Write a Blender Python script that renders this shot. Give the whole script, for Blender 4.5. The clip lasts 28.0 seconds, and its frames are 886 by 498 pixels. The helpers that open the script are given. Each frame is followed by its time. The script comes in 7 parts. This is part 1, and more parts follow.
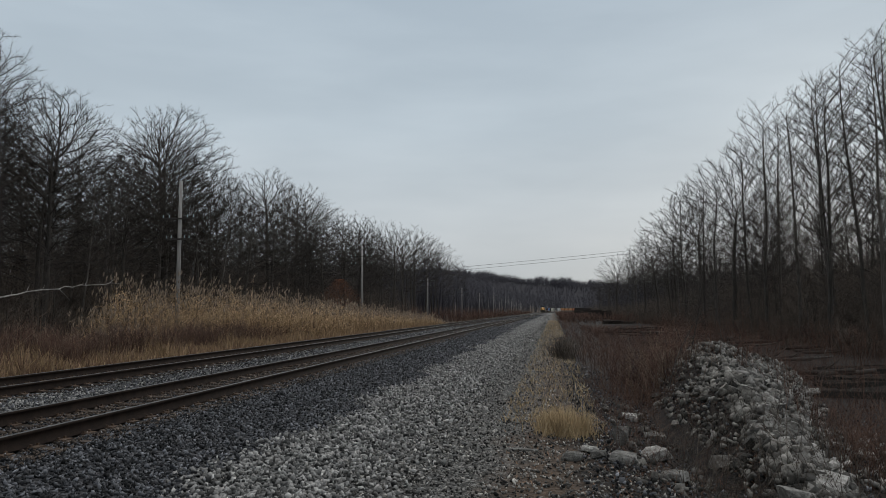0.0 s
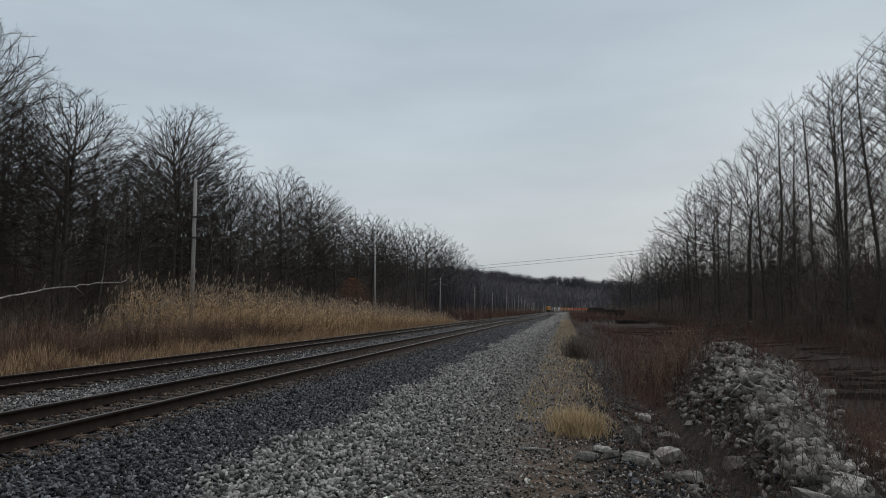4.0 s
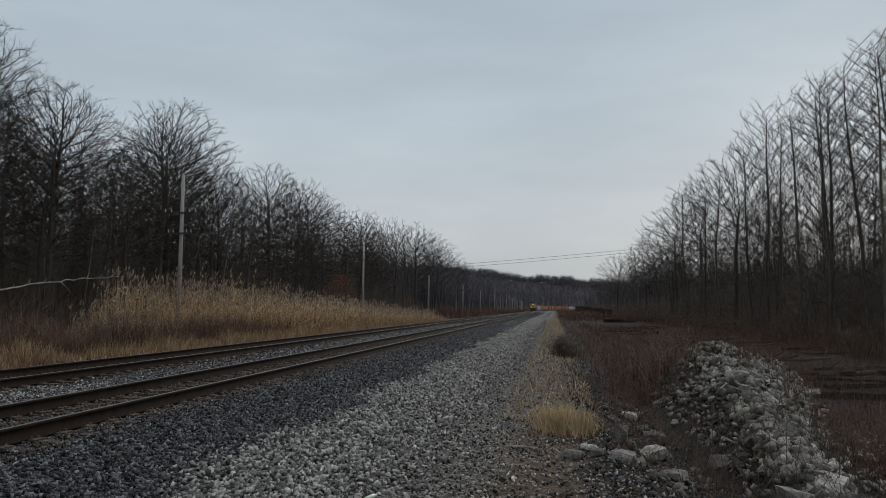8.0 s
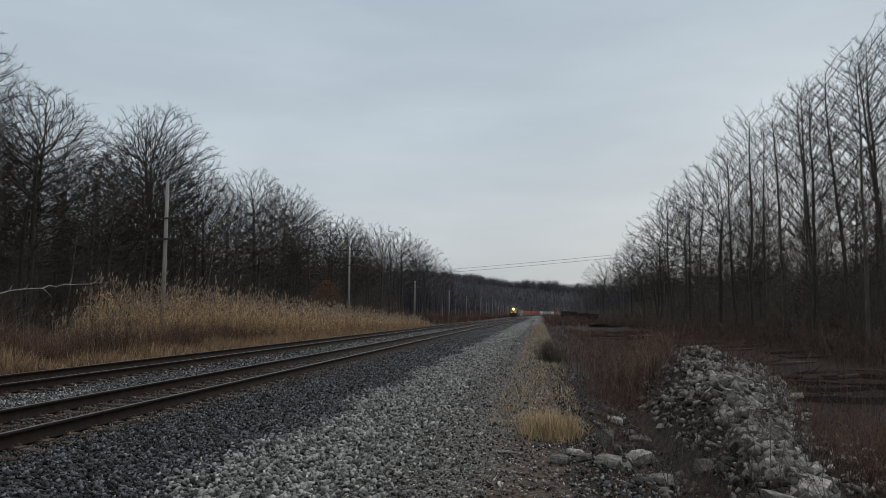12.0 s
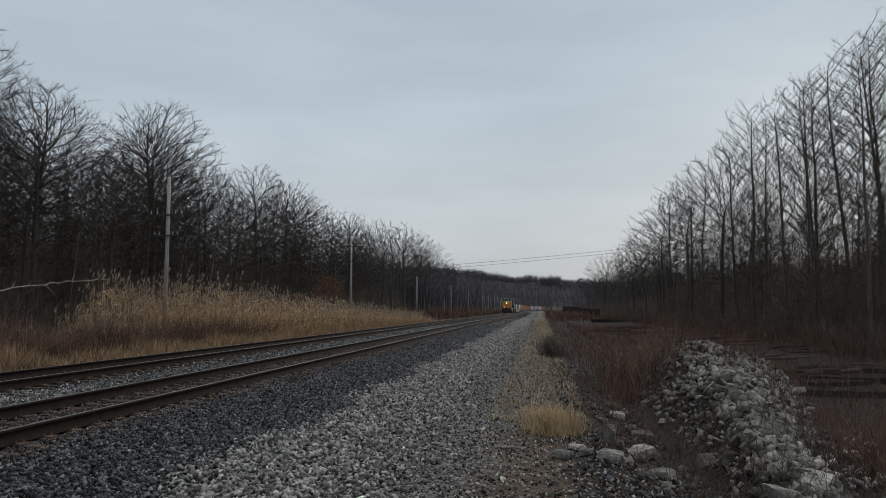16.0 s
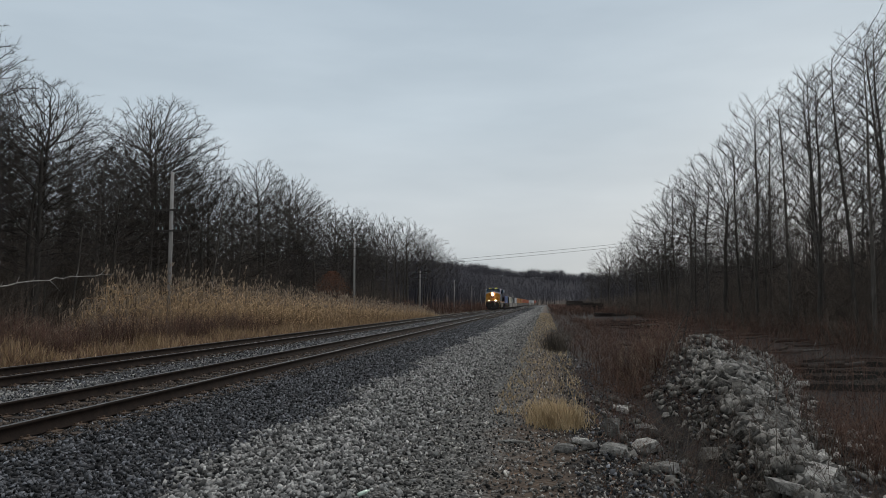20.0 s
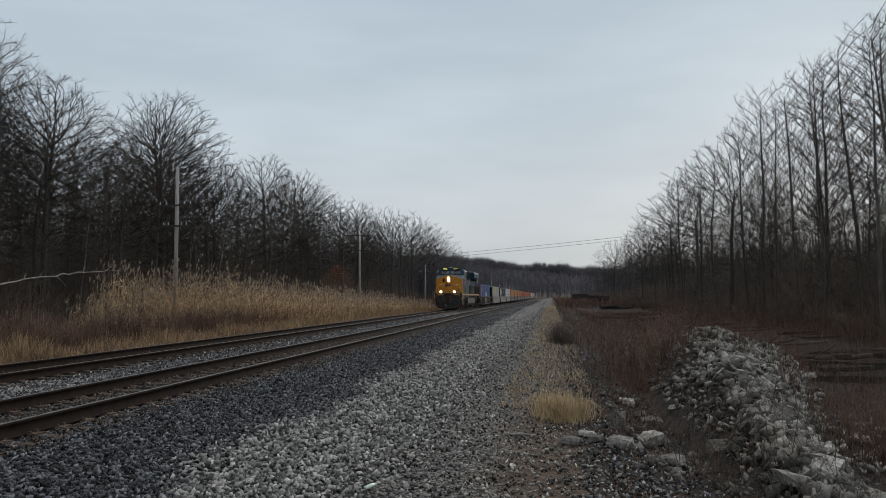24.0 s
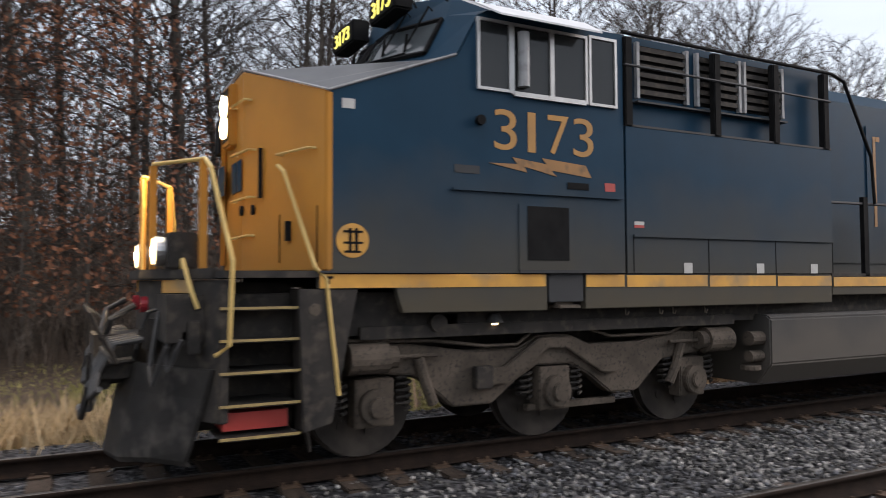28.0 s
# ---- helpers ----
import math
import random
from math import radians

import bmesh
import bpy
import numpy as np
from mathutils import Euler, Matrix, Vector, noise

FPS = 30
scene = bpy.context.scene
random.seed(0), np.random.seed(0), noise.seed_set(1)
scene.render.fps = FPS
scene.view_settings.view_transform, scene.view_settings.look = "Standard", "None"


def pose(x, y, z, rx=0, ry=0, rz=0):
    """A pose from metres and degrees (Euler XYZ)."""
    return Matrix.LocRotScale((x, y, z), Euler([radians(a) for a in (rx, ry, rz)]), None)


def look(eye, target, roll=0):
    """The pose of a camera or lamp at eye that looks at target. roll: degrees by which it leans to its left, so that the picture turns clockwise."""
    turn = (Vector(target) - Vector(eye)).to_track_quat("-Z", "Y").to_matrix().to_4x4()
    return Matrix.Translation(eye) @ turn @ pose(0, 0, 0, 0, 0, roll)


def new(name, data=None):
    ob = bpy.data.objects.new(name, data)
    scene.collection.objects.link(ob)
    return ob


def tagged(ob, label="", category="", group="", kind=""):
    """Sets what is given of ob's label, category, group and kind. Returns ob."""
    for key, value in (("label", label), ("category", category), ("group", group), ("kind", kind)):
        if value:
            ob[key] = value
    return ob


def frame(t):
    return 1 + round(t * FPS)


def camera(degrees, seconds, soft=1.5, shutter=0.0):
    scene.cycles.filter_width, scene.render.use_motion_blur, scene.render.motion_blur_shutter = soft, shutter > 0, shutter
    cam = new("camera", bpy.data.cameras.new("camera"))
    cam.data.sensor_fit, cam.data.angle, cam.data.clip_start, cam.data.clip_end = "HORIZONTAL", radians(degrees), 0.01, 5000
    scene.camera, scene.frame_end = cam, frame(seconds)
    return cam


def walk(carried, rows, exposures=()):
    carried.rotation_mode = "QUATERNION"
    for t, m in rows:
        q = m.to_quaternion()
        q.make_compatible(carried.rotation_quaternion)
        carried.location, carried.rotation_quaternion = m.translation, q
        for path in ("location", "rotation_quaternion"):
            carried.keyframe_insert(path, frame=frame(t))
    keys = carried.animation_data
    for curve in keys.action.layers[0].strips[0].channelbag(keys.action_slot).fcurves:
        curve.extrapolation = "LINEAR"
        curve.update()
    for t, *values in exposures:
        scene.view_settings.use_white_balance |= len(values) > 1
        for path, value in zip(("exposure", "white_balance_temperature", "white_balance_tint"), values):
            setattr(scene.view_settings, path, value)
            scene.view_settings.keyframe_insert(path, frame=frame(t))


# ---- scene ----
LENS = 61.63
cam = camera(LENS, 28.0, soft=0.35, shutter=0.1)

# seconds, x, y, z, yaw, pitch, lean; z = 0 is the top of the rails, y runs along the track
PATH = [
    (0.0, 0.00, 0.00, 1.425, 8.41, 4.77, -0.26),
    (0.5, 0.00, 0.00, 1.425, 8.24, 4.75, -0.11),
    (1.0, 0.00, 0.00, 1.425, 8.29, 4.73, 0.31),
    (1.5, 0.00, 0.00, 1.425, 8.71, 4.75, 0.49),
    (2.0, 0.00, 0.00, 1.425, 9.20, 4.85, 0.48),
    (2.5, 0.00, 0.00, 1.425, 9.40, 4.86, 0.37),
    (3.0, 0.00, 0.00, 1.425, 9.50, 4.83, 0.17),
    (3.5, 0.00, 0.00, 1.425, 9.52, 4.70, 0.05),
    (5.5, 0.00, 0.00, 1.425, 8.90, 4.70, -0.08),
    (6.0, 0.00, 0.00, 1.425, 8.85, 4.64, 0.08),
    (6.5, 0.00, 0.00, 1.425, 8.81, 4.69, 0.29),
    (7.0, 0.00, 0.00, 1.425, 8.61, 4.65, 0.38),
    (7.5, 0.00, 0.00, 1.425, 8.60, 4.66, 0.53),
    (8.0, 0.00, 0.00, 1.425, 8.53, 4.53, 0.34),
    (8.5, 0.00, 0.00, 1.425, 8.51, 4.35, 0.30),
    (9.0, 0.00, 0.00, 1.425, 8.49, 4.06, 0.30),
    (9.5, 0.00, 0.00, 1.425, 8.45, 4.01, 0.29),
    (10.0, 0.00, 0.00, 1.425, 8.44, 4.06, 0.33),
    (10.5, 0.00, 0.00, 1.425, 8.21, 4.26, 0.23),
    (11.0, 0.00, 0.00, 1.425, 7.89, 4.59, 0.17),
    (11.5, 0.00, 0.00, 1.425, 7.51, 4.91, 0.07),
    (12.0, 0.00, 0.00, 1.425, 7.45, 4.95, 0.17),
    (12.5, 0.00, 0.00, 1.425, 7.34, 4.82, 0.27),
    (14.5, 0.00, 0.00, 1.425, 7.43, 4.58, 0.26),
    (15.0, 0.00, 0.00, 1.425, 7.50, 4.67, 0.18),
    (15.5, 0.00, 0.00, 1.425, 7.51, 4.58, 0.13),
    (16.0, 0.00, 0.00, 1.425, 7.59, 4.61, 0.00),
    (16.5, 0.00, 0.00, 1.425, 7.60, 4.68, -0.10),
    (17.0, 0.00, 0.00, 1.425, 7.48, 4.69, -0.17),
    (17.5, 0.00, 0.00, 1.425, 7.54, 4.68, -0.24),
    (18.0, 0.00, 0.00, 1.425, 7.50, 4.72, -0.28),
    (18.5, 0.00, 0.00, 1.425, 7.47, 4.69, -0.28),
    (19.0, 0.00, 0.00, 1.425, 7.49, 4.59, -0.18),
    (19.5, 0.00, 0.00, 1.425, 7.70, 4.39, -0.02),
    (20.0, 0.00, 0.00, 1.425, 7.83, 4.18, -0.12),
    (20.5, 0.00, 0.00, 1.425, 7.98, 3.95, -0.20),
    (21.0, 0.00, 0.00, 1.425, 8.25, 3.71, -0.29),
    (21.5, 0.00, 0.00, 1.425, 8.27, 3.67, -0.33),
    (23.5, 0.00, 0.00, 1.425, 8.25, 3.65, -0.44),
    (24.0, 0.00, 0.00, 1.425, 8.23, 3.70, -0.43),
    (24.5, 0.00, 0.00, 1.425, 8.41, 3.80, -0.38),
    (25.0, 0.00, 0.00, 1.425, 8.75, 3.84, -0.39),
    (25.5, 0.00, 0.00, 1.425, 9.25, 3.79, -0.29),
    (26.0, -0.18, 0.80, 1.417, 10.75, 3.80, -0.18),
    (26.5, -0.47, 1.40, 1.418, 15.60, 3.64, -0.02),
    (27.0, -0.92, 1.94, 1.423, 23.07, 3.53, 0.39),
    (27.3, -1.59, 2.95, 1.391, 32.81, 3.25, 0.29),
    (27.5, -2.13, 3.44, 1.370, 42.26, 3.18, 0.05),
    (27.6, -2.60, 3.75, 1.487, 45.38, 2.80, 0.08),
    (27.7, -3.10, 3.77, 1.632, 48.63, 2.06, 0.14),
    (27.8, -3.45, 3.29, 1.720, 52.64, 1.62, 0.09),
    (28.0, -3.60, 2.24, 1.723, 62.46, 2.48, -0.27),
]
walk(cam, [(t, Matrix.Translation((x, y, z)) @ pose(0, 0, 0, 0, 0, yaw) @ pose(0, 0, 0, 90 + pitch) @ pose(0, 0, 0, 0, 0, lean))
           for t, x, y, z, yaw, pitch, lean in PATH], exposures=((0.0, -0.2, 6500, 10), (6.0, -0.18, 6500, 10), (8.0, -0.24, 6500, 10), (9.5, -0.08, 6500, 10), (10.0, -0.03, 6500, 10), (11.0, -0.03, 6500, 10), (12.0, -0.16, 6500, 10), (16.0, -0.18, 6500, 10), (18.5, -0.2, 6500, 10), (20.0, -0.1, 6500, 10), (25.0, -0.06, 6500, 10), (26.5, -0.1, 6500, 10), (27.0, -0.1, 6550, 10), (27.5, 0.2, 6650, 14), (28.0, 0.75, 6700, 18)))

# ---- world and light: an even overcast sky, late in the day ----
world = bpy.data.worlds.new("overcast_sky")
scene.world = world
world.use_nodes = True
wn, wl = world.node_tree.nodes, world.node_tree.links
wn.clear()
w_out = wn.new("ShaderNodeOutputWorld")
w_bg = wn.new("ShaderNodeBackground")
w_bg.inputs[1].default_value = 1.0
w_sky = wn.new("ShaderNodeTexSky")
w_sky.sky_type = "NISHITA"
w_sky.sun_disc = False
w_sky.sun_elevation = radians(14)
w_sky.sun_rotation = radians(20)
w_scale = wn.new("ShaderNodeMixRGB")
w_scale.blend_type = "MULTIPLY"
w_scale.inputs[0].default_value = 1.0
w_scale.inputs[2].default_value = (0.06, 0.06, 0.06, 1)
w_tc = wn.new("ShaderNodeTexCoord")
w_sep = wn.new("ShaderNodeSeparateXYZ")
w_ramp = wn.new("ShaderNodeValToRGB")
for i, (p, c) in enumerate(((0.0, (0.58, 0.625, 0.655)), (0.09, (0.62, 0.67, 0.705)), (0.24, (0.60, 0.69, 0.76)), (0.42, (0.53, 0.63, 0.72)), (0.7, (0.60, 0.66, 0.72)), (1.0, (1.55, 1.56, 1.57)))):
    e = w_ramp.color_ramp.elements[i] if i < 2 else w_ramp.color_ramp.elements.new(p)
    e.position, e.color = p, (*c, 1)
w_map = wn.new("ShaderNodeMapping")
w_map.inputs["Scale"].default_value = (1.6, 1.6, 7.0)
w_noise = wn.new("ShaderNodeTexNoise")
w_noise.inputs["Scale"].default_value = 1.7
w_noise.inputs["Detail"].default_value = 4
w_noise.inputs["Roughness"].default_value = 0.5
w_cr = wn.new("ShaderNodeValToRGB")
w_cr.color_ramp.elements[0].position, w_cr.color_ramp.elements[0].color = 0.32, (0.90, 0.91, 0.92, 1)
w_cr.color_ramp.elements[1].position, w_cr.color_ramp.elements[1].color = 0.68, (1.06, 1.055, 1.05, 1)
w_mul = wn.new("ShaderNodeMixRGB")
w_mul.blend_type = "MULTIPLY"
w_mul.inputs[0].default_value = 1.0
w_mix = wn.new("ShaderNodeMixRGB")
w_mix.inputs[0].default_value = 0.95
wl.new(w_tc.outputs["Generated"], w_sep.inputs[0])
wl.new(w_sep.outputs[2], w_ramp.inputs[0])
wl.new(w_tc.outputs["Generated"], w_map.inputs[0])
wl.new(w_map.outputs[0], w_noise.inputs[0])
wl.new(w_noise.outputs[0], w_cr.inputs[0])
wl.new(w_ramp.outputs[0], w_mul.inputs[1])
wl.new(w_cr.outputs[0], w_mul.inputs[2])
wl.new(w_sky.outputs[0], w_scale.inputs[1])
wl.new(w_scale.outputs[0], w_mix.inputs[1])
wl.new(w_mul.outputs[0], w_mix.inputs[2])
wl.new(w_mix.outputs[0], w_bg.inputs[0])
wl.new(w_bg.outputs[0], w_out.inputs[0])

sun = new("sun", bpy.data.lights.new("sun", "SUN"))
sun.data.energy, sun.data.angle, sun.data.color = 1.0, radians(20), (1.0, 0.95, 0.88)
sun.matrix_world = look((60, 160, 60), (0, 0, 0))


# ---- materials ----
def mat(name, c1, c2=None, scale=8.0, rough=0.8, metal=0.0, bump=0.0, bscale=None, c3=None, fine=60.0,
        island=0.0, rand=0.0, skew=False, spec=0.5, emit=None, strength=0.0, stretch=(1, 1, 1), gloss_var=0.0, detail=5.0):
    m = bpy.data.materials.new(name)
    m.use_nodes = True
    n, l = m.node_tree.nodes, m.node_tree.links
    b = n["Principled BSDF"]
    b.inputs["Roughness"].default_value = rough
    b.inputs["Metallic"].default_value = metal
    b.inputs["Specular IOR Level"].default_value = spec
    if emit:
        b.inputs["Emission Color"].default_value = (*emit, 1)
        b.inputs["Emission Strength"].default_value = strength
    c2 = c2 or tuple(x * 0.8 for x in c1)
    tc = n.new("ShaderNodeTexCoord")
    mp = n.new("ShaderNodeMapping")
    mp.inputs["Scale"].default_value = stretch
    l.new(tc.outputs["Object"], mp.inputs[0])
    nz = n.new("ShaderNodeTexNoise")
    nz.inputs["Scale"].default_value, nz.inputs["Detail"].default_value = scale, detail
    l.new(mp.outputs[0], nz.inputs[0])
    rp = n.new("ShaderNodeValToRGB")
    rp.color_ramp.elements[0].position, rp.color_ramp.elements[0].color = 0.3, (*c1, 1)
    rp.color_ramp.elements[1].position, rp.color_ramp.elements[1].color = 0.7, (*c2, 1)
    l.new(nz.outputs[0], rp.inputs[0])
    col = rp.outputs[0]
    nf = n.new("ShaderNodeTexNoise")
    nf.inputs["Scale"].default_value, nf.inputs["Detail"].default_value = fine, 3
    l.new(mp.outputs[0], nf.inputs[0])
    if c3:
        r3 = n.new("ShaderNodeValToRGB")
        r3.color_ramp.elements[0].position, r3.color_ramp.elements[0].color = 0.52, (0, 0, 0, 1)
        r3.color_ramp.elements[1].position, r3.color_ramp.elements[1].color = 0.72, (1, 1, 1, 1)
        l.new(nf.outputs[0], r3.inputs[0])
        mx = n.new("ShaderNodeMixRGB")
        l.new(r3.outputs[0], mx.inputs[0])
        l.new(col, mx.inputs[1])
        mx.inputs[2].default_value = (*c3, 1)
        col = mx.outputs[0]
    for amount, node, sock in ((island, "ShaderNodeNewGeometry", "Random Per Island"), (rand, "ShaderNodeObjectInfo", "Random")):
        if amount:
            g = n.new(node)
            mr = n.new("ShaderNodeMapRange")
            mr.inputs["To Min"].default_value, mr.inputs["To Max"].default_value = 1 - amount, 1 + amount
            src = g.outputs[sock]
            if skew:    # many dark pieces, few pale ones
                pw = n.new("ShaderNodeMath")
                pw.operation = "POWER"
                pw.inputs[1].default_value = 2.2
                l.new(src, pw.inputs[0])
                src = pw.outputs[0]
                mr.inputs["To Min"].default_value, mr.inputs["To Max"].default_value = 1 - amount, 1 + amount * 2.2
            l.new(src, mr.inputs[0])
            hs = n.new("ShaderNodeHueSaturation")
            l.new(mr.outputs[0], hs.inputs["Value"])
            l.new(col, hs.inputs["Color"])
            col = hs.outputs[0]
    l.new(col, b.inputs["Base Color"])
    if gloss_var:
        mr = n.new("ShaderNodeMapRange")
        mr.inputs["To Min"].default_value, mr.inputs["To Max"].default_value = max(0.05, rough - gloss_var), min(1, rough + gloss_var)
        l.new(nz.outputs[0], mr.inputs[0])
        l.new(mr.outputs[0], b.inputs["Roughness"])
    if bump:
        bp = n.new("ShaderNodeBump")
        bp.inputs["Strength"].default_value, bp.inputs["Distance"].default_value = 0.8, bump
        if bscale:
            nf.inputs["Scale"].default_value = bscale
        l.new(nf.outputs[0], bp.inputs["Height"])
        l.new(bp.outputs[0], b.inputs["Normal"])
    return m


M = {}
M["bark"] = mat("bark_dark", (0.049, 0.043, 0.037), (0.108, 0.095, 0.083), 3, 0.95, bump=0.02, bscale=14, rand=0.35, stretch=(3, 3, 0.6), spec=0.2)
M["bark_pale"] = mat("bark_pale", (0.065, 0.059, 0.053), (0.13, 0.119, 0.108), 3, 0.95, bump=0.02, bscale=14, rand=0.3, stretch=(3, 3, 0.6), spec=0.2)
M["twig"] = mat("twigs", (0.04, 0.034, 0.03), (0.078, 0.067, 0.059), 1.2, 0.95, rand=0.35, spec=0.15)
M["brush"] = mat("brush_stems", (0.05, 0.041, 0.034), (0.112, 0.09, 0.073), 0.5, 0.95, island=0.4, spec=0.15)
M["brush_red"] = mat("red_brown_brush", (0.052, 0.031, 0.025), (0.128, 0.074, 0.053), 0.6, 0.95, island=0.5, spec=0.15)
M["litter"] = mat("brown_leaf_litter", (0.075, 0.042, 0.03), (0.17, 0.10, 0.068), 0.6, 0.9, island=0.6, spec=0.15)
M["brush_pale"] = mat("pale_stalks", (0.17, 0.125, 0.085), (0.26, 0.20, 0.145), 0.6, 0.95, island=0.4, spec=0.15)
M["grass"] = mat("dry_grass", (0.23, 0.152, 0.085), (0.43, 0.30, 0.175), 0.7, 0.9, island=0.45, spec=0.2)
M["grass_red"] = mat("rusty_dry_grass", (0.17, 0.105, 0.07), (0.30, 0.195, 0.13), 0.4, 0.9, island=0.45, spec=0.2)
M["grass_pale"] = mat("pale_dry_grass", (0.38, 0.275, 0.155), (0.54, 0.41, 0.25), 0.8, 0.9, island=0.3, spec=0.2)
M["grass_green"] = mat("winter_green_grass", (0.15, 0.145, 0.05), (0.28, 0.25, 0.10), 0.6, 0.9, island=0.4, spec=0.2)
M["reed"] = mat("reed_stalks", (0.2, 0.13, 0.072), (0.6, 0.42, 0.245), 1.6, 0.85, island=0.7, spec=0.2)
M["plume"] = mat("reed_plumes", (0.19, 0.142, 0.105), (0.36, 0.285, 0.215), 1.6, 0.95, island=0.4, spec=0.1)
M["leaf_red"] = mat("rust_oak_leaves", (0.13, 0.055, 0.032), (0.22, 0.10, 0.055), 0.7, 0.8, island=0.4, spec=0.2)
# the bluish grey of distance haze is mixed into this bark colour
M["farwood_hazed"] = mat("hazed_bare_woods", (0.052, 0.05, 0.058), (0.09, 0.085, 0.093), 0.02, 0.95, island=0.25, spec=0.1)
M["farwood_pale"] = mat("far_pale_trunks", (0.20, 0.19, 0.18), (0.28, 0.265, 0.25), 0.05, 0.95, island=0.3, spec=0.1)
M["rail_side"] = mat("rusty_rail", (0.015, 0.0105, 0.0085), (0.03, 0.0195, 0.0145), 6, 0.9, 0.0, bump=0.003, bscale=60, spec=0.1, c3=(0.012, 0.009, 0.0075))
M["rail_head"] = mat("worn_rail_head", (0.075, 0.067, 0.06), (0.16, 0.148, 0.136), 5, 0.42, 0.85, gloss_var=0.1, spec=0.5)
M["tie"] = mat("weathered_tie_timber", (0.048, 0.035, 0.027), (0.088, 0.065, 0.05), 4, 0.95, bump=0.012, bscale=30, stretch=(0.4, 4, 4), rand=0.35, c3=(0.03, 0.025, 0.02), spec=0.2)
M["old_tie"] = mat("stacked_old_ties", (0.032, 0.027, 0.024), (0.07, 0.058, 0.05), 4, 0.95, bump=0.012, bscale=30, stretch=(0.4, 4, 4), rand=0.4, spec=0.2)
M["steel_plate"] = mat("rusty_tie_plate", (0.06, 0.038, 0.026), (0.11, 0.07, 0.045), 12, 0.85, 0.1, bump=0.004, spec=0.3)
M["stone_dark"] = mat("dark_ballast_stone", (0.036, 0.0365, 0.0395), (0.102, 0.102, 0.108), 5.0, 0.85, bump=0.004, bscale=120, island=0.93, spec=0.35, skew=True)
M["stone_grey"] = mat("grey_ballast_stone", (0.095, 0.091, 0.085), (0.335, 0.32, 0.30), 6.0, 0.88, bump=0.004, bscale=120, island=0.95, spec=0.3)
M["stone_brown"] = mat("rust_stained_stone", (0.04, 0.031, 0.025), (0.16, 0.125, 0.10), 5.0, 0.9, island=0.9, spec=0.25)
M["stone_fine"] = mat("fine_path_gravel", (0.085, 0.078, 0.07), (0.24, 0.222, 0.20), 4.0, 0.9, island=0.9, spec=0.3, skew=True)
M["rubble"] = mat("broken_concrete_rubble", (0.085, 0.078, 0.069), (0.375, 0.355, 0.323), 4.0, 0.92, bump=0.03, bscale=16, rand=0.6, island=0.75, spec=0.25, c3=(0.055, 0.047, 0.04), fine=7)
# a darker tone of the rubble, mostly for the heap's path side
M["rubble_dark"] = mat("darker_rubble", (0.045, 0.041, 0.036), (0.22, 0.205, 0.182), 4.0, 0.95, bump=0.03, bscale=16, rand=0.6, island=0.7, spec=0.2, c3=(0.03, 0.025, 0.021), fine=7)
M["pole"] = mat("weathered_pole_timber", (0.22, 0.205, 0.19), (0.34, 0.32, 0.30), 3, 0.95, bump=0.006, bscale=40, stretch=(5, 5, 0.5), spec=0.2)
M["arm"] = mat("dark_crossarm_timber", (0.05, 0.045, 0.042), (0.085, 0.076, 0.07), 3, 0.95, spec=0.2)
M["insulator"] = mat("glass_insulator", (0.25, 0.33, 0.32), (0.3, 0.38, 0.37), 5, 0.2)
M["wire"] = mat("cable_black", (0.05, 0.05, 0.052), (0.06, 0.06, 0.062), 5, 0.6)
M["log_white"] = mat("bleached_fallen_trunk", (0.10, 0.09, 0.08), (0.40, 0.38, 0.345), 5, 0.9, bump=0.01, spec=0.2)
M["water"] = mat("still_pond_water", (0.03, 0.03, 0.027), (0.04, 0.039, 0.035), 0.4, 0.06, bump=0.006, bscale=2.0, spec=0.5)
M["bottle"] = mat("pale_green_plastic", (0.5, 0.62, 0.5), (0.62, 0.7, 0.6), 9, 0.3)
M["flag"] = mat("orange_marker", (0.85, 0.14, 0.05), (0.8, 0.12, 0.05), 5, 0.7)


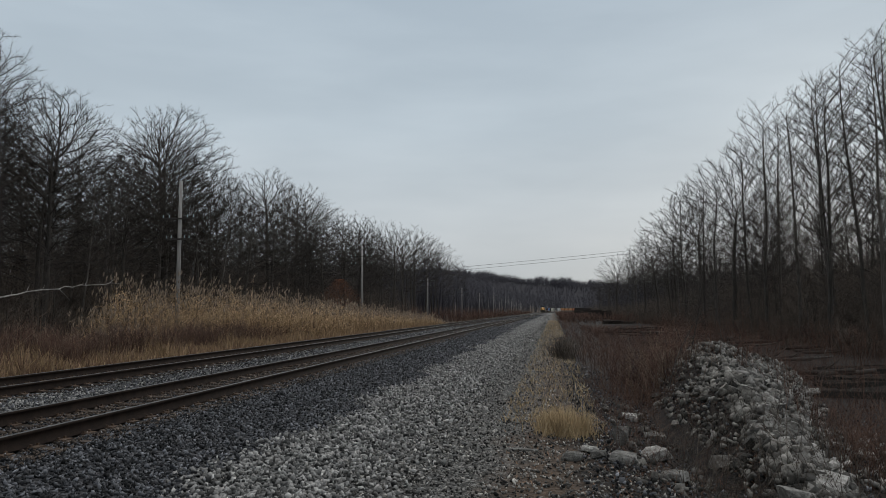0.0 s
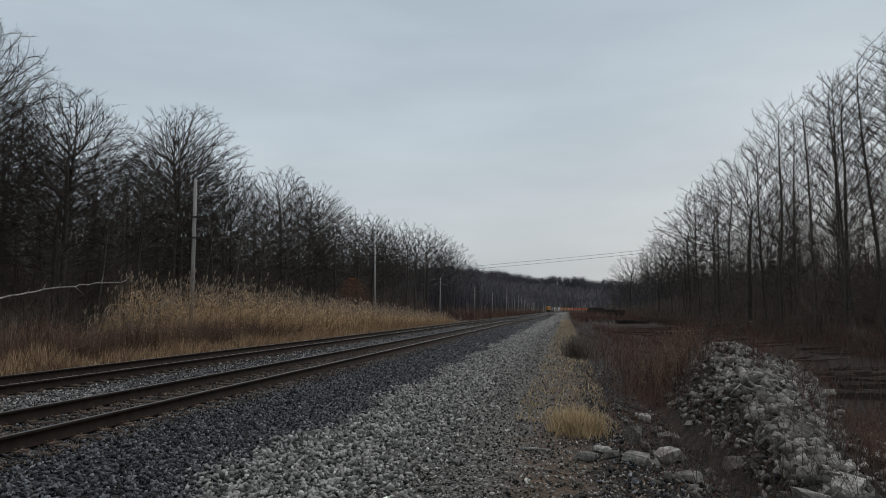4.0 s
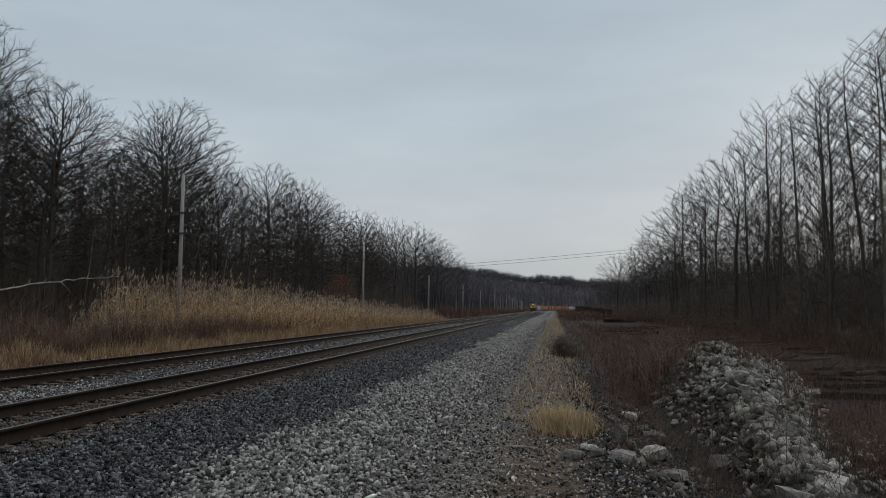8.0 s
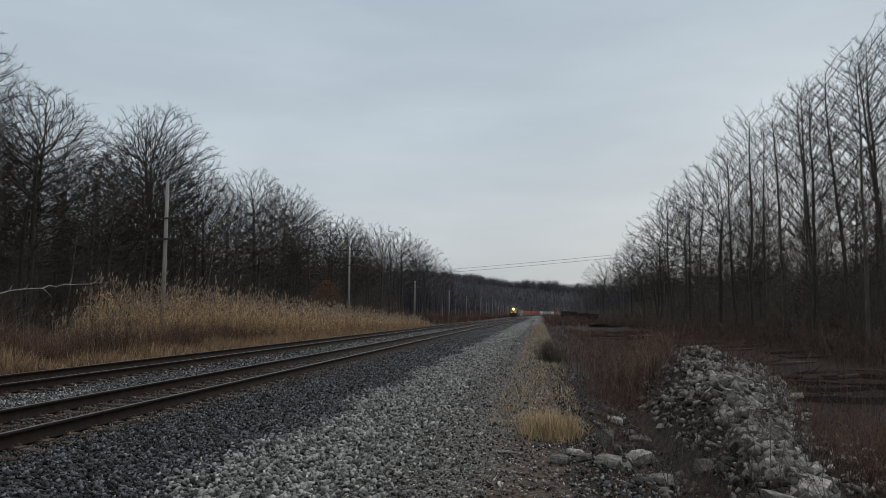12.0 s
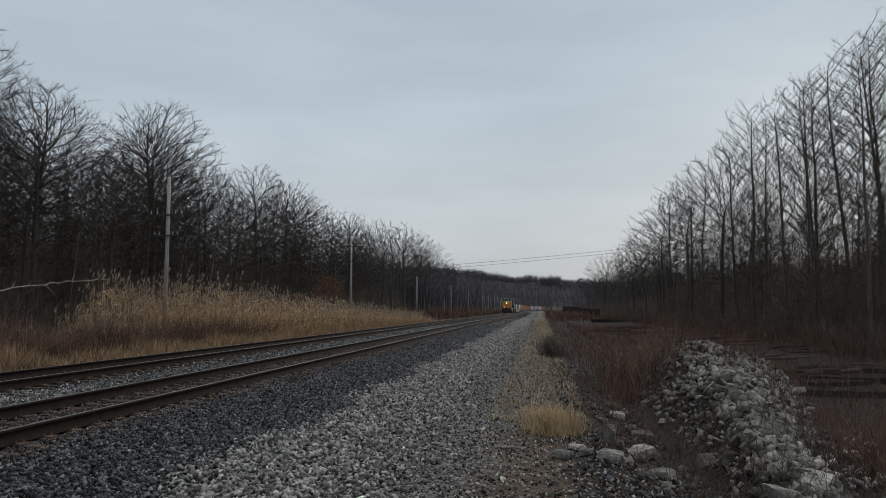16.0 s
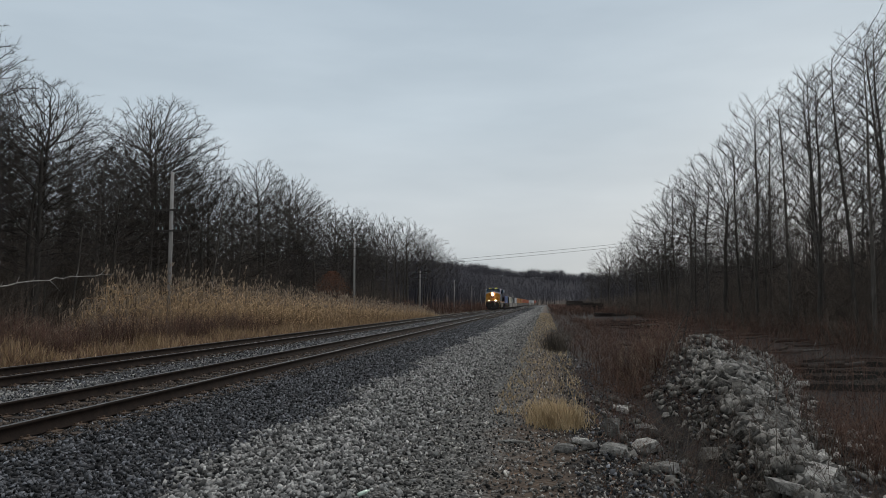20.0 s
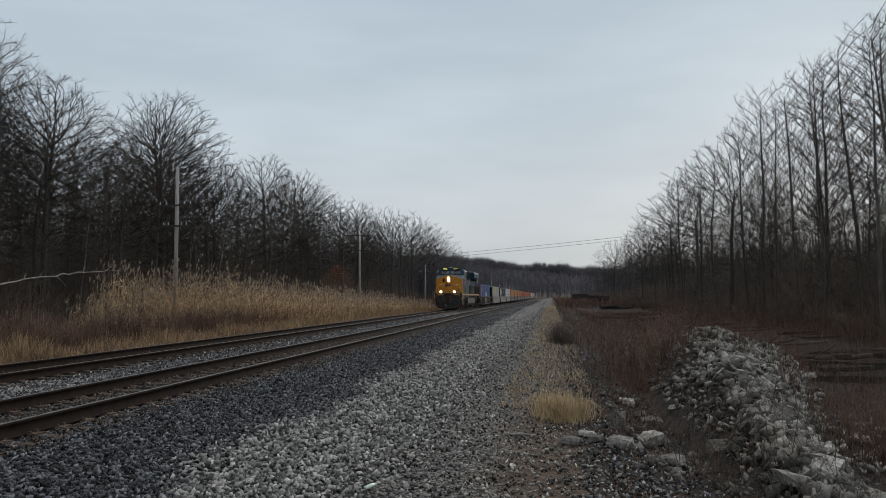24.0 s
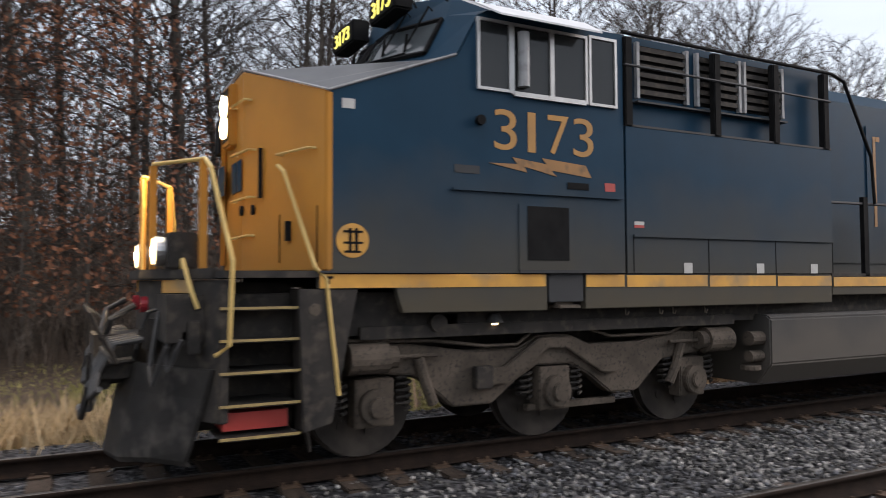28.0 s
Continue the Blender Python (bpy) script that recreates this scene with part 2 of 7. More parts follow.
# ---- mesh helpers ----
class Geo:
    def __init__(self):
        self.v, self.f = [], []

    def add(self, vs, fs):
        o = len(self.v)
        self.v += vs
        self.f += [tuple(i + o for i in q) for q in fs]

    def box(self, x0, x1, y0, y1, z0, z1):
        self.add([(x0, y0, z0), (x1, y0, z0), (x1, y1, z0), (x0, y1, z0), (x0, y0, z1), (x1, y0, z1), (x1, y1, z1), (x0, y1, z1)],
                 [(0, 3, 2, 1), (4, 5, 6, 7), (0, 1, 5, 4), (1, 2, 6, 5), (2, 3, 7, 6), (3, 0, 4, 7)])
        return self

    def prism(self, poly, axis, a, b):
        n = len(poly)

        def at(p, w):
            return (w, p[0], p[1]) if axis == "x" else (p[0], w, p[1]) if axis == "y" else (p[0], p[1], w)
        self.add([at(p, a) for p in poly] + [at(p, b) for p in poly],
                 [tuple(range(n))[::-1], tuple(range(n, 2 * n))] + [(i, (i + 1) % n, n + (i + 1) % n, n + i) for i in range(n)])
        return self

    def tube(self, pts, r, n=6, r1=None, cap=True):
        pts = [Vector(p) for p in pts]
        r1 = r if r1 is None else r1
        rings = []
        up = Vector((0.31, 0.22, 0.93))
        for i, p in enumerate(pts):
            d = (pts[min(i + 1, len(pts) - 1)] - pts[max(i - 1, 0)]).normalized()
            a = d.cross(up)
            if a.length < 0.05:
                a = d.cross(Vector((1, 0, 0)))
            a.normalize()
            b = d.cross(a)
            rr = r + (r1 - r) * i / max(1, len(pts) - 1)
            rings.append([tuple(p + (a * math.cos(2 * math.pi * k / n) + b * math.sin(2 * math.pi * k / n)) * rr) for k in range(n)])
        fs = []
        for i in range(len(pts) - 1):
            for k in range(n):
                fs.append((i * n + k, i * n + (k + 1) % n, (i + 1) * n + (k + 1) % n, (i + 1) * n + k))
        if cap:
            fs += [tuple(range(n))[::-1], tuple(range((len(pts) - 1) * n, len(pts) * n))]
        self.add([v for g in rings for v in g], fs)
        return self

    def cyl(self, axis, c, r, a, b, n=16, r1=None):
        e = {"x": (1, 0, 0), "y": (0, 1, 0), "z": (0, 0, 1)}[axis]
        p = [Vector(c) + Vector(e) * a, Vector(c) + Vector(e) * b]
        return self.tube(p, r, n, r1)


def mesh_of(name, geo, material, bevel=0.0, smooth=False):
    me = bpy.data.meshes.new(name)
    me.from_pydata(geo.v, [], geo.f)
    bm = bmesh.new()
    bm.from_mesh(me)
    bmesh.ops.recalc_face_normals(bm, faces=bm.faces)
    if bevel:
        edges = [e for e in bm.edges if len(e.link_faces) == 2 and e.calc_face_angle(0) > 0.5]
        bmesh.ops.bevel(bm, geom=edges, offset=bevel, segments=2, affect="EDGES", clamp_overlap=True)
    bm.to_mesh(me)
    bm.free()
    if smooth:
        me.shade_smooth()
    me.materials.append(material)
    return me


def part(name, geo, material, parent=None, label="", bevel=0.0, smooth=False):
    ob = new(name, geo if isinstance(geo, bpy.types.Mesh) else mesh_of(name, geo, material, bevel, smooth))
    if parent:
        ob.parent = parent
    if label:
        ob["label"] = label
    return ob


def bulk(name, V, F, material):
    """A mesh from arrays: V (n, 3), F (m, 3 or 4)."""
    V, F = np.asarray(V, np.float32), np.asarray(F, np.int32)
    me = bpy.data.meshes.new(name)
    k = F.shape[1]
    me.vertices.add(len(V))
    me.vertices.foreach_set("co", V.ravel())
    me.loops.add(F.size)
    me.loops.foreach_set("vertex_index", F.ravel())
    me.polygons.add(len(F))
    me.polygons.foreach_set("loop_start", np.arange(0, F.size, k, dtype=np.int32))
    me.update(calc_edges=True)
    me.materials.append(material)
    return me


rng = np.random.default_rng(7)


# ---- the lie of the land ----
CURVE_AT, CURVE_R = 470.0, 1100.0
X_NEAR, X_FAR, GAUGE = -7.08, -11.37, 0.755


def track_at(s, off=0.0):
    """Place and heading (radians, clockwise) at s metres along the line, off metres right of its zero."""
    if s <= CURVE_AT:
        return off, s, 0.0
    a = (s - CURVE_AT) / CURVE_R
    return CURVE_R - (CURVE_R - off) * math.cos(a), CURVE_AT + (CURVE_R - off) * math.sin(a), a


def curve_x(y):
    y = np.asarray(y, float)
    t = np.clip(y - CURVE_AT, 0, CURVE_R * 0.9)
    return CURVE_R - np.sqrt(CURVE_R ** 2 - t ** 2)


def sm(a, b, x):
    t = np.clip((np.asarray(x, float) - a) / (b - a), 0, 1)
    return t * t * (3 - 2 * t)


def heap_across(x, y):
    """Where x lies across the rubble heap (0 at its foot by the path, 1 at the far foot) and how high the heap is there."""
    left = np.interp(y, (8, 10, 13, 20, 28), (2.3, 2.15, 1.95, 2.3, 3.0))
    right = np.interp(y, (8, 10.6, 14.8, 19, 26, 29), (3.1, 3.5, 4.7, 6.1, 6.0, 5.0))
    return np.clip((x - left) / (right - left), 0, 1), np.interp(y, (7.6, 9.5, 14, 20, 25.5, 28.5), (0.0, 0.55, 1.0, 1.15, 1.0, 0.0))


def ground_z(x, y):
    x, y = np.asarray(x, float), np.asarray(y, float)
    u = x - curve_x(y)
    z = -0.22 - 0.12 * sm(-5.6, -3.4, u) - 0.28 * sm(-13.4, -15.5, u) + 0.25 * sm(-18, -30, u)
    z = z - 0.05 * sm(-0.5, 0.6, u) - 0.42 * sm(0.6, 2.2, u) - 0.08 * sm(3, 7, u)
    z = z + 0.55 * sm(15, 24, u)
    z = z + 0.05 * np.sin(x * 0.9 + y * 0.31) * np.sin(y * 0.57) * (sm(0.4, 2, u) + sm(-14, -17, u))
    z = z + 6.2 * sm(-31, -72, u) + 4.0 * sm(27, 62, u)
    across, high = heap_across(x, y)
    z = z + high * (1 + 0.16 * np.sin(x * 2.3 + 1) * np.sin(y * 1.1)) * np.clip(4 * across * (1 - across), 0, 1) ** 0.75
    z = z + (np.interp(x, (-300, -150, -40, 52, 140, 300), (44, 34, 26, 19, 19, 24)) + 2.2 * np.sin(x * 0.031) + 1.5 * np.sin(x * 0.013 + y * 0.02)) * sm(1000, 1160, y) + 14 * sm(-40, -260, u) * sm(60, 420, y) + 8 * sm(70, 300, u) * sm(60, 400, y)
    return z


def build_ground():
    xs = np.unique(np.round(np.concatenate([-np.geomspace(1500, 60, 22), np.arange(-60, -16, 2.0), np.arange(-16, 9, 0.35), np.arange(9, 40, 1.5), np.arange(42, 240, 6.0), np.geomspace(240, 1500, 16)]), 3))
    ys = np.unique(np.round(np.concatenate([-np.geomspace(1000, 30, 14), np.arange(-30, -2, 2), np.arange(-2, 32, 0.5), np.arange(32, 100, 2.5), np.geomspace(100, 3500, 70)]), 3))
    X, Y = np.meshgrid(xs, ys)
    V = np.stack([X, Y, ground_z(X, Y)], -1).reshape(-1, 3)
    nx, ny = len(xs), len(ys)
    i = (np.arange(ny - 1)[:, None] * nx + np.arange(nx - 1)[None]).ravel()
    F = np.stack([i, i + 1, i + nx + 1, i + nx], -1)
    m = bpy.data.materials.new("trackside_ground")
    m.use_nodes = True
    n, l = m.node_tree.nodes, m.node_tree.links
    b = n["Principled BSDF"]
    b.inputs["Roughness"].default_value = 0.95
    b.inputs["Specular IOR Level"].default_value = 0.2
    geo = n.new("ShaderNodeNewGeometry")
    sep = n.new("ShaderNodeSeparateXYZ")
    l.new(geo.outputs["Position"], sep.inputs[0])

    def noise_tex(scale, detail=4):
        q = n.new("ShaderNodeTexNoise")
        q.inputs["Scale"].default_value, q.inputs["Detail"].default_value = scale, detail
        l.new(geo.outputs["Position"], q.inputs[0])
        return q.outputs[0]

    def ramp(src, stops):
        r = n.new("ShaderNodeValToRGB")
        for k, (p, c) in enumerate(stops):
            e = r.color_ramp.elements[k] if k < 2 else r.color_ramp.elements.new(p)
            e.position, e.color = p, (*c, 1)
        l.new(src, r.inputs[0])
        return r.outputs[0]

    def math_node(op, a, c):
        q = n.new("ShaderNodeMath")
        q.operation = op
        for k, s in enumerate((a, c)):
            if isinstance(s, (int, float)):
                q.inputs[k].default_value = s
            else:
                l.new(s, q.inputs[k])
        return q.outputs[0]

    def mixc(f, a, c):
        q = n.new("ShaderNodeMixRGB")
        l.new(f, q.inputs[0])
        l.new(a, q.inputs[1])
        l.new(c, q.inputs[2])
        return q.outputs[0]

    def step(lo, hi):
        q = n.new("ShaderNodeMapRange")
        q.inputs["From Min"].default_value, q.inputs["From Max"].default_value = lo, hi
        l.new(wob, q.inputs[0])
        return q.outputs[0]
    # x, warped by two noises, tells ballast, coarse stone, fine path and soil apart
    lie = n.new("ShaderNodeAttribute")
    lie.attribute_name = "across"
    wob = math_node("ADD", lie.outputs["Fac"], math_node("ADD", math_node("MULTIPLY", math_node("SUBTRACT", noise_tex(0.9), 0.5), 1.7), math_node("MULTIPLY", math_node("SUBTRACT", noise_tex(7.0), 0.5), 0.8)))
    vor = n.new("ShaderNodeTexVoronoi")
    vor.inputs["Scale"].default_value = 19.0
    l.new(geo.outputs["Position"], vor.inputs[0])
    cell = n.new("ShaderNodeSeparateColor")
    l.new(vor.outputs["Color"], cell.inputs[0])
    vf = n.new("ShaderNodeTexVoronoi")
    vf.inputs["Scale"].default_value = 42.0
    l.new(geo.outputs["Position"], vf.inputs[0])
    cellf = n.new("ShaderNodeSeparateColor")
    l.new(vf.outputs["Color"], cellf.inputs[0])
    litter = ramp(noise_tex(9, 6), ((0.3, (0.035, 0.026, 0.02)), (0.55, (0.075, 0.052, 0.036)), (0.75, (0.12, 0.085, 0.055))))
    dark = ramp(cell.outputs[0], ((0.0, (0.012, 0.012, 0.013)), (0.5, (0.036, 0.035, 0.037)), (1.0, (0.12, 0.117, 0.12))))
    grey = ramp(cell.outputs[0], ((0.0, (0.015, 0.0145, 0.014)), (0.5, (0.06, 0.058, 0.056)), (1.0, (0.26, 0.252, 0.24))))
    fine = ramp(cellf.outputs[0], ((0.0, (0.015, 0.0145, 0.0135)), (0.5, (0.07, 0.066, 0.06)), (1.0, (0.25, 0.237, 0.22))))
    brown = ramp(noise_tex(14, 6), ((0.3, (0.045, 0.032, 0.024)), (0.7, (0.13, 0.092, 0.065))))
    # far ground: purplish grey, with the valley haze painted in
    floor_hazed = ramp(noise_tex(0.08, 6), ((0.3, (0.028, 0.026, 0.03)), (0.7, (0.05, 0.046, 0.05))))
    mud = ramp(noise_tex(5, 8), ((0.35, (0.010, 0.0085, 0.0075)), (0.55, (0.024, 0.018, 0.0145)), (0.7, (0.05, 0.034, 0.025))))
    c = mixc(step(-14.2, -13.7), litter, dark)
    c = mixc(step(-3.9, -3.4), c, grey)
    c = mixc(step(-2.6, -1.7), c, fine)
    c = mixc(step(-0.9, -0.1), c, brown)
    c = mixc(step(0.15, 0.6), c, mud)
    c = mixc(step(14.0, 20.0), c, litter)
    c = mixc(step(200.0, 300.0), c, floor_hazed)
    l.new(c, b.inputs["Base Color"])
    bp = n.new("ShaderNodeBump")
    bp.inputs["Strength"].default_value, bp.inputs["Distance"].default_value = 0.9, 0.03
    l.new(vor.outputs["Distance"], bp.inputs["Height"])
    bp.invert = True
    l.new(bp.outputs[0], b.inputs["Normal"])
    me = bulk("ground", V, F, m)
    across = np.where(V[:, 1] > 900, 400.0, np.where(np.abs(V[:, 0] - curve_x(V[:, 1])) > 60, 400.0, V[:, 0] - curve_x(V[:, 1])))
    me.attributes.new("across", "FLOAT", "POINT").data.foreach_set("value", across.astype(np.float32))
    me.shade_smooth()
    tagged(new("ground", me), "gravel, dead leaves and mud beside a railway", "ground", kind="structure")


build_ground()


def build_pond(cx, cy, rx, ry, turn):
    g = Geo()
    n = 44
    pts = []
    for i in range(n):
        a = 2 * math.pi * i / n
        q = 1 + 0.2 * math.sin(3 * a + cx) + 0.13 * math.sin(7 * a + cy) + 0.07 * math.sin(13 * a)
        u, v = rx * q * math.cos(a), ry * q * math.sin(a)
        pts.append((cx + u * math.cos(turn) - v * math.sin(turn), cy + u * math.sin(turn) + v * math.cos(turn)))
    g.prism(pts, "z", -1.0, -0.735)
    ob = part("pond_water", g, M["water"])
    tagged(ob, "shallow dark flood water among dead stalks", "water", kind="structure")


for row in ((9.6, 21.8, 2.3, 0.8, 0.1), (11.5, 25.6, 2.6, 0.9, -0.05), (8.6, 24.0, 1.0, 0.5, 0.3), (13.0, 30.0, 3.0, 0.9, 0.1)):
    build_pond(*row)


# ---- railway ----
def rail_mesh(name, off, s_list, profile, material):
    V, F, k = [], [], len(profile)
    for s in s_list:
        for px, pz in profile:
            x, y, a = track_at(s, off + px)
            V.append((x, y, pz))
    for i in range(len(s_list) - 1):
        for j in range(k):
            F.append((i * k + j, i * k + (j + 1) % k, (i + 1) * k + (j + 1) % k, (i + 1) * k + j))
    return bulk(name, V, F, material)


S_LIST = list(np.arange(-60, 100, 8)) + list(np.arange(100, 470, 30)) + list(np.arange(470, 1150, 12))
FOOT = [(-0.076, -0.186), (0.076, -0.186), (0.076, -0.175), (0.012, -0.155), (0.010, -0.05), (0.036, -0.04), (0.037, -0.008), (0.03, -0.0035), (-0.03, -0.0035), (-0.037, -0.008), (-0.036, -0.04), (-0.010, -0.05), (-0.012, -0.155), (-0.076, -0.175)]
HEAD = [(-0.034, -0.0118), (0.034, -0.0118), (0.03, -0.003), (0.02, 0.0), (-0.02, 0.0), (-0.034, -0.003)]


def build_track(cx, label):
    track = new("railway_track")
    tagged(track, label, "railway track", group="main line tracks", kind="structure")
    for side in (-GAUGE, GAUGE):
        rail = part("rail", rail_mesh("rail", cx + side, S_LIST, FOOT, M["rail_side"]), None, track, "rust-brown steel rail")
        part("rail_head", rail_mesh("rail_head", cx + side, S_LIST, HEAD, M["rail_head"]), None, rail, "polished running surface")
    variants = []
    for k in range(4):
        g = Geo().box(-1.3, 1.3, -0.112, 0.112, -0.36, -0.188)
        me = mesh_of("tie", g, M["tie"], 0.012)
        for v in me.vertices:
            v.co.x += random.uniform(-0.02, 0.02)
            v.co.z += random.uniform(-0.008, 0.006)
        variants.append(me)
    plate = Geo()
    for side in (-GAUGE, GAUGE):
        plate.box(side - 0.19, side + 0.19, -0.095, 0.095, -0.19, -0.176)
        for sx in (-0.1, 0.1):
            for sy in (-0.06, 0.06):
                plate.box(side + sx - 0.014, side + sx + 0.014, sy - 0.014, sy + 0.014, -0.18, -0.15)
    plate_me = mesh_of("tie_plates", plate, M["steel_plate"])
    far = Geo()
    y, i = -12.0, 0
    while y < 340:
        if i < 130:
            tie = new("tie", variants[i % 4])
            tie.parent = track
            tie.matrix_basis = pose(cx + random.uniform(-0.05, 0.05), y, random.uniform(-0.004, 0.0), 0, 0, random.uniform(-1.2, 1.2))
            p = new("tie_plates", plate_me)
            p.parent = track
            p.matrix_basis = pose(cx, y, 0)
        else:
            far.box(cx - 1.3, cx + 1.3, y - 0.11, y + 0.11, -0.36, -0.188)
        y += 0.52 + random.uniform(-0.025, 0.025)
        i += 1
    ob = part("far_ties", far, M["tie"], track)
    ob["kind"] = "stuff"


build_track(X_NEAR, "railway track of rusty rails on weathered wooden ties")
build_track(X_FAR, "railway track the freight train runs on, rusty rails on wooden ties")


# ---- stones ----
def stone_shapes(n, seed, flat=0.7):
    """n broken stones of 6 corners and 8 triangles each."""
    r = np.random.default_rng(seed)
    c = np.array([(1, 0, 0), (-1, 0, 0), (0, 1, 0), (0, -1, 0), (0, 0, 1), (0, 0, -1)], float) * 0.62
    V = c[None] * r.uniform(0.6, 1.1, (n, 6, 1)) + r.normal(0, 0.15, (n, 6, 3))
    V *= np.array([1.2, 0.95, flat])
    F = np.array([(0, 2, 4), (2, 1, 4), (1, 3, 4), (3, 0, 4), (2, 0, 5), (1, 2, 5), (3, 1, 5), (0, 3, 5)])
    return V, F


def block_shapes(n, seed, flat=0.6):
    """n broken blocks of 8 corners and 12 triangles each."""
    r = np.random.default_rng(seed)
    c = np.array([(x, y, z) for z in (-1, 1) for y in (-1, 1) for x in (-1, 1)], float) * 0.5
    V = c[None] * r.uniform(0.7, 1.0, (n, 8, 1)) + r.normal(0, 0.07, (n, 8, 3))
    V *= np.stack([r.uniform(1.0, 1.6, n), r.uniform(0.7, 1.0, n), r.uniform(0.6, 1.2, n) * flat], 1)[:, None]
    F = np.array([(0, 2, 1), (1, 2, 3), (4, 5, 6), (5, 7, 6), (0, 1, 4), (1, 5, 4), (2, 6, 3), (3, 6, 7), (0, 4, 2), (2, 4, 6), (1, 3, 5), (3, 7, 5)])
    return V, F


def spin(V, r):
    n = len(V)
    q = r.normal(size=(n, 4))
    q /= np.linalg.norm(q, axis=1, keepdims=True)
    w, x, y, z = q.T
    R = np.stack([1 - 2 * (y * y + z * z), 2 * (x * y - z * w), 2 * (x * z + y * w), 2 * (x * y + z * w), 1 - 2 * (x * x + z * z), 2 * (y * z - x * w), 2 * (x * z - y * w), 2 * (y * z + x * w), 1 - 2 * (x * x + y * y)], -1).reshape(n, 3, 3)
    return np.einsum("nij,nkj->nki", R, V)


def scatter_stones(name, pts, size, material, label, category, seed, lift=0.25, shapes=stone_shapes):
    r = np.random.default_rng(seed)
    n = len(pts)
    V, F = shapes(n, seed)
    V = spin(V, r) * np.asarray(size).reshape(-1, 1, 1)
    P = np.column_stack([pts[:, 0], pts[:, 1], ground_z(pts[:, 0], pts[:, 1]) + np.asarray(size) * (lift + r.uniform(-0.15, 0.3, n))])
    V = V + P[:, None]
    FF = (F[None] + (np.arange(n) * V.shape[1])[:, None, None]).reshape(-1, 3)
    return tagged(new(name, bulk(name, V.reshape(-1, 3), FF, material)), label, category, kind="stuff")


def spread(n, x0, x1, y0, y1, power, r):
    """Points thicker near y0."""
    y = y0 + (y1 - y0) * r.random(n) ** power
    return np.column_stack([r.uniform(x0, x1, n), y])


def build_stones():
    r = np.random.default_rng(3)
    edge = -3.65
    p = np.concatenate([spread(62000, -6.3, -3.0, 2.2, 75, 2.2, r), spread(36000, -13.9, -6.0, 6, 80, 1.7, r), np.column_stack([r.uniform(-13.9, -3.0, 7000), r.uniform(-22, 4, 7000)]), np.column_stack([r.uniform(-6.3, -3.0, 7000), r.uniform(-4, 4.2, 7000)]), np.column_stack([r.uniform(-13.9, -3.0, 9000), 50 + 230 * r.random(9000) ** 1.3])])
    d = p[:, 0] + 0.22 * np.sin(p[:, 1] * 0.9) + 0.12 * np.sin(p[:, 1] * 2.7) + r.normal(0, 0.13, len(p))
    p = p[d < edge]
    on_tie = (np.abs(np.abs(p[:, 0] - X_NEAR) - GAUGE) < 0.12) | (np.abs(np.abs(p[:, 0] - X_FAR) - GAUGE) < 0.12)
    p = p[~on_tie]
    scatter_stones("dark_ballast", p, r.uniform(0.022, 0.058, len(p)) * (1 + 0.5 * sm(15, 60, p[:, 1]) + 0.9 * sm(60, 160, p[:, 1])), M["stone_dark"], "dark grey crushed stone ballast round the tracks", "ballast", 11)
    p = np.concatenate([spread(60000, -4.4, -1.0, 3.0, 130, 2.4, r), np.column_stack([r.uniform(-4.4, -1.0, 3500), r.uniform(-22, 3.5, 3500)]), np.column_stack([r.uniform(-4.4, -1.0, 7000), r.uniform(-4, 4.2, 7000)]), np.column_stack([r.uniform(-4.4, -1.0, 6500), 55 + 260 * r.random(6500) ** 1.3])])
    d = p[:, 0] + 0.22 * np.sin(p[:, 1] * 0.9) + 0.12 * np.sin(p[:, 1] * 2.7) + r.normal(0, 0.13, len(p))
    p = p[(d > edge) & (p[:, 0] + r.normal(0, 0.35, len(p)) < -1.75)]
    scatter_stones("pale_ballast", p, r.uniform(0.024, 0.058, len(p)) * (1 + 0.5 * sm(15, 80, p[:, 1]) + 0.9 * sm(70, 170, p[:, 1])), M["stone_grey"], "pale grey coarse stone along the shoulder", "ballast", 12, 0.25, block_shapes)
    p = np.concatenate([spread(6500, -10.4, -8.0, 8, 75, 1.5, r), np.column_stack([r.uniform(-10.4, -8.0, 7000), r.uniform(-12, 14, 7000)])])
    scatter_stones("mixed_ballast", p, r.uniform(0.026, 0.055, len(p)) * (1 + 0.4 * sm(15, 60, p[:, 1])), M["stone_grey"], "paler stones in the ballast between the tracks", "ballast", 14)
    p = np.concatenate([spread(5200, X_NEAR - 0.62, X_NEAR + 0.62, 4, 60, 1.6, r), spread(2600, X_FAR - 0.62, X_FAR + 0.62, 6, 60, 1.5, r), np.column_stack([r.uniform(X_NEAR - 0.62, X_NEAR + 0.62, 900), r.uniform(-8, 4, 900)]), spread(2200, X_NEAR + 0.95, X_NEAR + 1.5, 3, 50, 1.6, r)])
    scatter_stones("brown_ballast", p, r.uniform(0.018, 0.046, len(p)), M["stone_brown"], "rust-stained stones strewn between the rails and over the ties", "ballast", 15, 1.3)
    p = np.concatenate([spread(48000, -2.8, 2.2, 3.5, 110, 2.5, r), np.column_stack([r.uniform(-2.8, 1.0, 3500), r.uniform(-22, 4, 3500)]), np.column_stack([r.uniform(-2.8, 1.2, 8000), r.uniform(-4, 4.6, 8000)])])
    d = p[:, 0] + r.normal(0, 0.35, len(p))
    p = p[(d > -2.3) & (d < 0.4 + 1.0 * sm(13, 8, p[:, 1]))]
    scatter_stones("path_gravel", p, r.uniform(0.016, 0.045, len(p)), M["stone_fine"], "fine grey gravel of the service path", "gravel", 13)


build_stones()


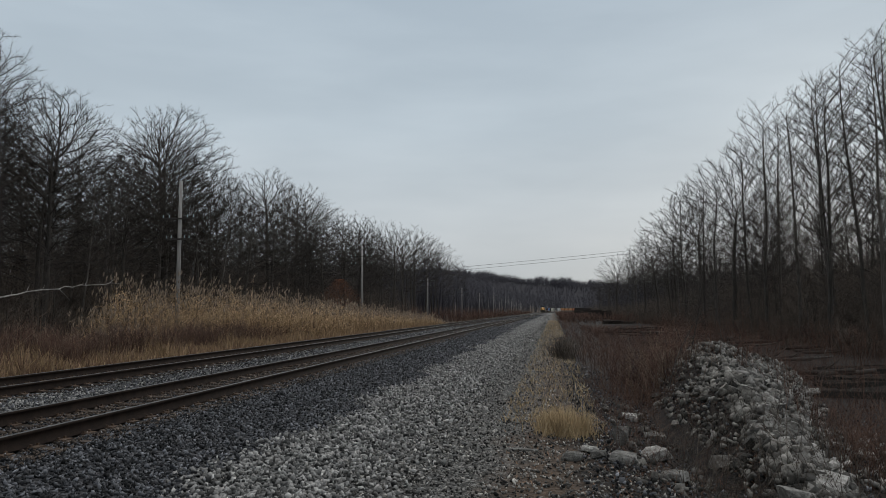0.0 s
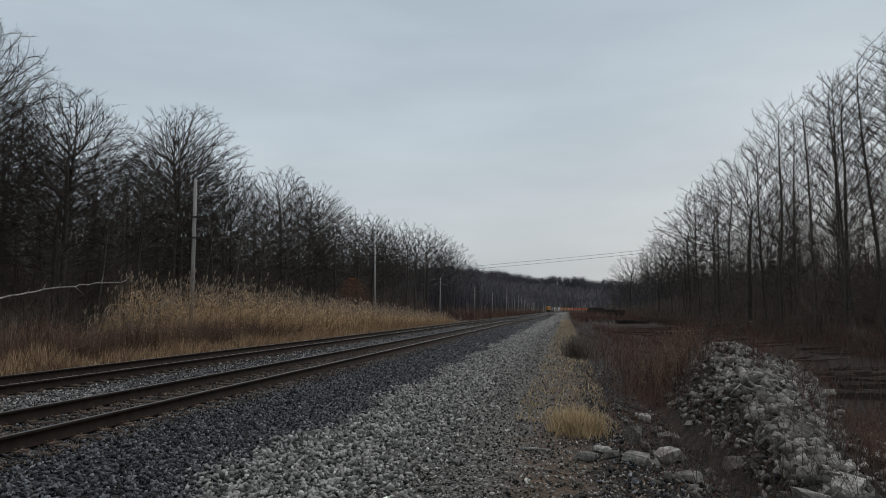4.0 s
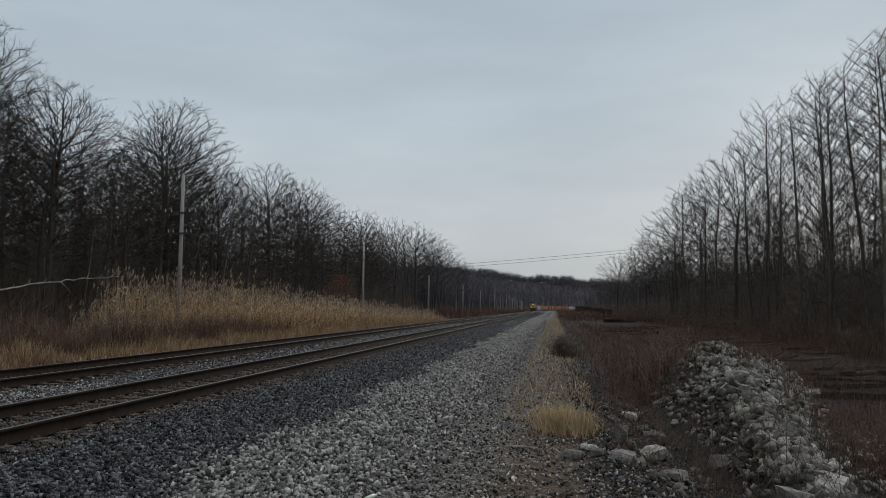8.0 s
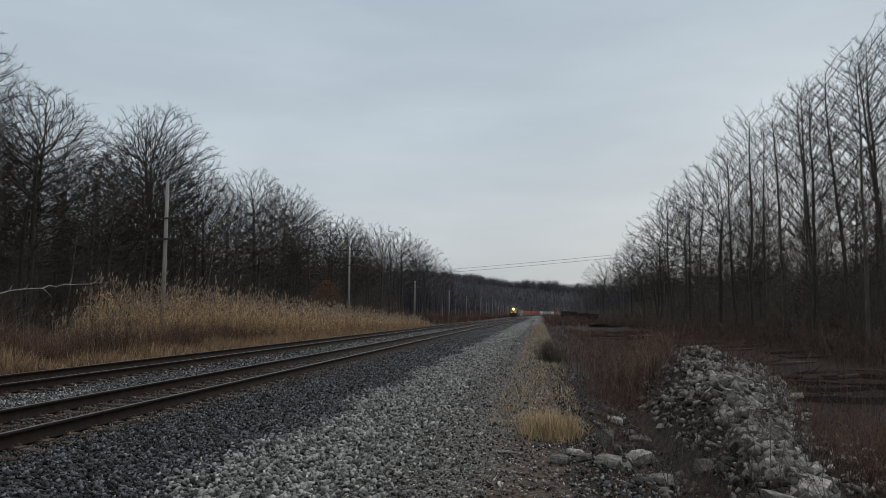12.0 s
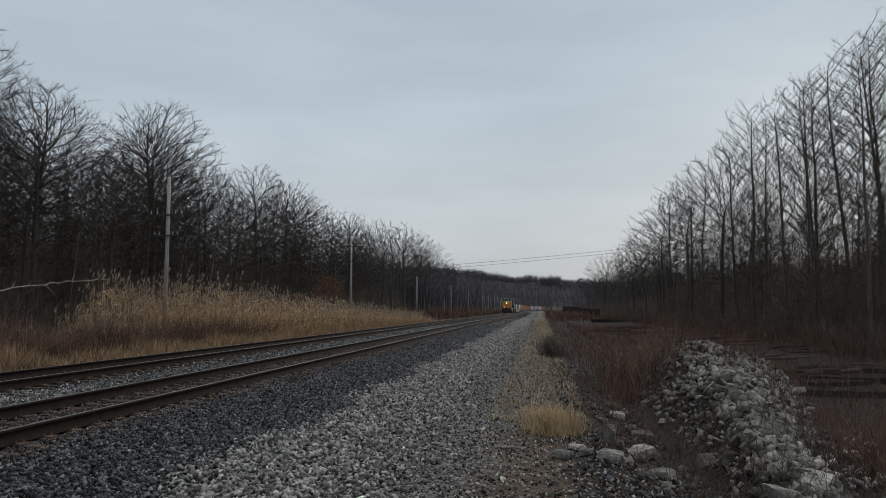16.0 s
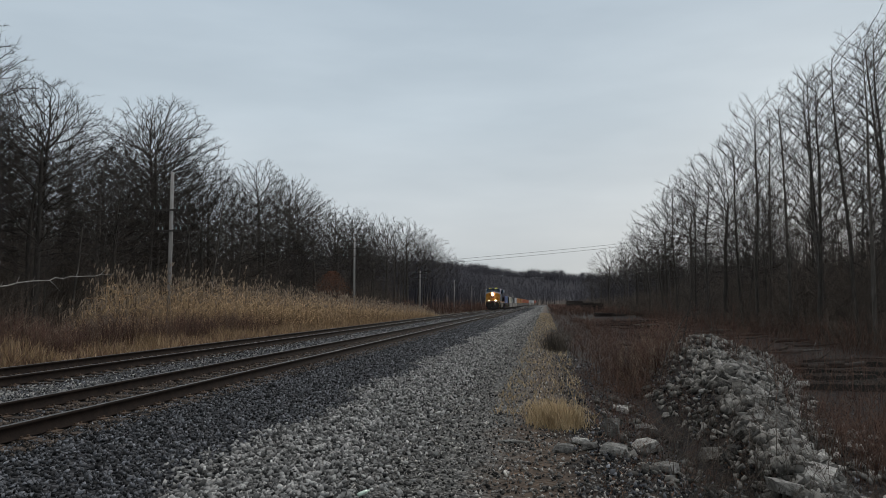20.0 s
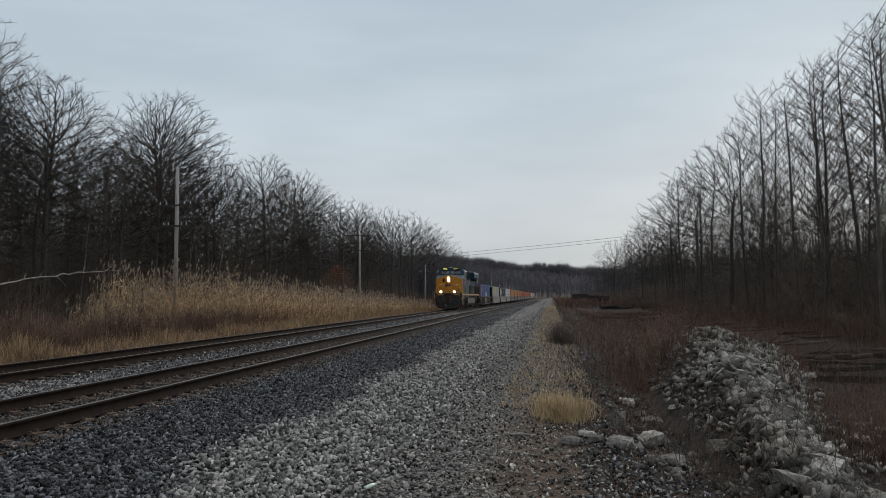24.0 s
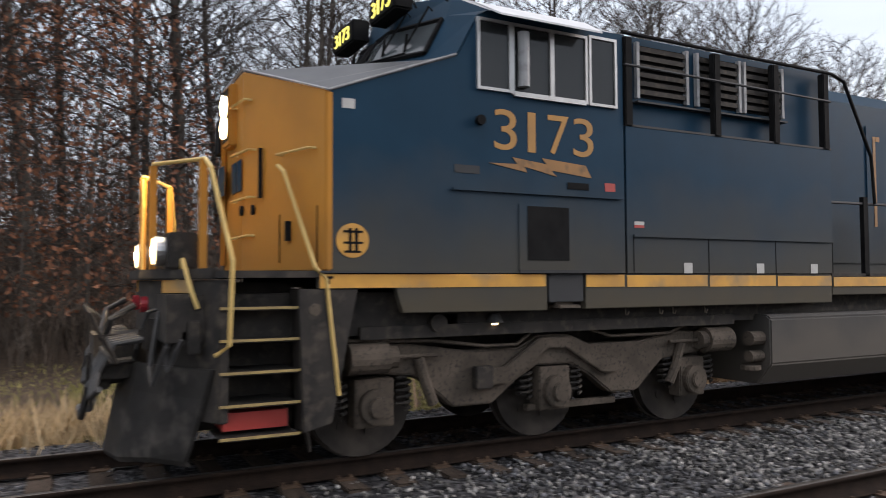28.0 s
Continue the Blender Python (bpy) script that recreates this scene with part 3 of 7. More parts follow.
# ---- rubble ----
def rock_mesh(name, seed, material):
    """A broken block with flat faces and sharp edges."""
    r = np.random.default_rng(seed)
    st = (r.uniform(0.38, 0.58), r.uniform(0.26, 0.38), r.uniform(0.13, 0.28))
    bm = bmesh.new()
    corners = [(x, y, z) for x in (-1, 1) for y in (-1, 1) for z in (-1, 1)]
    for x, y, z in corners:
        p = np.array([x, y, z]) * r.uniform(0.5, 0.95, 3)
        bm.verts.new((p[0] * st[0], p[1] * st[1], p[2] * st[2]))
    for k in range(6):
        p = r.uniform(-1, 1, 3)
        p = p / np.abs(p).max() * r.uniform(0.85, 1.0)
        bm.verts.new((p[0] * st[0], p[1] * st[1], p[2] * st[2]))
    out = bmesh.ops.convex_hull(bm, input=bm.verts)
    bmesh.ops.delete(bm, geom=[v for v in bm.verts if not v.link_faces], context="VERTS")
    bmesh.ops.recalc_face_normals(bm, faces=bm.faces)
    me = bpy.data.meshes.new(name)
    bm.to_mesh(me)
    bm.free()
    me.materials.append(material)
    return me


ROCKS = [rock_mesh("rock", 50 + k, M["rubble"]) for k in range(10)]
DARK_ROCKS = [rock_mesh("rock", 70 + k, M["rubble_dark"]) for k in range(8)]


def build_rubble():
    r = np.random.default_rng(21)
    heap = new("rubble_heap")
    tagged(heap, "heap of grey broken concrete and stone beside the path", "rubble heap")
    heap.location = (3.35, 13.8, 0)
    n = 0
    while n < 360:
        y = 8.4 + 12.5 * r.random() ** 1.2
        u = r.random()
        if u < 0.38 and r.random() < 0.72:
            continue
        left = np.interp(y, (8, 10, 13, 20, 28), (2.3, 2.15, 1.95, 2.3, 3.0))
        right = float(np.interp(y, (8, 10.6, 14.8, 19, 26, 29), (3.1, 3.5, 4.7, 6.1, 6.0, 5.0)))
        x = left + (right - left) * u
        s = r.uniform(0.13, 0.29) * (1.45 if y < 12.5 and r.random() < 0.45 else 1.0)
        ob = new("rock", DARK_ROCKS[n % 8] if u < 0.45 or r.random() < 0.15 else ROCKS[n % 10])
        ob.parent = heap
        z = float(ground_z(x, y))
        ob.matrix_basis = Matrix.LocRotScale((x - 3.35, y - 13.8, z + s * 0.12), Euler((r.uniform(-0.7, 0.7), r.uniform(-0.5, 0.7), r.uniform(0, 6.28))), (s, s, s))
        n += 1
    y = 8.0 + 20 * r.random(6500) ** 1.3
    left = np.interp(y, (8, 10, 13, 20, 28), (2.3, 2.15, 1.95, 2.3, 3.0))
    right = np.interp(y, (8, 10.6, 14.8, 19, 26, 29), (3.1, 3.5, 4.7, 6.1, 6.0, 5.0))
    u = r.uniform(0, 1.06, len(y))
    keep = (u > 0.3) | (r.random(len(y)) < 0.3)
    p = np.column_stack([left + (right - left) * u, y])[keep]
    size = r.uniform(0.04, 0.15, len(p)) * np.where(u[keep] < 0.3, 0.65, 1.0)
    is_pale = u[keep] + r.normal(0, 0.12, len(p)) > 0.5
    scatter_stones("small_rubble", p[is_pale], size[is_pale], M["rubble"], "small broken pieces in the rubble heap", "rubble", 22, 0.3, block_shapes)
    scatter_stones("dirty_rubble", p[~is_pale], size[~is_pale], M["rubble_dark"], "small darker pieces on the near side of the heap", "rubble", 26, 0.3, block_shapes)
    p = np.concatenate([np.column_stack([r.uniform(0.5, 6.5, 2600), 6.0 + 16 * r.random(2600) ** 1.4]), np.column_stack([r.uniform(0.3, 2.6, 4200), 6.0 + 20 * r.random(4200) ** 1.5])])
    scatter_stones("scattered_stones", p, 0.014 + 0.05 * r.random(len(p)) ** 2, M["stone_dark"], "dirty stones strewn over the mud", "stones", 23, 0.25)
    p = np.column_stack([r.uniform(0.9, 2.9, 520), 8.4 + 8 * r.random(520) ** 1.2])
    scatter_stones("ditch_rubble", p, 0.03 + 0.1 * r.random(len(p)) ** 2, M["rubble_dark"], "broken stones half sunk in the dark soil before the heap", "rubble", 25, 0.1, block_shapes)
    p = np.column_stack([r.normal(4.6, 0.7, 260), r.normal(11.5, 1.6, 260)])
    scatter_stones("fallen_rubble", p, r.uniform(0.04, 0.12, len(p)), M["rubble"], "broken pieces fallen from the heap", "rubble", 24, 0.25, block_shapes)
    for x, y, s, rz in ((0.20, 9.25, 0.32, 15), (0.52, 9.5, 0.34, 70), (0.80, 9.3, 0.42, -20), (0.90, 10.6, 0.42, 80), (1.30, 10.35, 0.5, 35), (1.40, 9.2, 0.44, -40), (1.62, 12.6, 0.5, 10), (0.42, 9.85, 0.3, 120), (5.7, 18.2, 0.55, 20), (2.5, 8.3, 0.55, 0), (2.9, 8.6, 0.6, 60), (3.3, 8.5, 0.45, 110), (1.35, 14.2, 0.36, 0)):
        z = float(ground_z(x, y))
        ob = new("boulder", ROCKS[int(s * 100) % 10])
        up = x == 0.90
        ob.matrix_basis = Matrix.LocRotScale((x, y, z + s * (0.3 if up else 0.15)), Euler((random.uniform(-0.2, 0.2), 1.3 if up else random.uniform(-0.3, 0.3), radians(rz))), (s * 0.85, s * 0.85, s * 0.85))
        tagged(ob, "loose grey block of broken stone on dark soil", "rock", group="loose blocks by the path")


build_rubble()


# ---- stems, grass and reeds ----
def cones(P, D, L, R, bend=0.15, seed=0):
    """Thin three-sided tapering stems from P along D, L long, R thick at the foot. Returns V, F."""
    r = np.random.default_rng(seed)
    n = len(P)
    D = D / np.linalg.norm(D, axis=1, keepdims=True)
    ref = np.where(np.abs(D[:, 2:3]) > 0.9, np.array([[1.0, 0, 0]]), np.array([[0, 0, 1.0]]))
    A = np.cross(D, ref)
    A /= np.linalg.norm(A, axis=1, keepdims=True)
    B = np.cross(D, A)
    L = L.reshape(-1, 1)
    R = R.reshape(-1, 1)
    off = (A * r.normal(0, bend, (n, 1)) + B * r.normal(0, bend, (n, 1))) * L
    mid, tip = P + D * L * 0.5 + off * 0.6, P + D * L + off * r.uniform(-0.4, 1.2, (n, 1))
    V = np.empty((n, 7, 3))
    for k in range(3):
        c, s = math.cos(2.094 * k), math.sin(2.094 * k)
        V[:, k] = P + (A * c + B * s) * R
        V[:, 3 + k] = mid + (A * c + B * s) * R * 0.65
    V[:, 6] = tip
    F = np.array([(0, 1, 4), (0, 4, 3), (1, 2, 5), (1, 5, 4), (2, 0, 3), (2, 3, 5), (3, 4, 6), (4, 5, 6), (5, 3, 6)])
    return V, F, mid, tip


def slivers(P, D, L, R, seed=0):
    """The thinnest twigs: three-sided spikes. Returns V, F."""
    D = D / np.linalg.norm(D, axis=1, keepdims=True)
    A = np.cross(D, np.array([[0.27, 0.53, 0.8]]))
    A /= np.linalg.norm(A, axis=1, keepdims=True) + 1e-6
    B = np.cross(D, A)
    L, R = L.reshape(-1, 1), R.reshape(-1, 1)
    V = np.empty((len(P), 4, 3))
    for k in range(3):
        V[:, k] = P + (A * math.cos(2.094 * k) + B * math.sin(2.094 * k)) * R
    V[:, 3] = P + D * L
    return V, np.array([(0, 1, 3), (1, 2, 3), (2, 0, 3)])


def join(VF):
    Vs, Fs, o = [], [], 0
    for V, F in VF:
        n, k = V.shape[:2]
        Fs.append((F[None] + (np.arange(n) * k)[:, None, None]).reshape(-1, 3) + o)
        Vs.append(V.reshape(-1, 3))
        o += n * k
    return np.concatenate(Vs), np.concatenate(Fs)


def brush(name, xy, h, rad, material, label, category, seed, lean=0.25, twigs=2, z0=None):
    r = np.random.default_rng(seed)
    n = len(xy)
    P = np.column_stack([xy, ground_z(xy[:, 0], xy[:, 1]) - 0.03])
    D = np.column_stack([r.normal(0, lean, n), r.normal(0, lean, n), np.ones(n)])
    out = []
    V, F, mid, tip = cones(P, D, h, np.full(n, rad) * r.uniform(0.6, 1.3, n), 0.08, seed)
    out.append((V, F))
    for k in range(twigs):
        t = r.uniform(0.15, 0.85, (n, 1))
        S = mid + (tip - mid) * (t * 1.2 - 0.35)
        DD = np.column_stack([r.normal(0, 0.8, n), r.normal(0, 0.8, n), r.uniform(0.4, 1.2, n)])
        out.append(slivers(S, DD, h * r.uniform(0.2, 0.45, n), np.full(n, rad * 0.6)))
    V, F = join(out)
    return tagged(new(name, bulk(name, V, F, material)), label, category, kind="stuff")


def blades(name, xy, h, width, material, label, category, seed, lean=0.35, droop=0.3):
    """Flat tapering grass blades, bent over at the tip."""
    r = np.random.default_rng(seed)
    n = len(xy)
    P = np.column_stack([xy, ground_z(xy[:, 0], xy[:, 1]) - 0.02])
    a = r.uniform(0, 2 * math.pi, n)
    S = np.column_stack([np.cos(a), np.sin(a), np.zeros(n)]) * (np.asarray(width) * r.uniform(0.6, 1.4, n))[:, None]
    D = np.column_stack([r.normal(0, lean, n), r.normal(0, lean, n), np.ones(n)])
    D /= np.linalg.norm(D, axis=1, keepdims=True)
    H = h[:, None]
    b = r.uniform(0, 2 * math.pi, n)
    out = np.column_stack([np.cos(b), np.sin(b), -0.4 * np.ones(n)]) * (droop * r.random(n))[:, None]
    V = np.empty((n, 5, 3))
    V[:, 0], V[:, 1] = P - S, P + S
    m = P + (D * 0.6 + out * 0.25) * H
    V[:, 2], V[:, 3] = m - S * 0.8, m + S * 0.8
    V[:, 4] = P + (D + out) * H
    F = np.array([(0, 1, 3), (0, 3, 2), (2, 3, 4)])
    V, F = join([(V, F)])
    return tagged(new(name, bulk(name, V, F, material)), label, category, kind="stuff")


def uni(r, n, x0, x1, y0, y1, p=1.0):
    return np.column_stack([r.uniform(x0, x1, n), y0 + (y1 - y0) * r.random(n) ** p])


def reed_edge(y):
    """How high the reeds stand along the line."""
    return 3.05 * sm(29.5, 34.5, y) * (1 - 0.28 * sm(38, 60, y)) * (1 - 0.42 * sm(58, 96, y)) * (1 - sm(98, 112, y))


def build_reeds():
    r = np.random.default_rng(31)
    xy = uni(r, 14500, -22.0, -15.6, 29.5, 112, 1.5)
    front = -18.6 + 2.9 * sm(36, 50, xy[:, 1])
    xy = xy[xy[:, 0] < front + r.normal(0, 0.4, len(xy))]
    patch = np.sin(xy[:, 1] * 1.1 + 2 * np.sin(xy[:, 0] * 0.9)) * np.sin(xy[:, 0] * 1.7 + xy[:, 1] * 0.45)
    xy = xy[r.random(len(xy)) < 0.72 + 0.5 * patch]
    n = len(xy)
    h = (reed_edge(xy[:, 1]) * r.uniform(0.5, 1.12, n) * (1 + 0.16 * np.sin(xy[:, 1] * 0.8) * np.sin(xy[:, 0] * 1.3 + xy[:, 1] * 0.3))) + 0.25
    P = np.column_stack([xy, ground_z(xy[:, 0], xy[:, 1])])
    lean = np.where(r.random(n) < 0.16, 0.55, 0.13)
    D = np.column_stack([r.normal(0.06, 1, n) * lean, r.normal(0.1, 1, n) * lean, np.ones(n)])
    V, F, mid, tip = cones(P, D, h, np.full(n, 0.012), 0.06, 32)
    stalk = [(V, F)]
    for k in range(4):
        t = r.uniform(0.0, 1.0, (n, 1))
        S = P + (tip - P) * (0.15 + 0.65 * t)
        a = r.uniform(0, 6.28, n)
        DD = np.column_stack([np.cos(a), np.sin(a), r.uniform(-0.1, 1.2, n)])
        stalk.append(slivers(S, DD, h * r.uniform(0.08, 0.19, n), np.full(n, 0.017)))
    V, F = join(stalk)
    tagged(new("reed_bed", bulk("reed_bed", V, F, M["reed"])), "tall tan dry reeds in a dense bed beyond the tracks", "reeds", kind="stuff")
    sel = (r.random(n) < 0.75) & (h > 0.7 * reed_edge(xy[:, 1]))
    Pt = tip[sel]
    k = len(Pt)
    heads = []
    for j in range(3):
        D = np.column_stack([r.normal(0.15, 0.16, k), r.normal(0, 0.16, k), np.ones(k)])
        heads.append(cones(Pt - np.array([0, 0, 0.12]), D, r.uniform(0.14, 0.3, k), np.full(k, 0.028), 0.15, 60 + j)[:2])
    V, F = join(heads)
    tagged(new("reed_plumes", bulk("reed_plumes", V, F, M["plume"])), "feathery grey-brown seed heads over the reeds", "reed plumes", kind="stuff")


build_reeds()


def build_grass():
    r = np.random.default_rng(41)
    xy = uni(r, 21000, -17.4, -13.9, -6, 95, 1.35)
    xy[:, 0] = np.minimum(xy[:, 0], -14.35 + r.normal(0, 0.2, len(xy)))
    xy = xy[~((xy[:, 1] < 10) & (r.random(len(xy)) < np.where(xy[:, 0] < -15.0, 0.97, 0.85)))]
    h = r.uniform(0.3, 1.0, len(xy)) * (0.5 + 0.6 * sm(-14.1, -15.2, xy[:, 0])) * (0.8 + 0.35 * np.sin(xy[:, 1] * 0.9) * np.sin(xy[:, 1] * 0.37 + xy[:, 0]))
    k = r.random(len(xy)) < 0.4 + 0.3 * sm(24, 45, xy[:, 1])
    blades("dry_grass_strip", xy[k], h[k], 0.013, M["grass"], "strip of tan dead grass along the track", "dry grass", 42)
    blades("rusty_grass_strip", xy[~k], h[~k], 0.013, M["grass_red"], "rust-coloured dead weeds along the track", "dry weeds", 43)
    xy = np.concatenate([uni(r, 7000, -25, -14.4, -8, 11.5, 0.8), uni(r, 14000, -21, -14.2, 2.5, 11.6, 1.0)])
    blades("winter_lawn", xy, r.uniform(0.05, 0.16, len(xy)), 0.013, M["grass_green"], "patch of short green grass with fallen leaves", "grass", 44)
    xy = np.column_stack([r.normal(0.13, 0.17, 2200), r.normal(11.25, 0.22, 2200)])
    blades("grass_tuft", xy, r.uniform(0.12, 0.46, 2200), 0.0055, M["grass_pale"], "pale straw-coloured grass tuft at the path edge", "grass tuft", 45, 0.34, 0.4)
    xy = uni(r, 6000, -0.85, 0.75, 12, 130, 1.6)
    blades("path_edge_grass", xy, r.uniform(0.05, 0.22, len(xy)), 0.007 + 0.006 * sm(25, 90, xy[:, 1]), M["grass_pale"], "short straw-coloured grass along the path", "dry grass", 46, 0.6, 0.5)
    xy = uni(r, 15000, -17.2, -14.4, 10.5, 62, 1.15)
    clump = 0.6 + 0.4 * np.sin(xy[:, 1] * 1.3 + xy[:, 0]) * np.sin(xy[:, 1] * 0.51)
    blades("tall_grass_strip", xy, r.uniform(0.35, 1.2, len(xy)) * clump * (0.65 + 0.45 * sm(-14.4, -15.6, xy[:, 0])), 0.011, M["grass"], "taller straw-brown grass in uneven clumps along the track", "dry grass", 70, 0.22, 0.3)
    xy = uni(r, 1800, -0.7, 0.9, 6.0, 13, 1.0)
    blades("path_edge_litter", xy, r.uniform(0.03, 0.1, len(xy)), 0.008, M["grass_red"], "rusty dead grass and leaf litter by the path", "dry grass", 47, 1.4, 0.6)
    for k, (x, y) in enumerate(((-15.6, 12.4), (-16.2, 13.8), (-15.4, 15.5), (-14.6, 2.6), (-14.5, 0.6), (-14.9, -2.4))):
        xy = np.column_stack([r.normal(x - 0.6, 0.7, 1100), r.normal(y, 0.9, 1100)])
        blades("pale_grass_clump", xy, r.uniform(0.3, 0.85, 1100), 0.009, M["grass_pale"], "pale dead grass clump by the far track", "grass tuft", 48 + k, 0.4, 0.5)


build_grass()


def build_brush():
    r = np.random.default_rng(51)
    xy = uni(r, 6200, -23.5, -16.0, 12.0, 75, 1.2)
    brush("red_brown_brush", xy, r.uniform(0.7, 1.75, len(xy)), 0.009, M["brush_red"], "dense red-brown leafless brush behind the grass", "brush", 52, 0.35)
    xy = uni(r, 7200, -18.4, -16.2, 12.5, 50, 1.0)
    clump = 0.72 + 0.45 * np.sin(xy[:, 1] * 0.83 + 1.3 * np.sin(xy[:, 0] * 1.7)) * np.sin(xy[:, 1] * 0.31 + xy[:, 0])
    brush("front_brush", xy, r.uniform(0.6, 2.1, len(xy)) * clump * (1 - 0.5 * sm(36, 50, xy[:, 1])), 0.0085, M["brush_red"], "dark red-brown brush in front of the reeds", "brush", 66, 0.35)
    xy = uni(r, 500, -19, -15.8, 12, 40, 1.0)
    brush("pale_stalks", xy, r.uniform(0.9, 2.4, len(xy)), 0.007, M["brush_pale"], "pale dead weed stalks standing in the brush", "dead stalks", 53, 0.12)
    xy = np.concatenate([uni(r, 2700, -58, -24, -34, 42, 1.0), uni(r, 4600, -52, -25.5, 42, 135, 1.1)])
    brush("near_understory", xy, r.uniform(2.5, 9.0, len(xy)) * (0.6 + 0.4 * sm(-24, -31, xy[:, 0])), 0.018, M["brush"], "grey tangle of saplings between the trunks", "understory", 68, 0.2, 7)
    xy = uni(r, 6600, -33, -22.5, -18, 130, 1.3)
    brush("left_thicket", xy, r.uniform(1.2, 6.2, len(xy)) * r.uniform(0.5, 1.0, len(xy)) * (0.55 + 0.5 * sm(-22, -28, xy[:, 0])) * (0.85 + 0.3 * np.sin(xy[:, 1] * 0.5) * np.sin(xy[:, 1] * 0.19 + 1)), 0.02, M["brush"], "dark leafless thicket at the edge of the woods", "thicket", 54, 0.25, 6)
    xy = uni(r, 4200, -60, -31, -28, 150, 1.2)
    brush("left_understory", xy, r.uniform(2.5, 7.0, len(xy)), 0.022, M["brush"], "dark understory of bare saplings in the woods", "understory", 55, 0.2, 6)
    xy = uni(r, 1500, 1.4, 8.0, 18.5, 60, 1.2)
    brush("ditch_brush", xy, r.uniform(0.3, 0.95, len(xy)), 0.006, M["brush_red"], "brown dead weeds in the ditch", "brush", 56, 0.25)
    xy = np.concatenate([uni(r, 4200, 3.2, 14.5, 25, 95, 1.1), uni(r, 1300, 5.8, 14.5, 16.5, 31, 1.0)])
    brush("flat_weeds", xy, 0.12 + 0.6 * r.random(len(xy)) ** 1.8 + 0.28 * sm(32, 46, xy[:, 1]), 0.006 + 0.005 * sm(30, 70, xy[:, 1]), M["brush_red"], "thin red-brown weeds over the wet flat ground", "brush", 75, 0.4, 4)
    xy = np.column_stack([r.normal(2.45, 0.5, 560), r.normal(21.0, 2.2, 560)])
    brush("weed_clump", xy, 0.4 + 1.25 * r.random(560) ** 1.5, 0.0055, M["brush_red"], "clump of dead weeds behind the rubble", "brush", 57, 0.38, 5)
    xy = np.column_stack([r.normal(2.5, 0.45, 90), r.normal(20.5, 1.8, 90)])
    brush("pale_weed_stalks", xy, r.uniform(0.5, 1.3, 90), 0.005, M["brush_pale"], "pale dead stalks among the weeds by the rubble", "dead stalks", 72, 0.3, 4)
    xy = np.column_stack([0.75 + 1.6 * r.random(900), 8.2 + 12 * r.random(900) ** 1.2])
    brush("ditch_stems", xy, 0.12 + 0.75 * r.random(900) ** 2.2 * sm(7.5, 12, xy[:, 1]), 0.0032, M["brush_red"], "thin dark stems and briars over the ditch", "brush", 73, 0.55, 5)
    xy = np.column_stack([0.55 + 2.3 * r.random(5200) ** 1.2, 6.5 + 15 * r.random(5200) ** 1.3])
    blades("leaf_litter", xy, r.uniform(0.02, 0.075, len(xy)), 0.014, M["litter"], "red-brown leaf litter on the dark soil by the path", "leaf litter", 74, 1.6, 0.5)
    xy = np.column_stack([r.normal(0.42, 0.22, 260), r.normal(29, 0.6, 260)])
    brush("dark_weed", xy, r.uniform(0.4, 1.0, 260), 0.010, M["brush"], "dark dried leafy weed beside the path", "weed", 58, 0.3, 4)
    xy = uni(r, 2300, 0.7, 4.2, 26, 210, 1.3)
    brush("trackside_brush", xy, r.uniform(0.25, 0.7, len(xy)), 0.008, M["brush_red"], "low brown brush beside the path far off", "brush", 59, 0.3)
    xy = uni(r, 7600, 14.5, 27, 26, 180, 1.35)
    brush("right_thicket", xy, r.uniform(1.0, 5.6, len(xy)) * r.uniform(0.5, 1.0, len(xy)) * (0.5 + 0.55 * sm(15, 20, xy[:, 0])), 0.016, M["brush"], "dark leafless thicket beyond the flood water", "thicket", 61, 0.28, 6)
    xy = uni(r, 5200, 17.5, 48, 36, 150, 1.1)
    brush("right_saplings", xy, r.uniform(2.5, 8.5, len(xy)) * (0.55 + 0.45 * sm(17, 24, xy[:, 0])), 0.018, M["brush"], "grey tangle of saplings between the trunks", "understory", 67, 0.2, 7)
    xy = uni(r, 5200, 15.5, 27, 105, 380, 1.3)
    brush("far_right_thicket", xy, r.uniform(1.5, 6.0, len(xy)) * r.uniform(0.5, 1.0, len(xy)), 0.03, M["brush"], "dark leafless thicket along the far side of the wet ground", "thicket", 71, 0.28, 5)
    xy = uni(r, 2600, 13.5, 20, 24, 120, 1.2)
    brush("water_edge_brush", xy, r.uniform(0.5, 2.4, len(xy)) * r.uniform(0.5, 1.0, len(xy)), 0.011, M["brush_red"], "red-brown shrubs along the edge of the water", "brush", 69, 0.35, 5)
    xy = uni(r, 3600, 23, 60, 20, 220, 1.2)
    brush("right_understory", xy, r.uniform(2.5, 6.0, len(xy)), 0.022, M["brush"], "dark understory of bare saplings in the woods", "understory", 62, 0.2, 5)
    xy = uni(r, 420, 6.0, 15, 16, 46, 1.0)
    brush("pond_stalks", xy, r.uniform(0.4, 1.7, len(xy)), 0.006, M["brush_red"], "thin dead stalks standing in the wet ground", "dead stalks", 63, 0.1, 1)
    xy = uni(r, 240, 1.4, 3.4, 7.2, 11.5, 1.0)
    brush("foreground_twigs", xy, r.uniform(0.3, 1.0, len(xy)), 0.0045, M["brush"], "dark bare twigs in front of the rubble", "brush", 64, 0.45, 4)
    xy = np.concatenate([uni(r, 600, 3.6, 7.5, 8.0, 17, 1.0), np.column_stack([r.normal(4.9, 0.6, 650), r.normal(10.4, 1.1, 650)])])
    brush("bare_shrub", xy, r.uniform(0.4, 1.1, len(xy)), 0.005, M["brush_red"], "red-brown bare shrub beside the rubble", "shrub", 65, 0.4, 4)


build_brush()


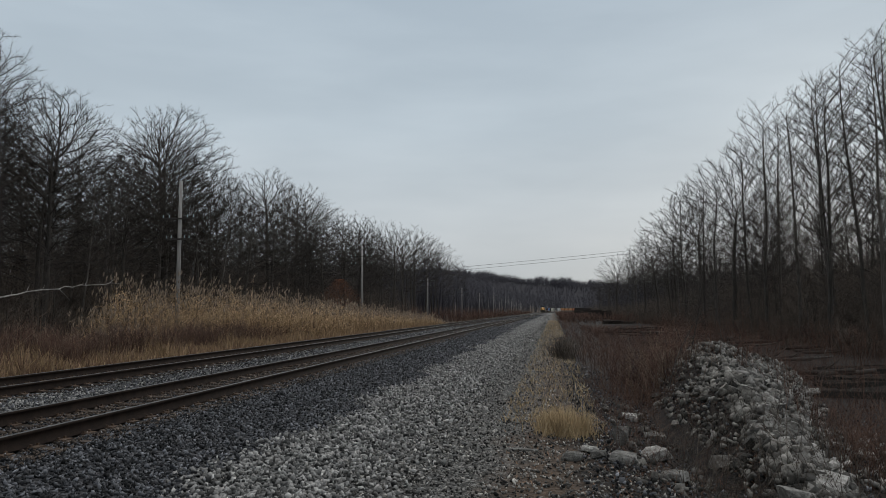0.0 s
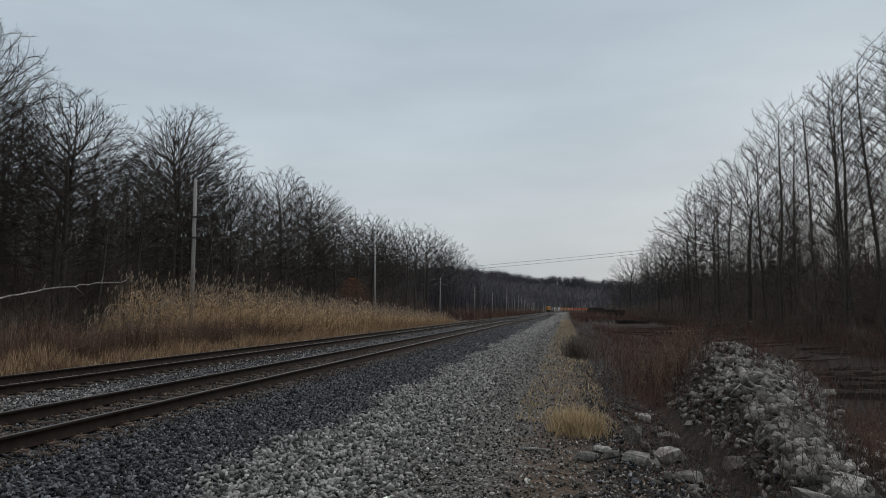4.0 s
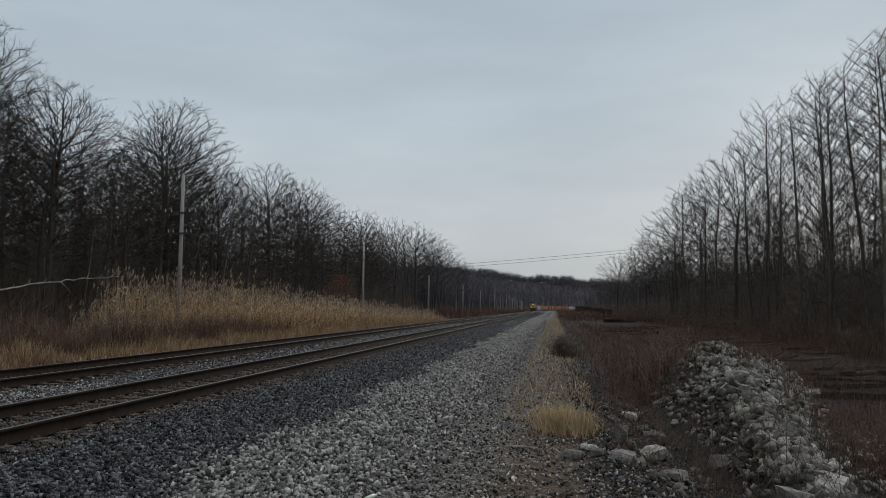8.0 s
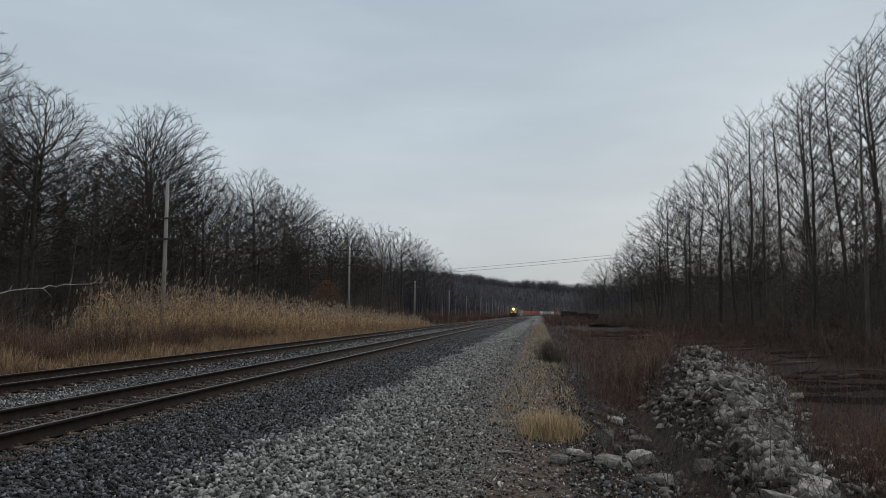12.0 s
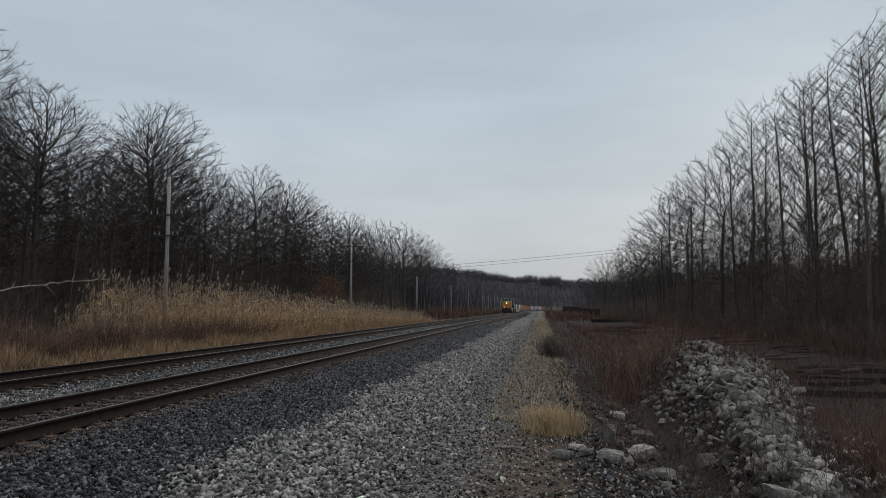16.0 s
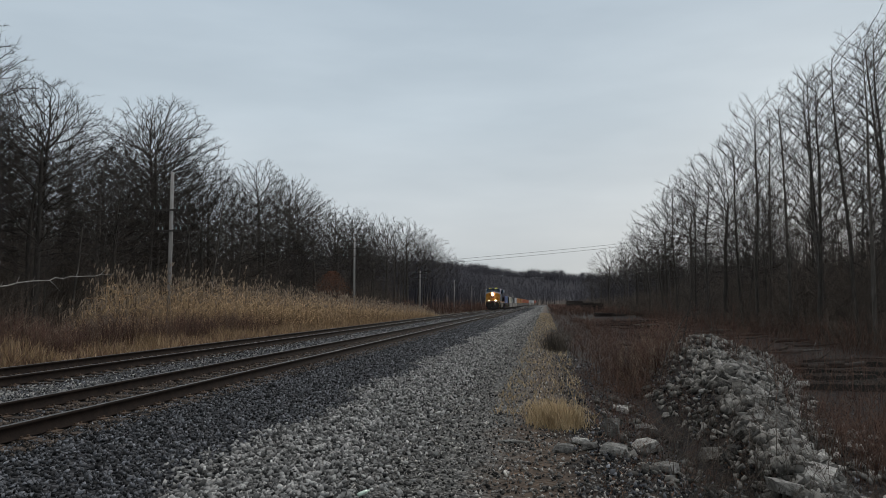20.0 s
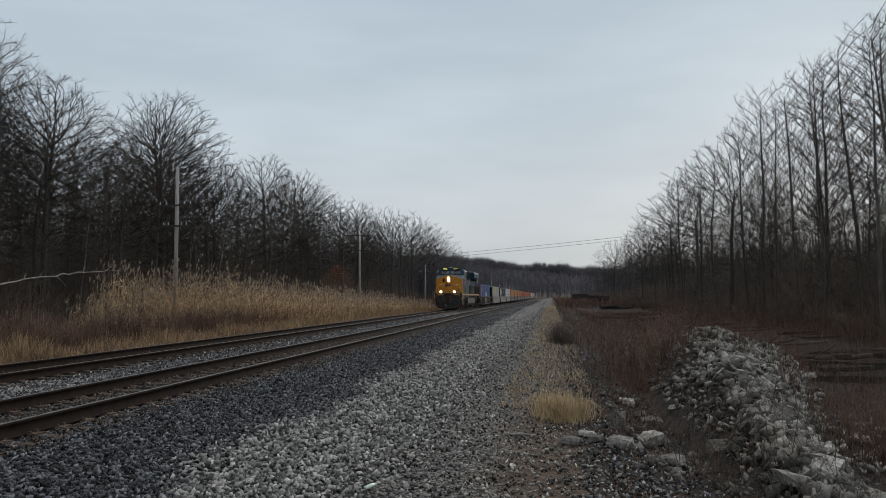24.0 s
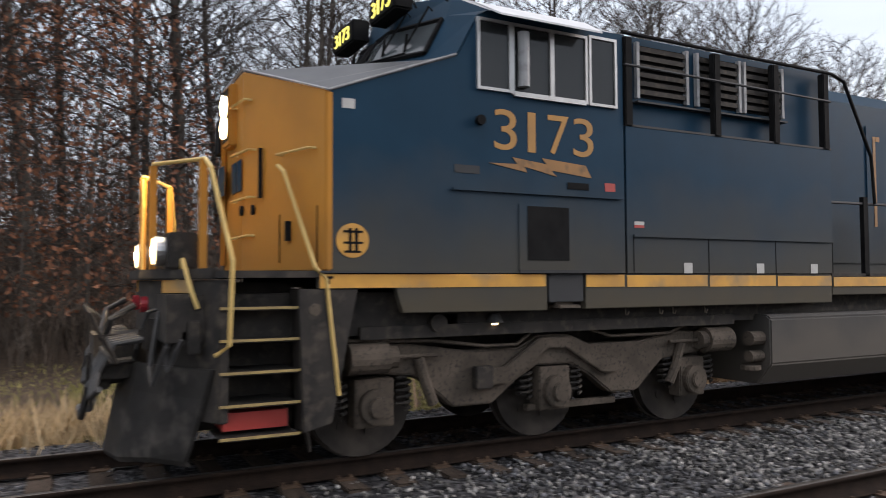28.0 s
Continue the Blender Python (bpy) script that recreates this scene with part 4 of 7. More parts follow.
# ---- trees ----
def limb_tube(geo, pts, rad, n):
    """A limb through pts with a radius for each of them; it ends in a point."""
    vs, fs = [], []
    up = Vector((0.31, 0.22, 0.93))
    last = len(pts) - 1
    for i, p in enumerate(pts):
        if i == last:
            vs.append(tuple(p))
            fs += [((i - 1) * n + k, (i - 1) * n + (k + 1) % n, i * n) for k in range(n)]
            break
        d = (pts[i + 1] - pts[max(i - 1, 0)]).normalized()
        a = d.cross(up)
        a = a.normalized() if a.length > 0.05 else d.cross(Vector((1, 0, 0))).normalized()
        b = d.cross(a)
        for k in range(n):
            q = p + (a * math.cos(6.2832 * k / n) + b * math.sin(6.2832 * k / n)) * rad[i]
            vs.append((q.x, q.y, q.z))
        if i:
            fs += [((i - 1) * n + k, (i - 1) * n + (k + 1) % n, i * n + (k + 1) % n, i * n + k) for k in range(n)]
    geo.add(vs, fs)


def grow(seed, h, width, low, mid, leader, trunk_r, buds, step=0.34, reach=2.6, kill=0.55, up=0.16, stems=1, twig=(0.25, 0.7), tips=3, r_tip=0.0075, fill=0.5, spread_out=0.35, straight=0.36, rise=0.045):
    """A bare tree h high. Its limbs grow towards buds strewn through an egg-shaped, lumpy crown that begins at low, is widest at mid and
    width across from the stem; a leader runs up to a share of the height. Returns Geo of the trunk with its limbs and Geo of the twigs."""
    r = np.random.default_rng(seed)
    lump = [(r.uniform(0, 6.28), int(r.integers(2, 5)), r.uniform(0.07, 0.17), r.uniform(0.2, 0.6)) for _ in range(3)]
    n = buds * 3
    a, z = r.uniform(0, 6.28, n), r.uniform(low, h, n)
    q = np.where(z > mid, (z - mid) / (h - mid), (mid - z) / (mid - low) * 0.86)
    edge = width * np.sqrt(np.clip(1 - q * q, 0, 1)) * (1 + sum(k * np.sin(a * f + p + z * w) for p, f, k, w in lump))
    d = width * 1.35 * np.sqrt(r.random(n))
    ok = (d < edge) & (r.random(n) < fill + (1 - fill) * d / np.maximum(edge, 0.1))
    A = np.column_stack([d * np.cos(a), d * np.sin(a), z])[ok][:buds]
    P, up_of = [], []
    for k in range(stems):
        g = np.array([0.0, 0.0, -0.3])
        slope = np.array([r.normal(0, 0.02), r.normal(0, 0.02), 1.0]) if stems == 1 else np.array([0.16 * math.cos(2.2 * k + seed), 0.16 * math.sin(2.2 * k + seed), 1.0])
        for m in range(int((h * leader * (1 if k == 0 else r.uniform(0.75, 0.95)) + 0.3) / step)):
            up_of.append(len(P) - 1 if m else -1)
            P.append(g)
            slope = slope + np.array([r.normal(0, 0.018), r.normal(0, 0.018), 0])
            slope[:2] *= 0.93
            g = g + slope / np.linalg.norm(slope) * step
    P = np.array(P)
    stem = len(P)
    free = np.where(np.arange(len(P)) * 0 + P[:, 2] > low * 0.75)[0]
    D = np.linalg.norm(A[:, None] - P[None, free], axis=2)
    near, dist = free[D.argmin(1)], D.min(1)
    tried = {}
    for _ in range(110):
        pull = dist < reach
        if not pull.any():
            break
        src, inv = np.unique(near[pull], return_inverse=True)
        v = A[pull] - P[near[pull]]
        v /= np.linalg.norm(v, axis=1, keepdims=True) + 1e-6
        S = np.zeros((len(src), 3))
        np.add.at(S, inv, v)
        S /= np.linalg.norm(S, axis=1, keepdims=True) + 1e-6
        old = P[src] - P[[max(up_of[k], 0) for k in src]]
        out = P[src] - np.array([0, 0, low + 0.25 * (h - low)])
        S += r.normal(0, 0.24, S.shape) + out / (np.linalg.norm(out, axis=1, keepdims=True) + 0.5) * spread_out
        S += np.where((src < stem)[:, None], 0.0, old / step * 0.4)
        S[:, 2] += up
        S /= np.linalg.norm(S, axis=1, keepdims=True)
        out /= np.linalg.norm(out, axis=1, keepdims=True) + 1e-6
        onward = ((S * out).sum(1) > 0.05) & ((S * old).sum(1) > 0.15 * step)
        keep = np.array([tried.get(int(k), 0) < 3 for k in src]) & (onward | (src < stem))
        if not keep.any():
            break
        src, S = src[keep], S[keep]
        for k in src:
            tried[int(k)] = tried.get(int(k), 0) + 1
        N = P[src] + S * step
        base = len(P)
        P = np.concatenate([P, N])
        up_of += [int(k) for k in src]
        D = np.linalg.norm(A[:, None] - N[None], axis=2)
        k = D.argmin(1)
        m = D[np.arange(len(A)), k]
        near, dist = np.where(m < dist, base + k, near), np.minimum(m, dist)
        live = dist > kill
        A, near, dist = A[live], near[live], dist[live]
        if not len(A):
            break
    # limbs run straighter than the search for buds left them, and turn up a little
    way = P - P[[max(k, 0) for k in up_of]]
    way[0] = (0, 0, step)
    way /= np.linalg.norm(way, axis=1, keepdims=True) + 1e-6
    for i in range(stem, len(P)):
        k = up_of[i]
        w = 0.15 if k < stem else straight
        d = way[i] * (1 - w) + way[k] * w
        d[2] += rise
        way[i] = d / np.linalg.norm(d)
        P[i] = P[k] + way[i] * step
    count, kids = np.zeros(len(P)), [[] for _ in P]
    for i in range(len(P) - 1, -1, -1):
        count[i] = max(count[i], 1)
        if up_of[i] >= 0:
            count[up_of[i]] += count[i]
            kids[up_of[i]].append(i)
    power = math.log(trunk_r / r_tip) / math.log(max(count[:1].max(), 3))
    rad = r_tip * count ** power
    wood, crown = Geo(), Geo()
    starts = [i for i in range(len(P)) if up_of[i] < 0]
    while starts:
        i = starts.pop()
        line, rr = ([i], [rad[i]]) if up_of[i] < 0 else ([up_of[i], i], [min(rad[i] * 1.15, rad[up_of[i]]), rad[i]])
        while kids[i]:
            main = max(kids[i], key=lambda c: count[c])
            starts += [c for c in kids[i] if c != main]
            i = main
            line.append(i)
            rr.append(rad[i])
        if len(line) < 2:
            continue
        big = rr[0] > 0.03
        limb_tube(wood if big else crown, [Vector(P[c]) for c in line], rr, 6 if rr[0] > 0.08 else 4 if big else 3)
    # the finest twigs, at the ends of the limbs
    thin = np.where((count <= 5) & (P[:, 2] > low * 0.6))[0]
    out = []
    for k in range(tips):
        along = P[thin] - P[[up_of[i] for i in thin]]
        D = along / step + r.normal(0, 0.42, along.shape) + np.array([0, 0, 0.3])
        out.append(slivers(P[thin], D, r.uniform(*twig, len(thin)), np.full(len(thin), r_tip * 0.7)))
    V, F = join(out)
    crown.add([tuple(v) for v in V.tolist()], [tuple(f) for f in F.tolist()])
    return wood, crown


TREES = {}


def prototype(key, seed, bark="bark", **kw):
    wood, crown = grow(seed, **kw)
    top = max(v[2] for v in crown.v) / kw["h"]
    for g in (wood, crown):
        g.v = [(x, y, z / top) for x, y, z in g.v]
    TREES[key] = (mesh_of("trunk", wood, M[bark], smooth=True), mesh_of("crown", crown, M["twig"]))


for k in range(6):   # broad crowns, seen near
    prototype("broad%d" % k, 100 + k, h=16.0, width=4.6 + 0.5 * (k % 3), low=3.6 + 0.6 * (k % 2), mid=9.0, leader=0.6 + 0.09 * (k % 3), trunk_r=0.18, buds=2000, kill=0.42, step=0.3, reach=2.1, up=0.36, spread_out=0.25, stems=1 + (k % 3 == 2), r_tip=0.0085, tips=3, twig=(0.2, 0.5), straight=0.5, rise=0.05)
for k in range(3):   # full round crowns that stand out against the sky
    prototype("round%d" % k, 180 + k, h=16.0, width=3.7 + 0.2 * k, low=4.0, mid=10.0, leader=0.8, trunk_r=0.2, buds=5200, kill=0.34, step=0.28, reach=1.9, up=0.42, r_tip=0.009, tips=3, twig=(0.2, 0.5), spread_out=0.2, straight=0.38)
for k in range(5):   # tall and slender with a straight leader and rising branches
    prototype("tall%d" % k, 120 + k, bark="bark_pale" if k == 3 else "bark", h=18.0, width=2.6 + 0.35 * (k % 3), low=2.6, mid=10.0, leader=0.95, trunk_r=0.115, buds=900, up=0.6, kill=0.42, step=0.3, reach=2.0, r_tip=0.0078, tips=3, twig=(0.2, 0.55), spread_out=0.1, straight=0.5, rise=0.2)
for k in range(6):   # slim woodland trees
    prototype("slim%d" % k, 140 + k, bark="bark_pale" if k == 3 else "bark", h=15.0, width=2.5 + 0.35 * (k % 3), low=3.4, mid=9.6, leader=0.8, trunk_r=0.1, buds=720, up=0.45, step=0.36, kill=0.45, reach=2.0, r_tip=0.009, tips=3, twig=(0.2, 0.55), spread_out=0.2, straight=0.5, rise=0.15)
for k in range(3):   # saplings
    prototype("sapling%d" % k, 160 + k, h=8.0, width=1.5, low=0.8, mid=4.6, leader=0.85, trunk_r=0.045, buds=420, up=0.5, step=0.28, reach=1.5, kill=0.36, r_tip=0.0065, tips=2)


def plant(key, x, y, s, label, group, rz=None, lean=(0, 0)):
    tree = new("tree")
    trunk, crown = TREES[key]
    z = float(ground_z(x, y))
    for nm, me in (("trunk", trunk), ("crown", crown)):
        o = new(nm, me)
        o.parent = tree
    tree.matrix_basis = Matrix.LocRotScale((x, y, z), Euler((radians(lean[0]), radians(lean[1]), radians(random.uniform(0, 360) if rz is None else rz))), (s, s, s))
    tagged(tree, label, "tree", group=group)
    return tree


def build_trees():
    random.seed(77)
    edge, woods = "leafless broad tree at the edge of the woods", "leafless slim woodland tree"
    L, Rg = "trees left of the tracks", "trees beyond the flood water"
    # the trees that stand out against the sky
    for key, x, y, top in (("round0", -30, 33.5, 17.6), ("round1", -29, 39, 15.3), ("round2", -29.5, 53.5, 18.2), ("round0", -31.5, 55.5, 17.6), ("round1", -28.5, 51.5, 15.5), ("broad3", -29, 61.5, 14.6), ("round0", -29.5, 74, 17.3), ("round1", -28.5, 80, 16.6), ("round2", -30, 89, 16.3), ("broad2", -29, 100, 16.2),
                           ("broad1", -29, 110, 17.2), ("broad0", -28, 129, 18.5), ("broad2", -28, 148, 19.5), ("broad5", -27, 166, 19.0), ("broad1", -27, 200, 16.0), ("broad0", -32, 33, 18.5), ("broad5", -31, 5.5, 20), ("broad1", -29, 1.5, 18.5), ("broad4", -32, -3, 20)):
        plant(key, x, y, top / 16.0, edge, L)
    for k, (x, y, top) in enumerate(((-27, 44, 12.4), (-30, 46.5, 13.2), (-28, 49.5, 12.8), (-27.5, 57, 13.8), (-31, 58, 15.5), (-28, 64.5, 13.4), (-27, 69, 13.6), (-31, 70, 14.6), (-27, 84.5, 14.6), (-31, 84, 16), (-27, 94, 14.4), (-28, 105, 15), (-28, 118, 16), (-28, 138, 17.4), (-27, 157, 18), (-28, 180, 17), (-27, 36, 14.2),
                                 (-39, 46, 16), (-42, 50, 16.5), (-38, 55, 15.8), (-43, 58, 16.5), (-40, 63, 16), (-46, 54, 17), (-36, 37, 17), (-44, 44, 18))):
        plant("broad%d" % (k * 5 % 6), x, y, top / 16.0, edge, L)
    # tall open woods beside the nearest stretch of track
    for k, (x, y, top) in enumerate(((-29, 27, 19), (-26.5, 22.5, 16.5), (-31, 17.5, 20.5), (-31, 22, 20), (-36, 26, 21), (-34, 12, 22), (-38, 18, 22), (-33, 35, 18.5), (-36, 39, 17.5), (-34.5, 42, 16), (-33, 30, 18), (-38, 44, 16.5), (-33, 47, 15), (-40, 36, 19), (-37, 32, 18.5), (-26, 14.5, 17), (-30, 12.5, 20.5), (-27, 9, 18.5), (-34, 8, 22), (-29, 4.5, 20), (-26.5, 0.5, 18), (-32, -1, 21), (-28, -4.5, 19), (-30, -9, 20), (-36, -6, 22), (-33, 2.5, 22), (-29.5, -7, 20))):
        plant("tall%d" % (k * 3 % 5), x, y, top / 18.0 * 1.05, "tall leafless tree in the open woods by the track", L, lean=(random.uniform(-3, 3), random.uniform(-3, 3)))
    for i in range(84):
        y = -26 + 215 * random.random() ** 1.2
        x = -25.5 - 25 * random.random() ** 1.4
        h = random.uniform(9.4, 13.0) * (1 + 0.25 * float(sm(60, 130, y))) * (1.42 if y < 30 else 1.0)
        if 12 < y < 32 and i % 3 == 0:
            continue
        plant("slim%d" % (i % 6), x, y, h / 15.0, woods, L, lean=(random.uniform(-4, 4), random.uniform(-4, 4)))
    for i in range(24):
        plant("sapling%d" % (i % 3), -random.uniform(22.5, 30), -16 + 150 * random.random() ** 1.3, random.uniform(0.5, 0.95), "thin bare sapling at the wood's edge", L)
    for key, x, y, top in (("tall0", 16.6, 40.5, 16.4), ("tall1", 17.5, 45, 18.2), ("tall2", 16.8, 49, 17.6), ("tall3", 18.0, 52, 18.8), ("tall0", 17.3, 56, 18.4), ("tall4", 17.0, 63, 19.8), ("tall1", 20.5, 47, 20), ("tall2", 22, 52, 21), ("tall4", 24, 47, 21), ("tall0", 26.5, 50, 22), ("tall3", 21, 60, 20.5), ("tall1", 24, 42, 20), ("tall2", 20, 43, 18.5), ("tall4", 28, 44, 21), ("tall0", 19.5, 68, 20),
                           ("tall2", 17.5, 70, 18.6), ("broad4", 17.5, 76, 18.4), ("tall3", 17, 82, 18.6), ("tall0", 17, 88, 18.5), ("broad1", 18, 96, 19.0), ("tall4", 17.3, 102, 19.6), ("broad5", 17, 110, 17.6), ("broad1", 17, 125, 16), ("broad3", 17, 143, 15.4), ("broad0", 18, 170, 15.6), ("broad4", 17, 206, 17.8), ("broad2", 17.5, 240, 14.5), ("broad5", 17, 280, 13.5)):
        plant(key, x, y, top / (18.0 if key[0] == "t" else 16.0), "tall slender leafless tree" if key[0] == "t" else edge, Rg)
    for i in range(112):
        y = 38 + 200 * random.random() ** 1.2
        x = 17.5 + 28 * random.random() ** 1.3
        if y < 66:
            x += 4
        h = random.uniform(11, 15.0)
        plant("slim%d" % (i % 6), x, y, h / 15.0, woods, Rg, lean=(random.uniform(-4, 4), random.uniform(-4, 4)))
    for i in range(24):
        plant("sapling%d" % (i % 3), random.uniform(15, 22), 30 + 120 * random.random() ** 1.3, random.uniform(0.45, 0.9), "thin bare sapling beside the flood water", Rg)


build_trees()


def leafy(x, y, h, w, n, seed, label):
    """A small tree that has kept its rust-coloured leaves."""
    t = plant("sapling%d" % (seed % 3), x, y, h / 8.0, label, "trees left of the tracks")
    r = np.random.default_rng(seed)
    a, q, z = r.uniform(0, 6.28, n), np.sqrt(r.random(n)), r.uniform(0.12, 1.0, n)
    rad = w * np.sin(np.clip(z, 0, 1) * 2.6 + 0.35) * q * r.uniform(0.7, 1.2, n)
    P = np.column_stack([rad * np.cos(a), rad * np.sin(a), z * 8.0])
    s = r.uniform(0.03, 0.075, n)
    A, B = spin(np.tile(np.array([[[1.0, 0, 0], [0, 1.0, 0]]]), (n, 1, 1)), r).transpose(1, 0, 2)
    A, B = A * s[:, None], B * (s * 0.6)[:, None]
    V = np.stack([P - A, P + B, P + A * 1.1, P - B], 1)
    F = (np.array([[0, 1, 2, 3]]) + (np.arange(n) * 4)[:, None])
    o = new("leaves", bulk("leaves", V.reshape(-1, 3), F, M["leaf_red"]))
    o.parent = t


plant("sapling1", 3.4, 19.6, 0.32, "thin crooked sapling behind the rubble heap", "trees beyond the flood water", 40, (4, 14))
plant("sapling2", 4.6, 21.5, 0.25, "thin crooked sapling behind the rubble heap", "trees beyond the flood water", 200, (-6, 10))
leafy(-20.2, 69, 5.0, 3.4, 7500, 5, "small oak keeping its rust-red dead leaves")
leafy(-25.5, 3.0, 10.5, 3.4, 5200, 6, "oak keeping its rust-brown dead leaves")
leafy(-27, -2.0, 12.0, 3.6, 4200, 7, "oak keeping its rust-brown dead leaves")
leafy(-24.5, -4.5, 7.0, 2.6, 2200, 8, "young oak keeping its rust-brown dead leaves")


def far_woods(name, xy, h, material, label, seed, branches=9, rad=0.16, reach=0.42, low=0.3):
    r = np.random.default_rng(seed)
    n = len(xy)
    P = np.column_stack([xy, ground_z(xy[:, 0], xy[:, 1]) - 0.2])
    D = np.column_stack([r.normal(0, 0.04, n), r.normal(0, 0.04, n), np.ones(n)])
    V, F, mid, tip = cones(P, D, h, np.full(n, rad), 0.03, seed)
    out = [(V, F)]
    for k in range(branches):
        t = low + (0.95 - low) * (k + r.random((n, 1))) / branches
        S = P + (tip - P) * t
        a = r.uniform(0, 6.28, n)
        DD = np.column_stack([np.cos(a), np.sin(a), r.uniform(0.5, 1.5, n)])
        out.append(slivers(S, DD, h * (reach - 0.25 * t[:, 0]) * r.uniform(0.7, 1.2, n), np.full(n, rad * 0.45)))
    V, F = join(out)
    return tagged(new(name, bulk(name, V, F, material)), label, "woods", kind="stuff")


def build_far_woods():
    r = np.random.default_rng(91)
    xy = uni(r, 1000, -85, -33, -45, 200, 1.0)
    far_woods("left_mid_woods", xy, r.uniform(7.5, 13.0, 1000) * np.where(xy[:, 1] < 30, 1.3, 1.0), M["twig"], "deep bare woods behind the edge trees", 87, 28, 0.075, 0.36, 0.06)
    xy = uni(r, 800, 27, 80, 25, 230, 1.0)
    far_woods("right_mid_woods", xy, r.uniform(7, 12.5, 800), M["twig"], "deep bare woods behind the edge trees", 160, 30, 0.08, 0.36, 0.06)
    y = 150 + 850 * r.random(1900) ** 1.1
    x = curve_x(y) - 24 - r.random(1900) ** 1.3 * (18 + y * 0.12)
    far_woods("left_far_woods", np.column_stack([x, y]), r.uniform(9, 15.5, 1900), M["farwood_hazed"], "bare woods along the railway far off", 92, 24, 0.13, 0.42)
    y = 165 + 800 * r.random(1500) ** 1.1
    x = curve_x(y) + 18 + r.random(1500) ** 1.3 * (14 + y * 0.12)
    far_woods("right_far_woods", np.column_stack([x, y]), r.uniform(7, 12.5, 1500), M["farwood_hazed"], "bare woods along the railway far off", 104, 24, 0.13, 0.42)
    x = r.uniform(-420, 420, 7000)
    y = np.where(r.random(7000) < 0.5, r.uniform(1110, 1190, 7000), r.uniform(1000, 1260, 7000))
    far_woods("ridge_woods", np.column_stack([x, y]), r.uniform(4, 11, 7000) * (1 + 0.25 * np.sin(x * 0.11) * np.sin(x * 0.043)), M["farwood_hazed"], "wooded ridge closing the valley", 120, 14, 0.26, 0.8, 0.02)
    y = 130 + 400 * r.random(3600) ** 1.2
    x = curve_x(y) + np.where(r.random(3600) < 0.75, 1.5 + 16 * r.random(3600), -15 - 4 * r.random(3600))
    brush("valley_brush", np.column_stack([x, y]), r.uniform(0.8, 2.3, 3600), 0.03, M["brush_red"], "low brown brush filling the ground beside the far curve", "brush", 150, 0.35, 4)
    y = 190 + 330 * r.random(26)
    x = curve_x(y) - 17 - 7 * r.random(26)
    far_woods("pale_far_trunks", np.column_stack([x, y]), r.uniform(6, 11, 26), M["farwood_pale"], "pale bare trunks standing in front of the far woods", 135, 2, 0.14)
    y = 85 + 330 * r.random(2600) ** 1.1
    x = np.where(r.random(2600) < 0.62, -16.5 - 9 * r.random(2600), 17 + 8 * r.random(2600))
    brush("far_brush", np.column_stack([x, y]), r.uniform(1.0, 3.2, 2600), 0.03, M["brush_red"], "low brown brush along the railway far off", "brush", 140, 0.3, 3)


build_far_woods()


# ---- poles, wires, fallen trunk, ties ----
def build_pole(x, y, top, arms):
    pole = new("utility_pole")
    z = float(ground_z(x, y))
    pole.location = (x, y, z)
    h = top - z
    part("post", Geo().tube([(0, 0, -0.4), (0.03, 0, h * 0.5), (0.05, 0, h)], 0.125, 10, 0.09), M["pole"], pole, smooth=True)
    for dz, half in arms:
        arm = part("crossarm", Geo().box(-half, half, -0.16, -0.06, h - dz - 0.045, h - dz + 0.045), M["arm"], pole)
        for k in (-0.92, -0.55, 0.55, 0.92):
            part("insulator", Geo().cyl("z", (k * half, -0.11, h - dz + 0.06), 0.03, 0, 0.16, 8, 0.018), M["insulator"], arm)
    tagged(pole, "weathered grey wooden line pole with crossarms", "utility pole", group="line poles beside the track")


build_pole(-20.0, 37.5, 8.55, ((2.08, 0.95), (3.2, 0.7)))
build_pole(-20.0, 76.4, 8.3, ((0.3, 1.5), (1.1, 1.2), (1.9, 1.2)))
for k, y in enumerate((118, 160, 203, 247, 292)):
    build_pole(-20.0 + 0.4 * (k % 2), y, 6.6 - 0.2 * (k % 3), ((0.4, 1.2), (1.2, 1.0)))


def build_wires():
    for dz, sag in ((0.0, 0.5), (-0.55, 0.6)):
        pts = []
        for i in range(25):
            t = i / 24
            x = -48 + 90 * t
            pts.append((x, 160, 9.0 + dz + (x + 48) * 0.083 + sag * (4 * (t - 0.5) ** 2 - 1) * 1.0))
        ob = part("overhead_cable", Geo().tube(pts, 0.03, 5), M["wire"])
        tagged(ob, "black cable strung high across the railway", "cable", group="overhead cables")


build_wires()
def fallen_trunk():
    r = random.Random(12)
    pts = []
    for k in range(22):
        t = k / 21
        y = 25.0 + 10.4 * t
        pts.append(Vector((-21.95 + r.uniform(-0.06, 0.06), y, 1.7 + 1.95 * t - 0.72 * t * t + r.uniform(-0.045, 0.045))))
    g = Geo()
    limb_tube(g, pts, [0.036 - 0.02 * k / 21 + r.uniform(-0.005, 0.006) for k in range(22)], 7)
    for k in range(3, 20, 2):
        a = pts[k]
        side = Vector((r.uniform(-0.5, 0.5), r.uniform(0.3, 0.9), r.choice((-1, 1)) * r.uniform(0.3, 0.8)))
        L = r.uniform(0.15, 0.75)
        limb_tube(g, [a, a + side * L * 0.5 + Vector((0, 0, r.uniform(-0.03, 0.05))), a + side * L], [0.016, 0.011, 0.005], 4)
    return g


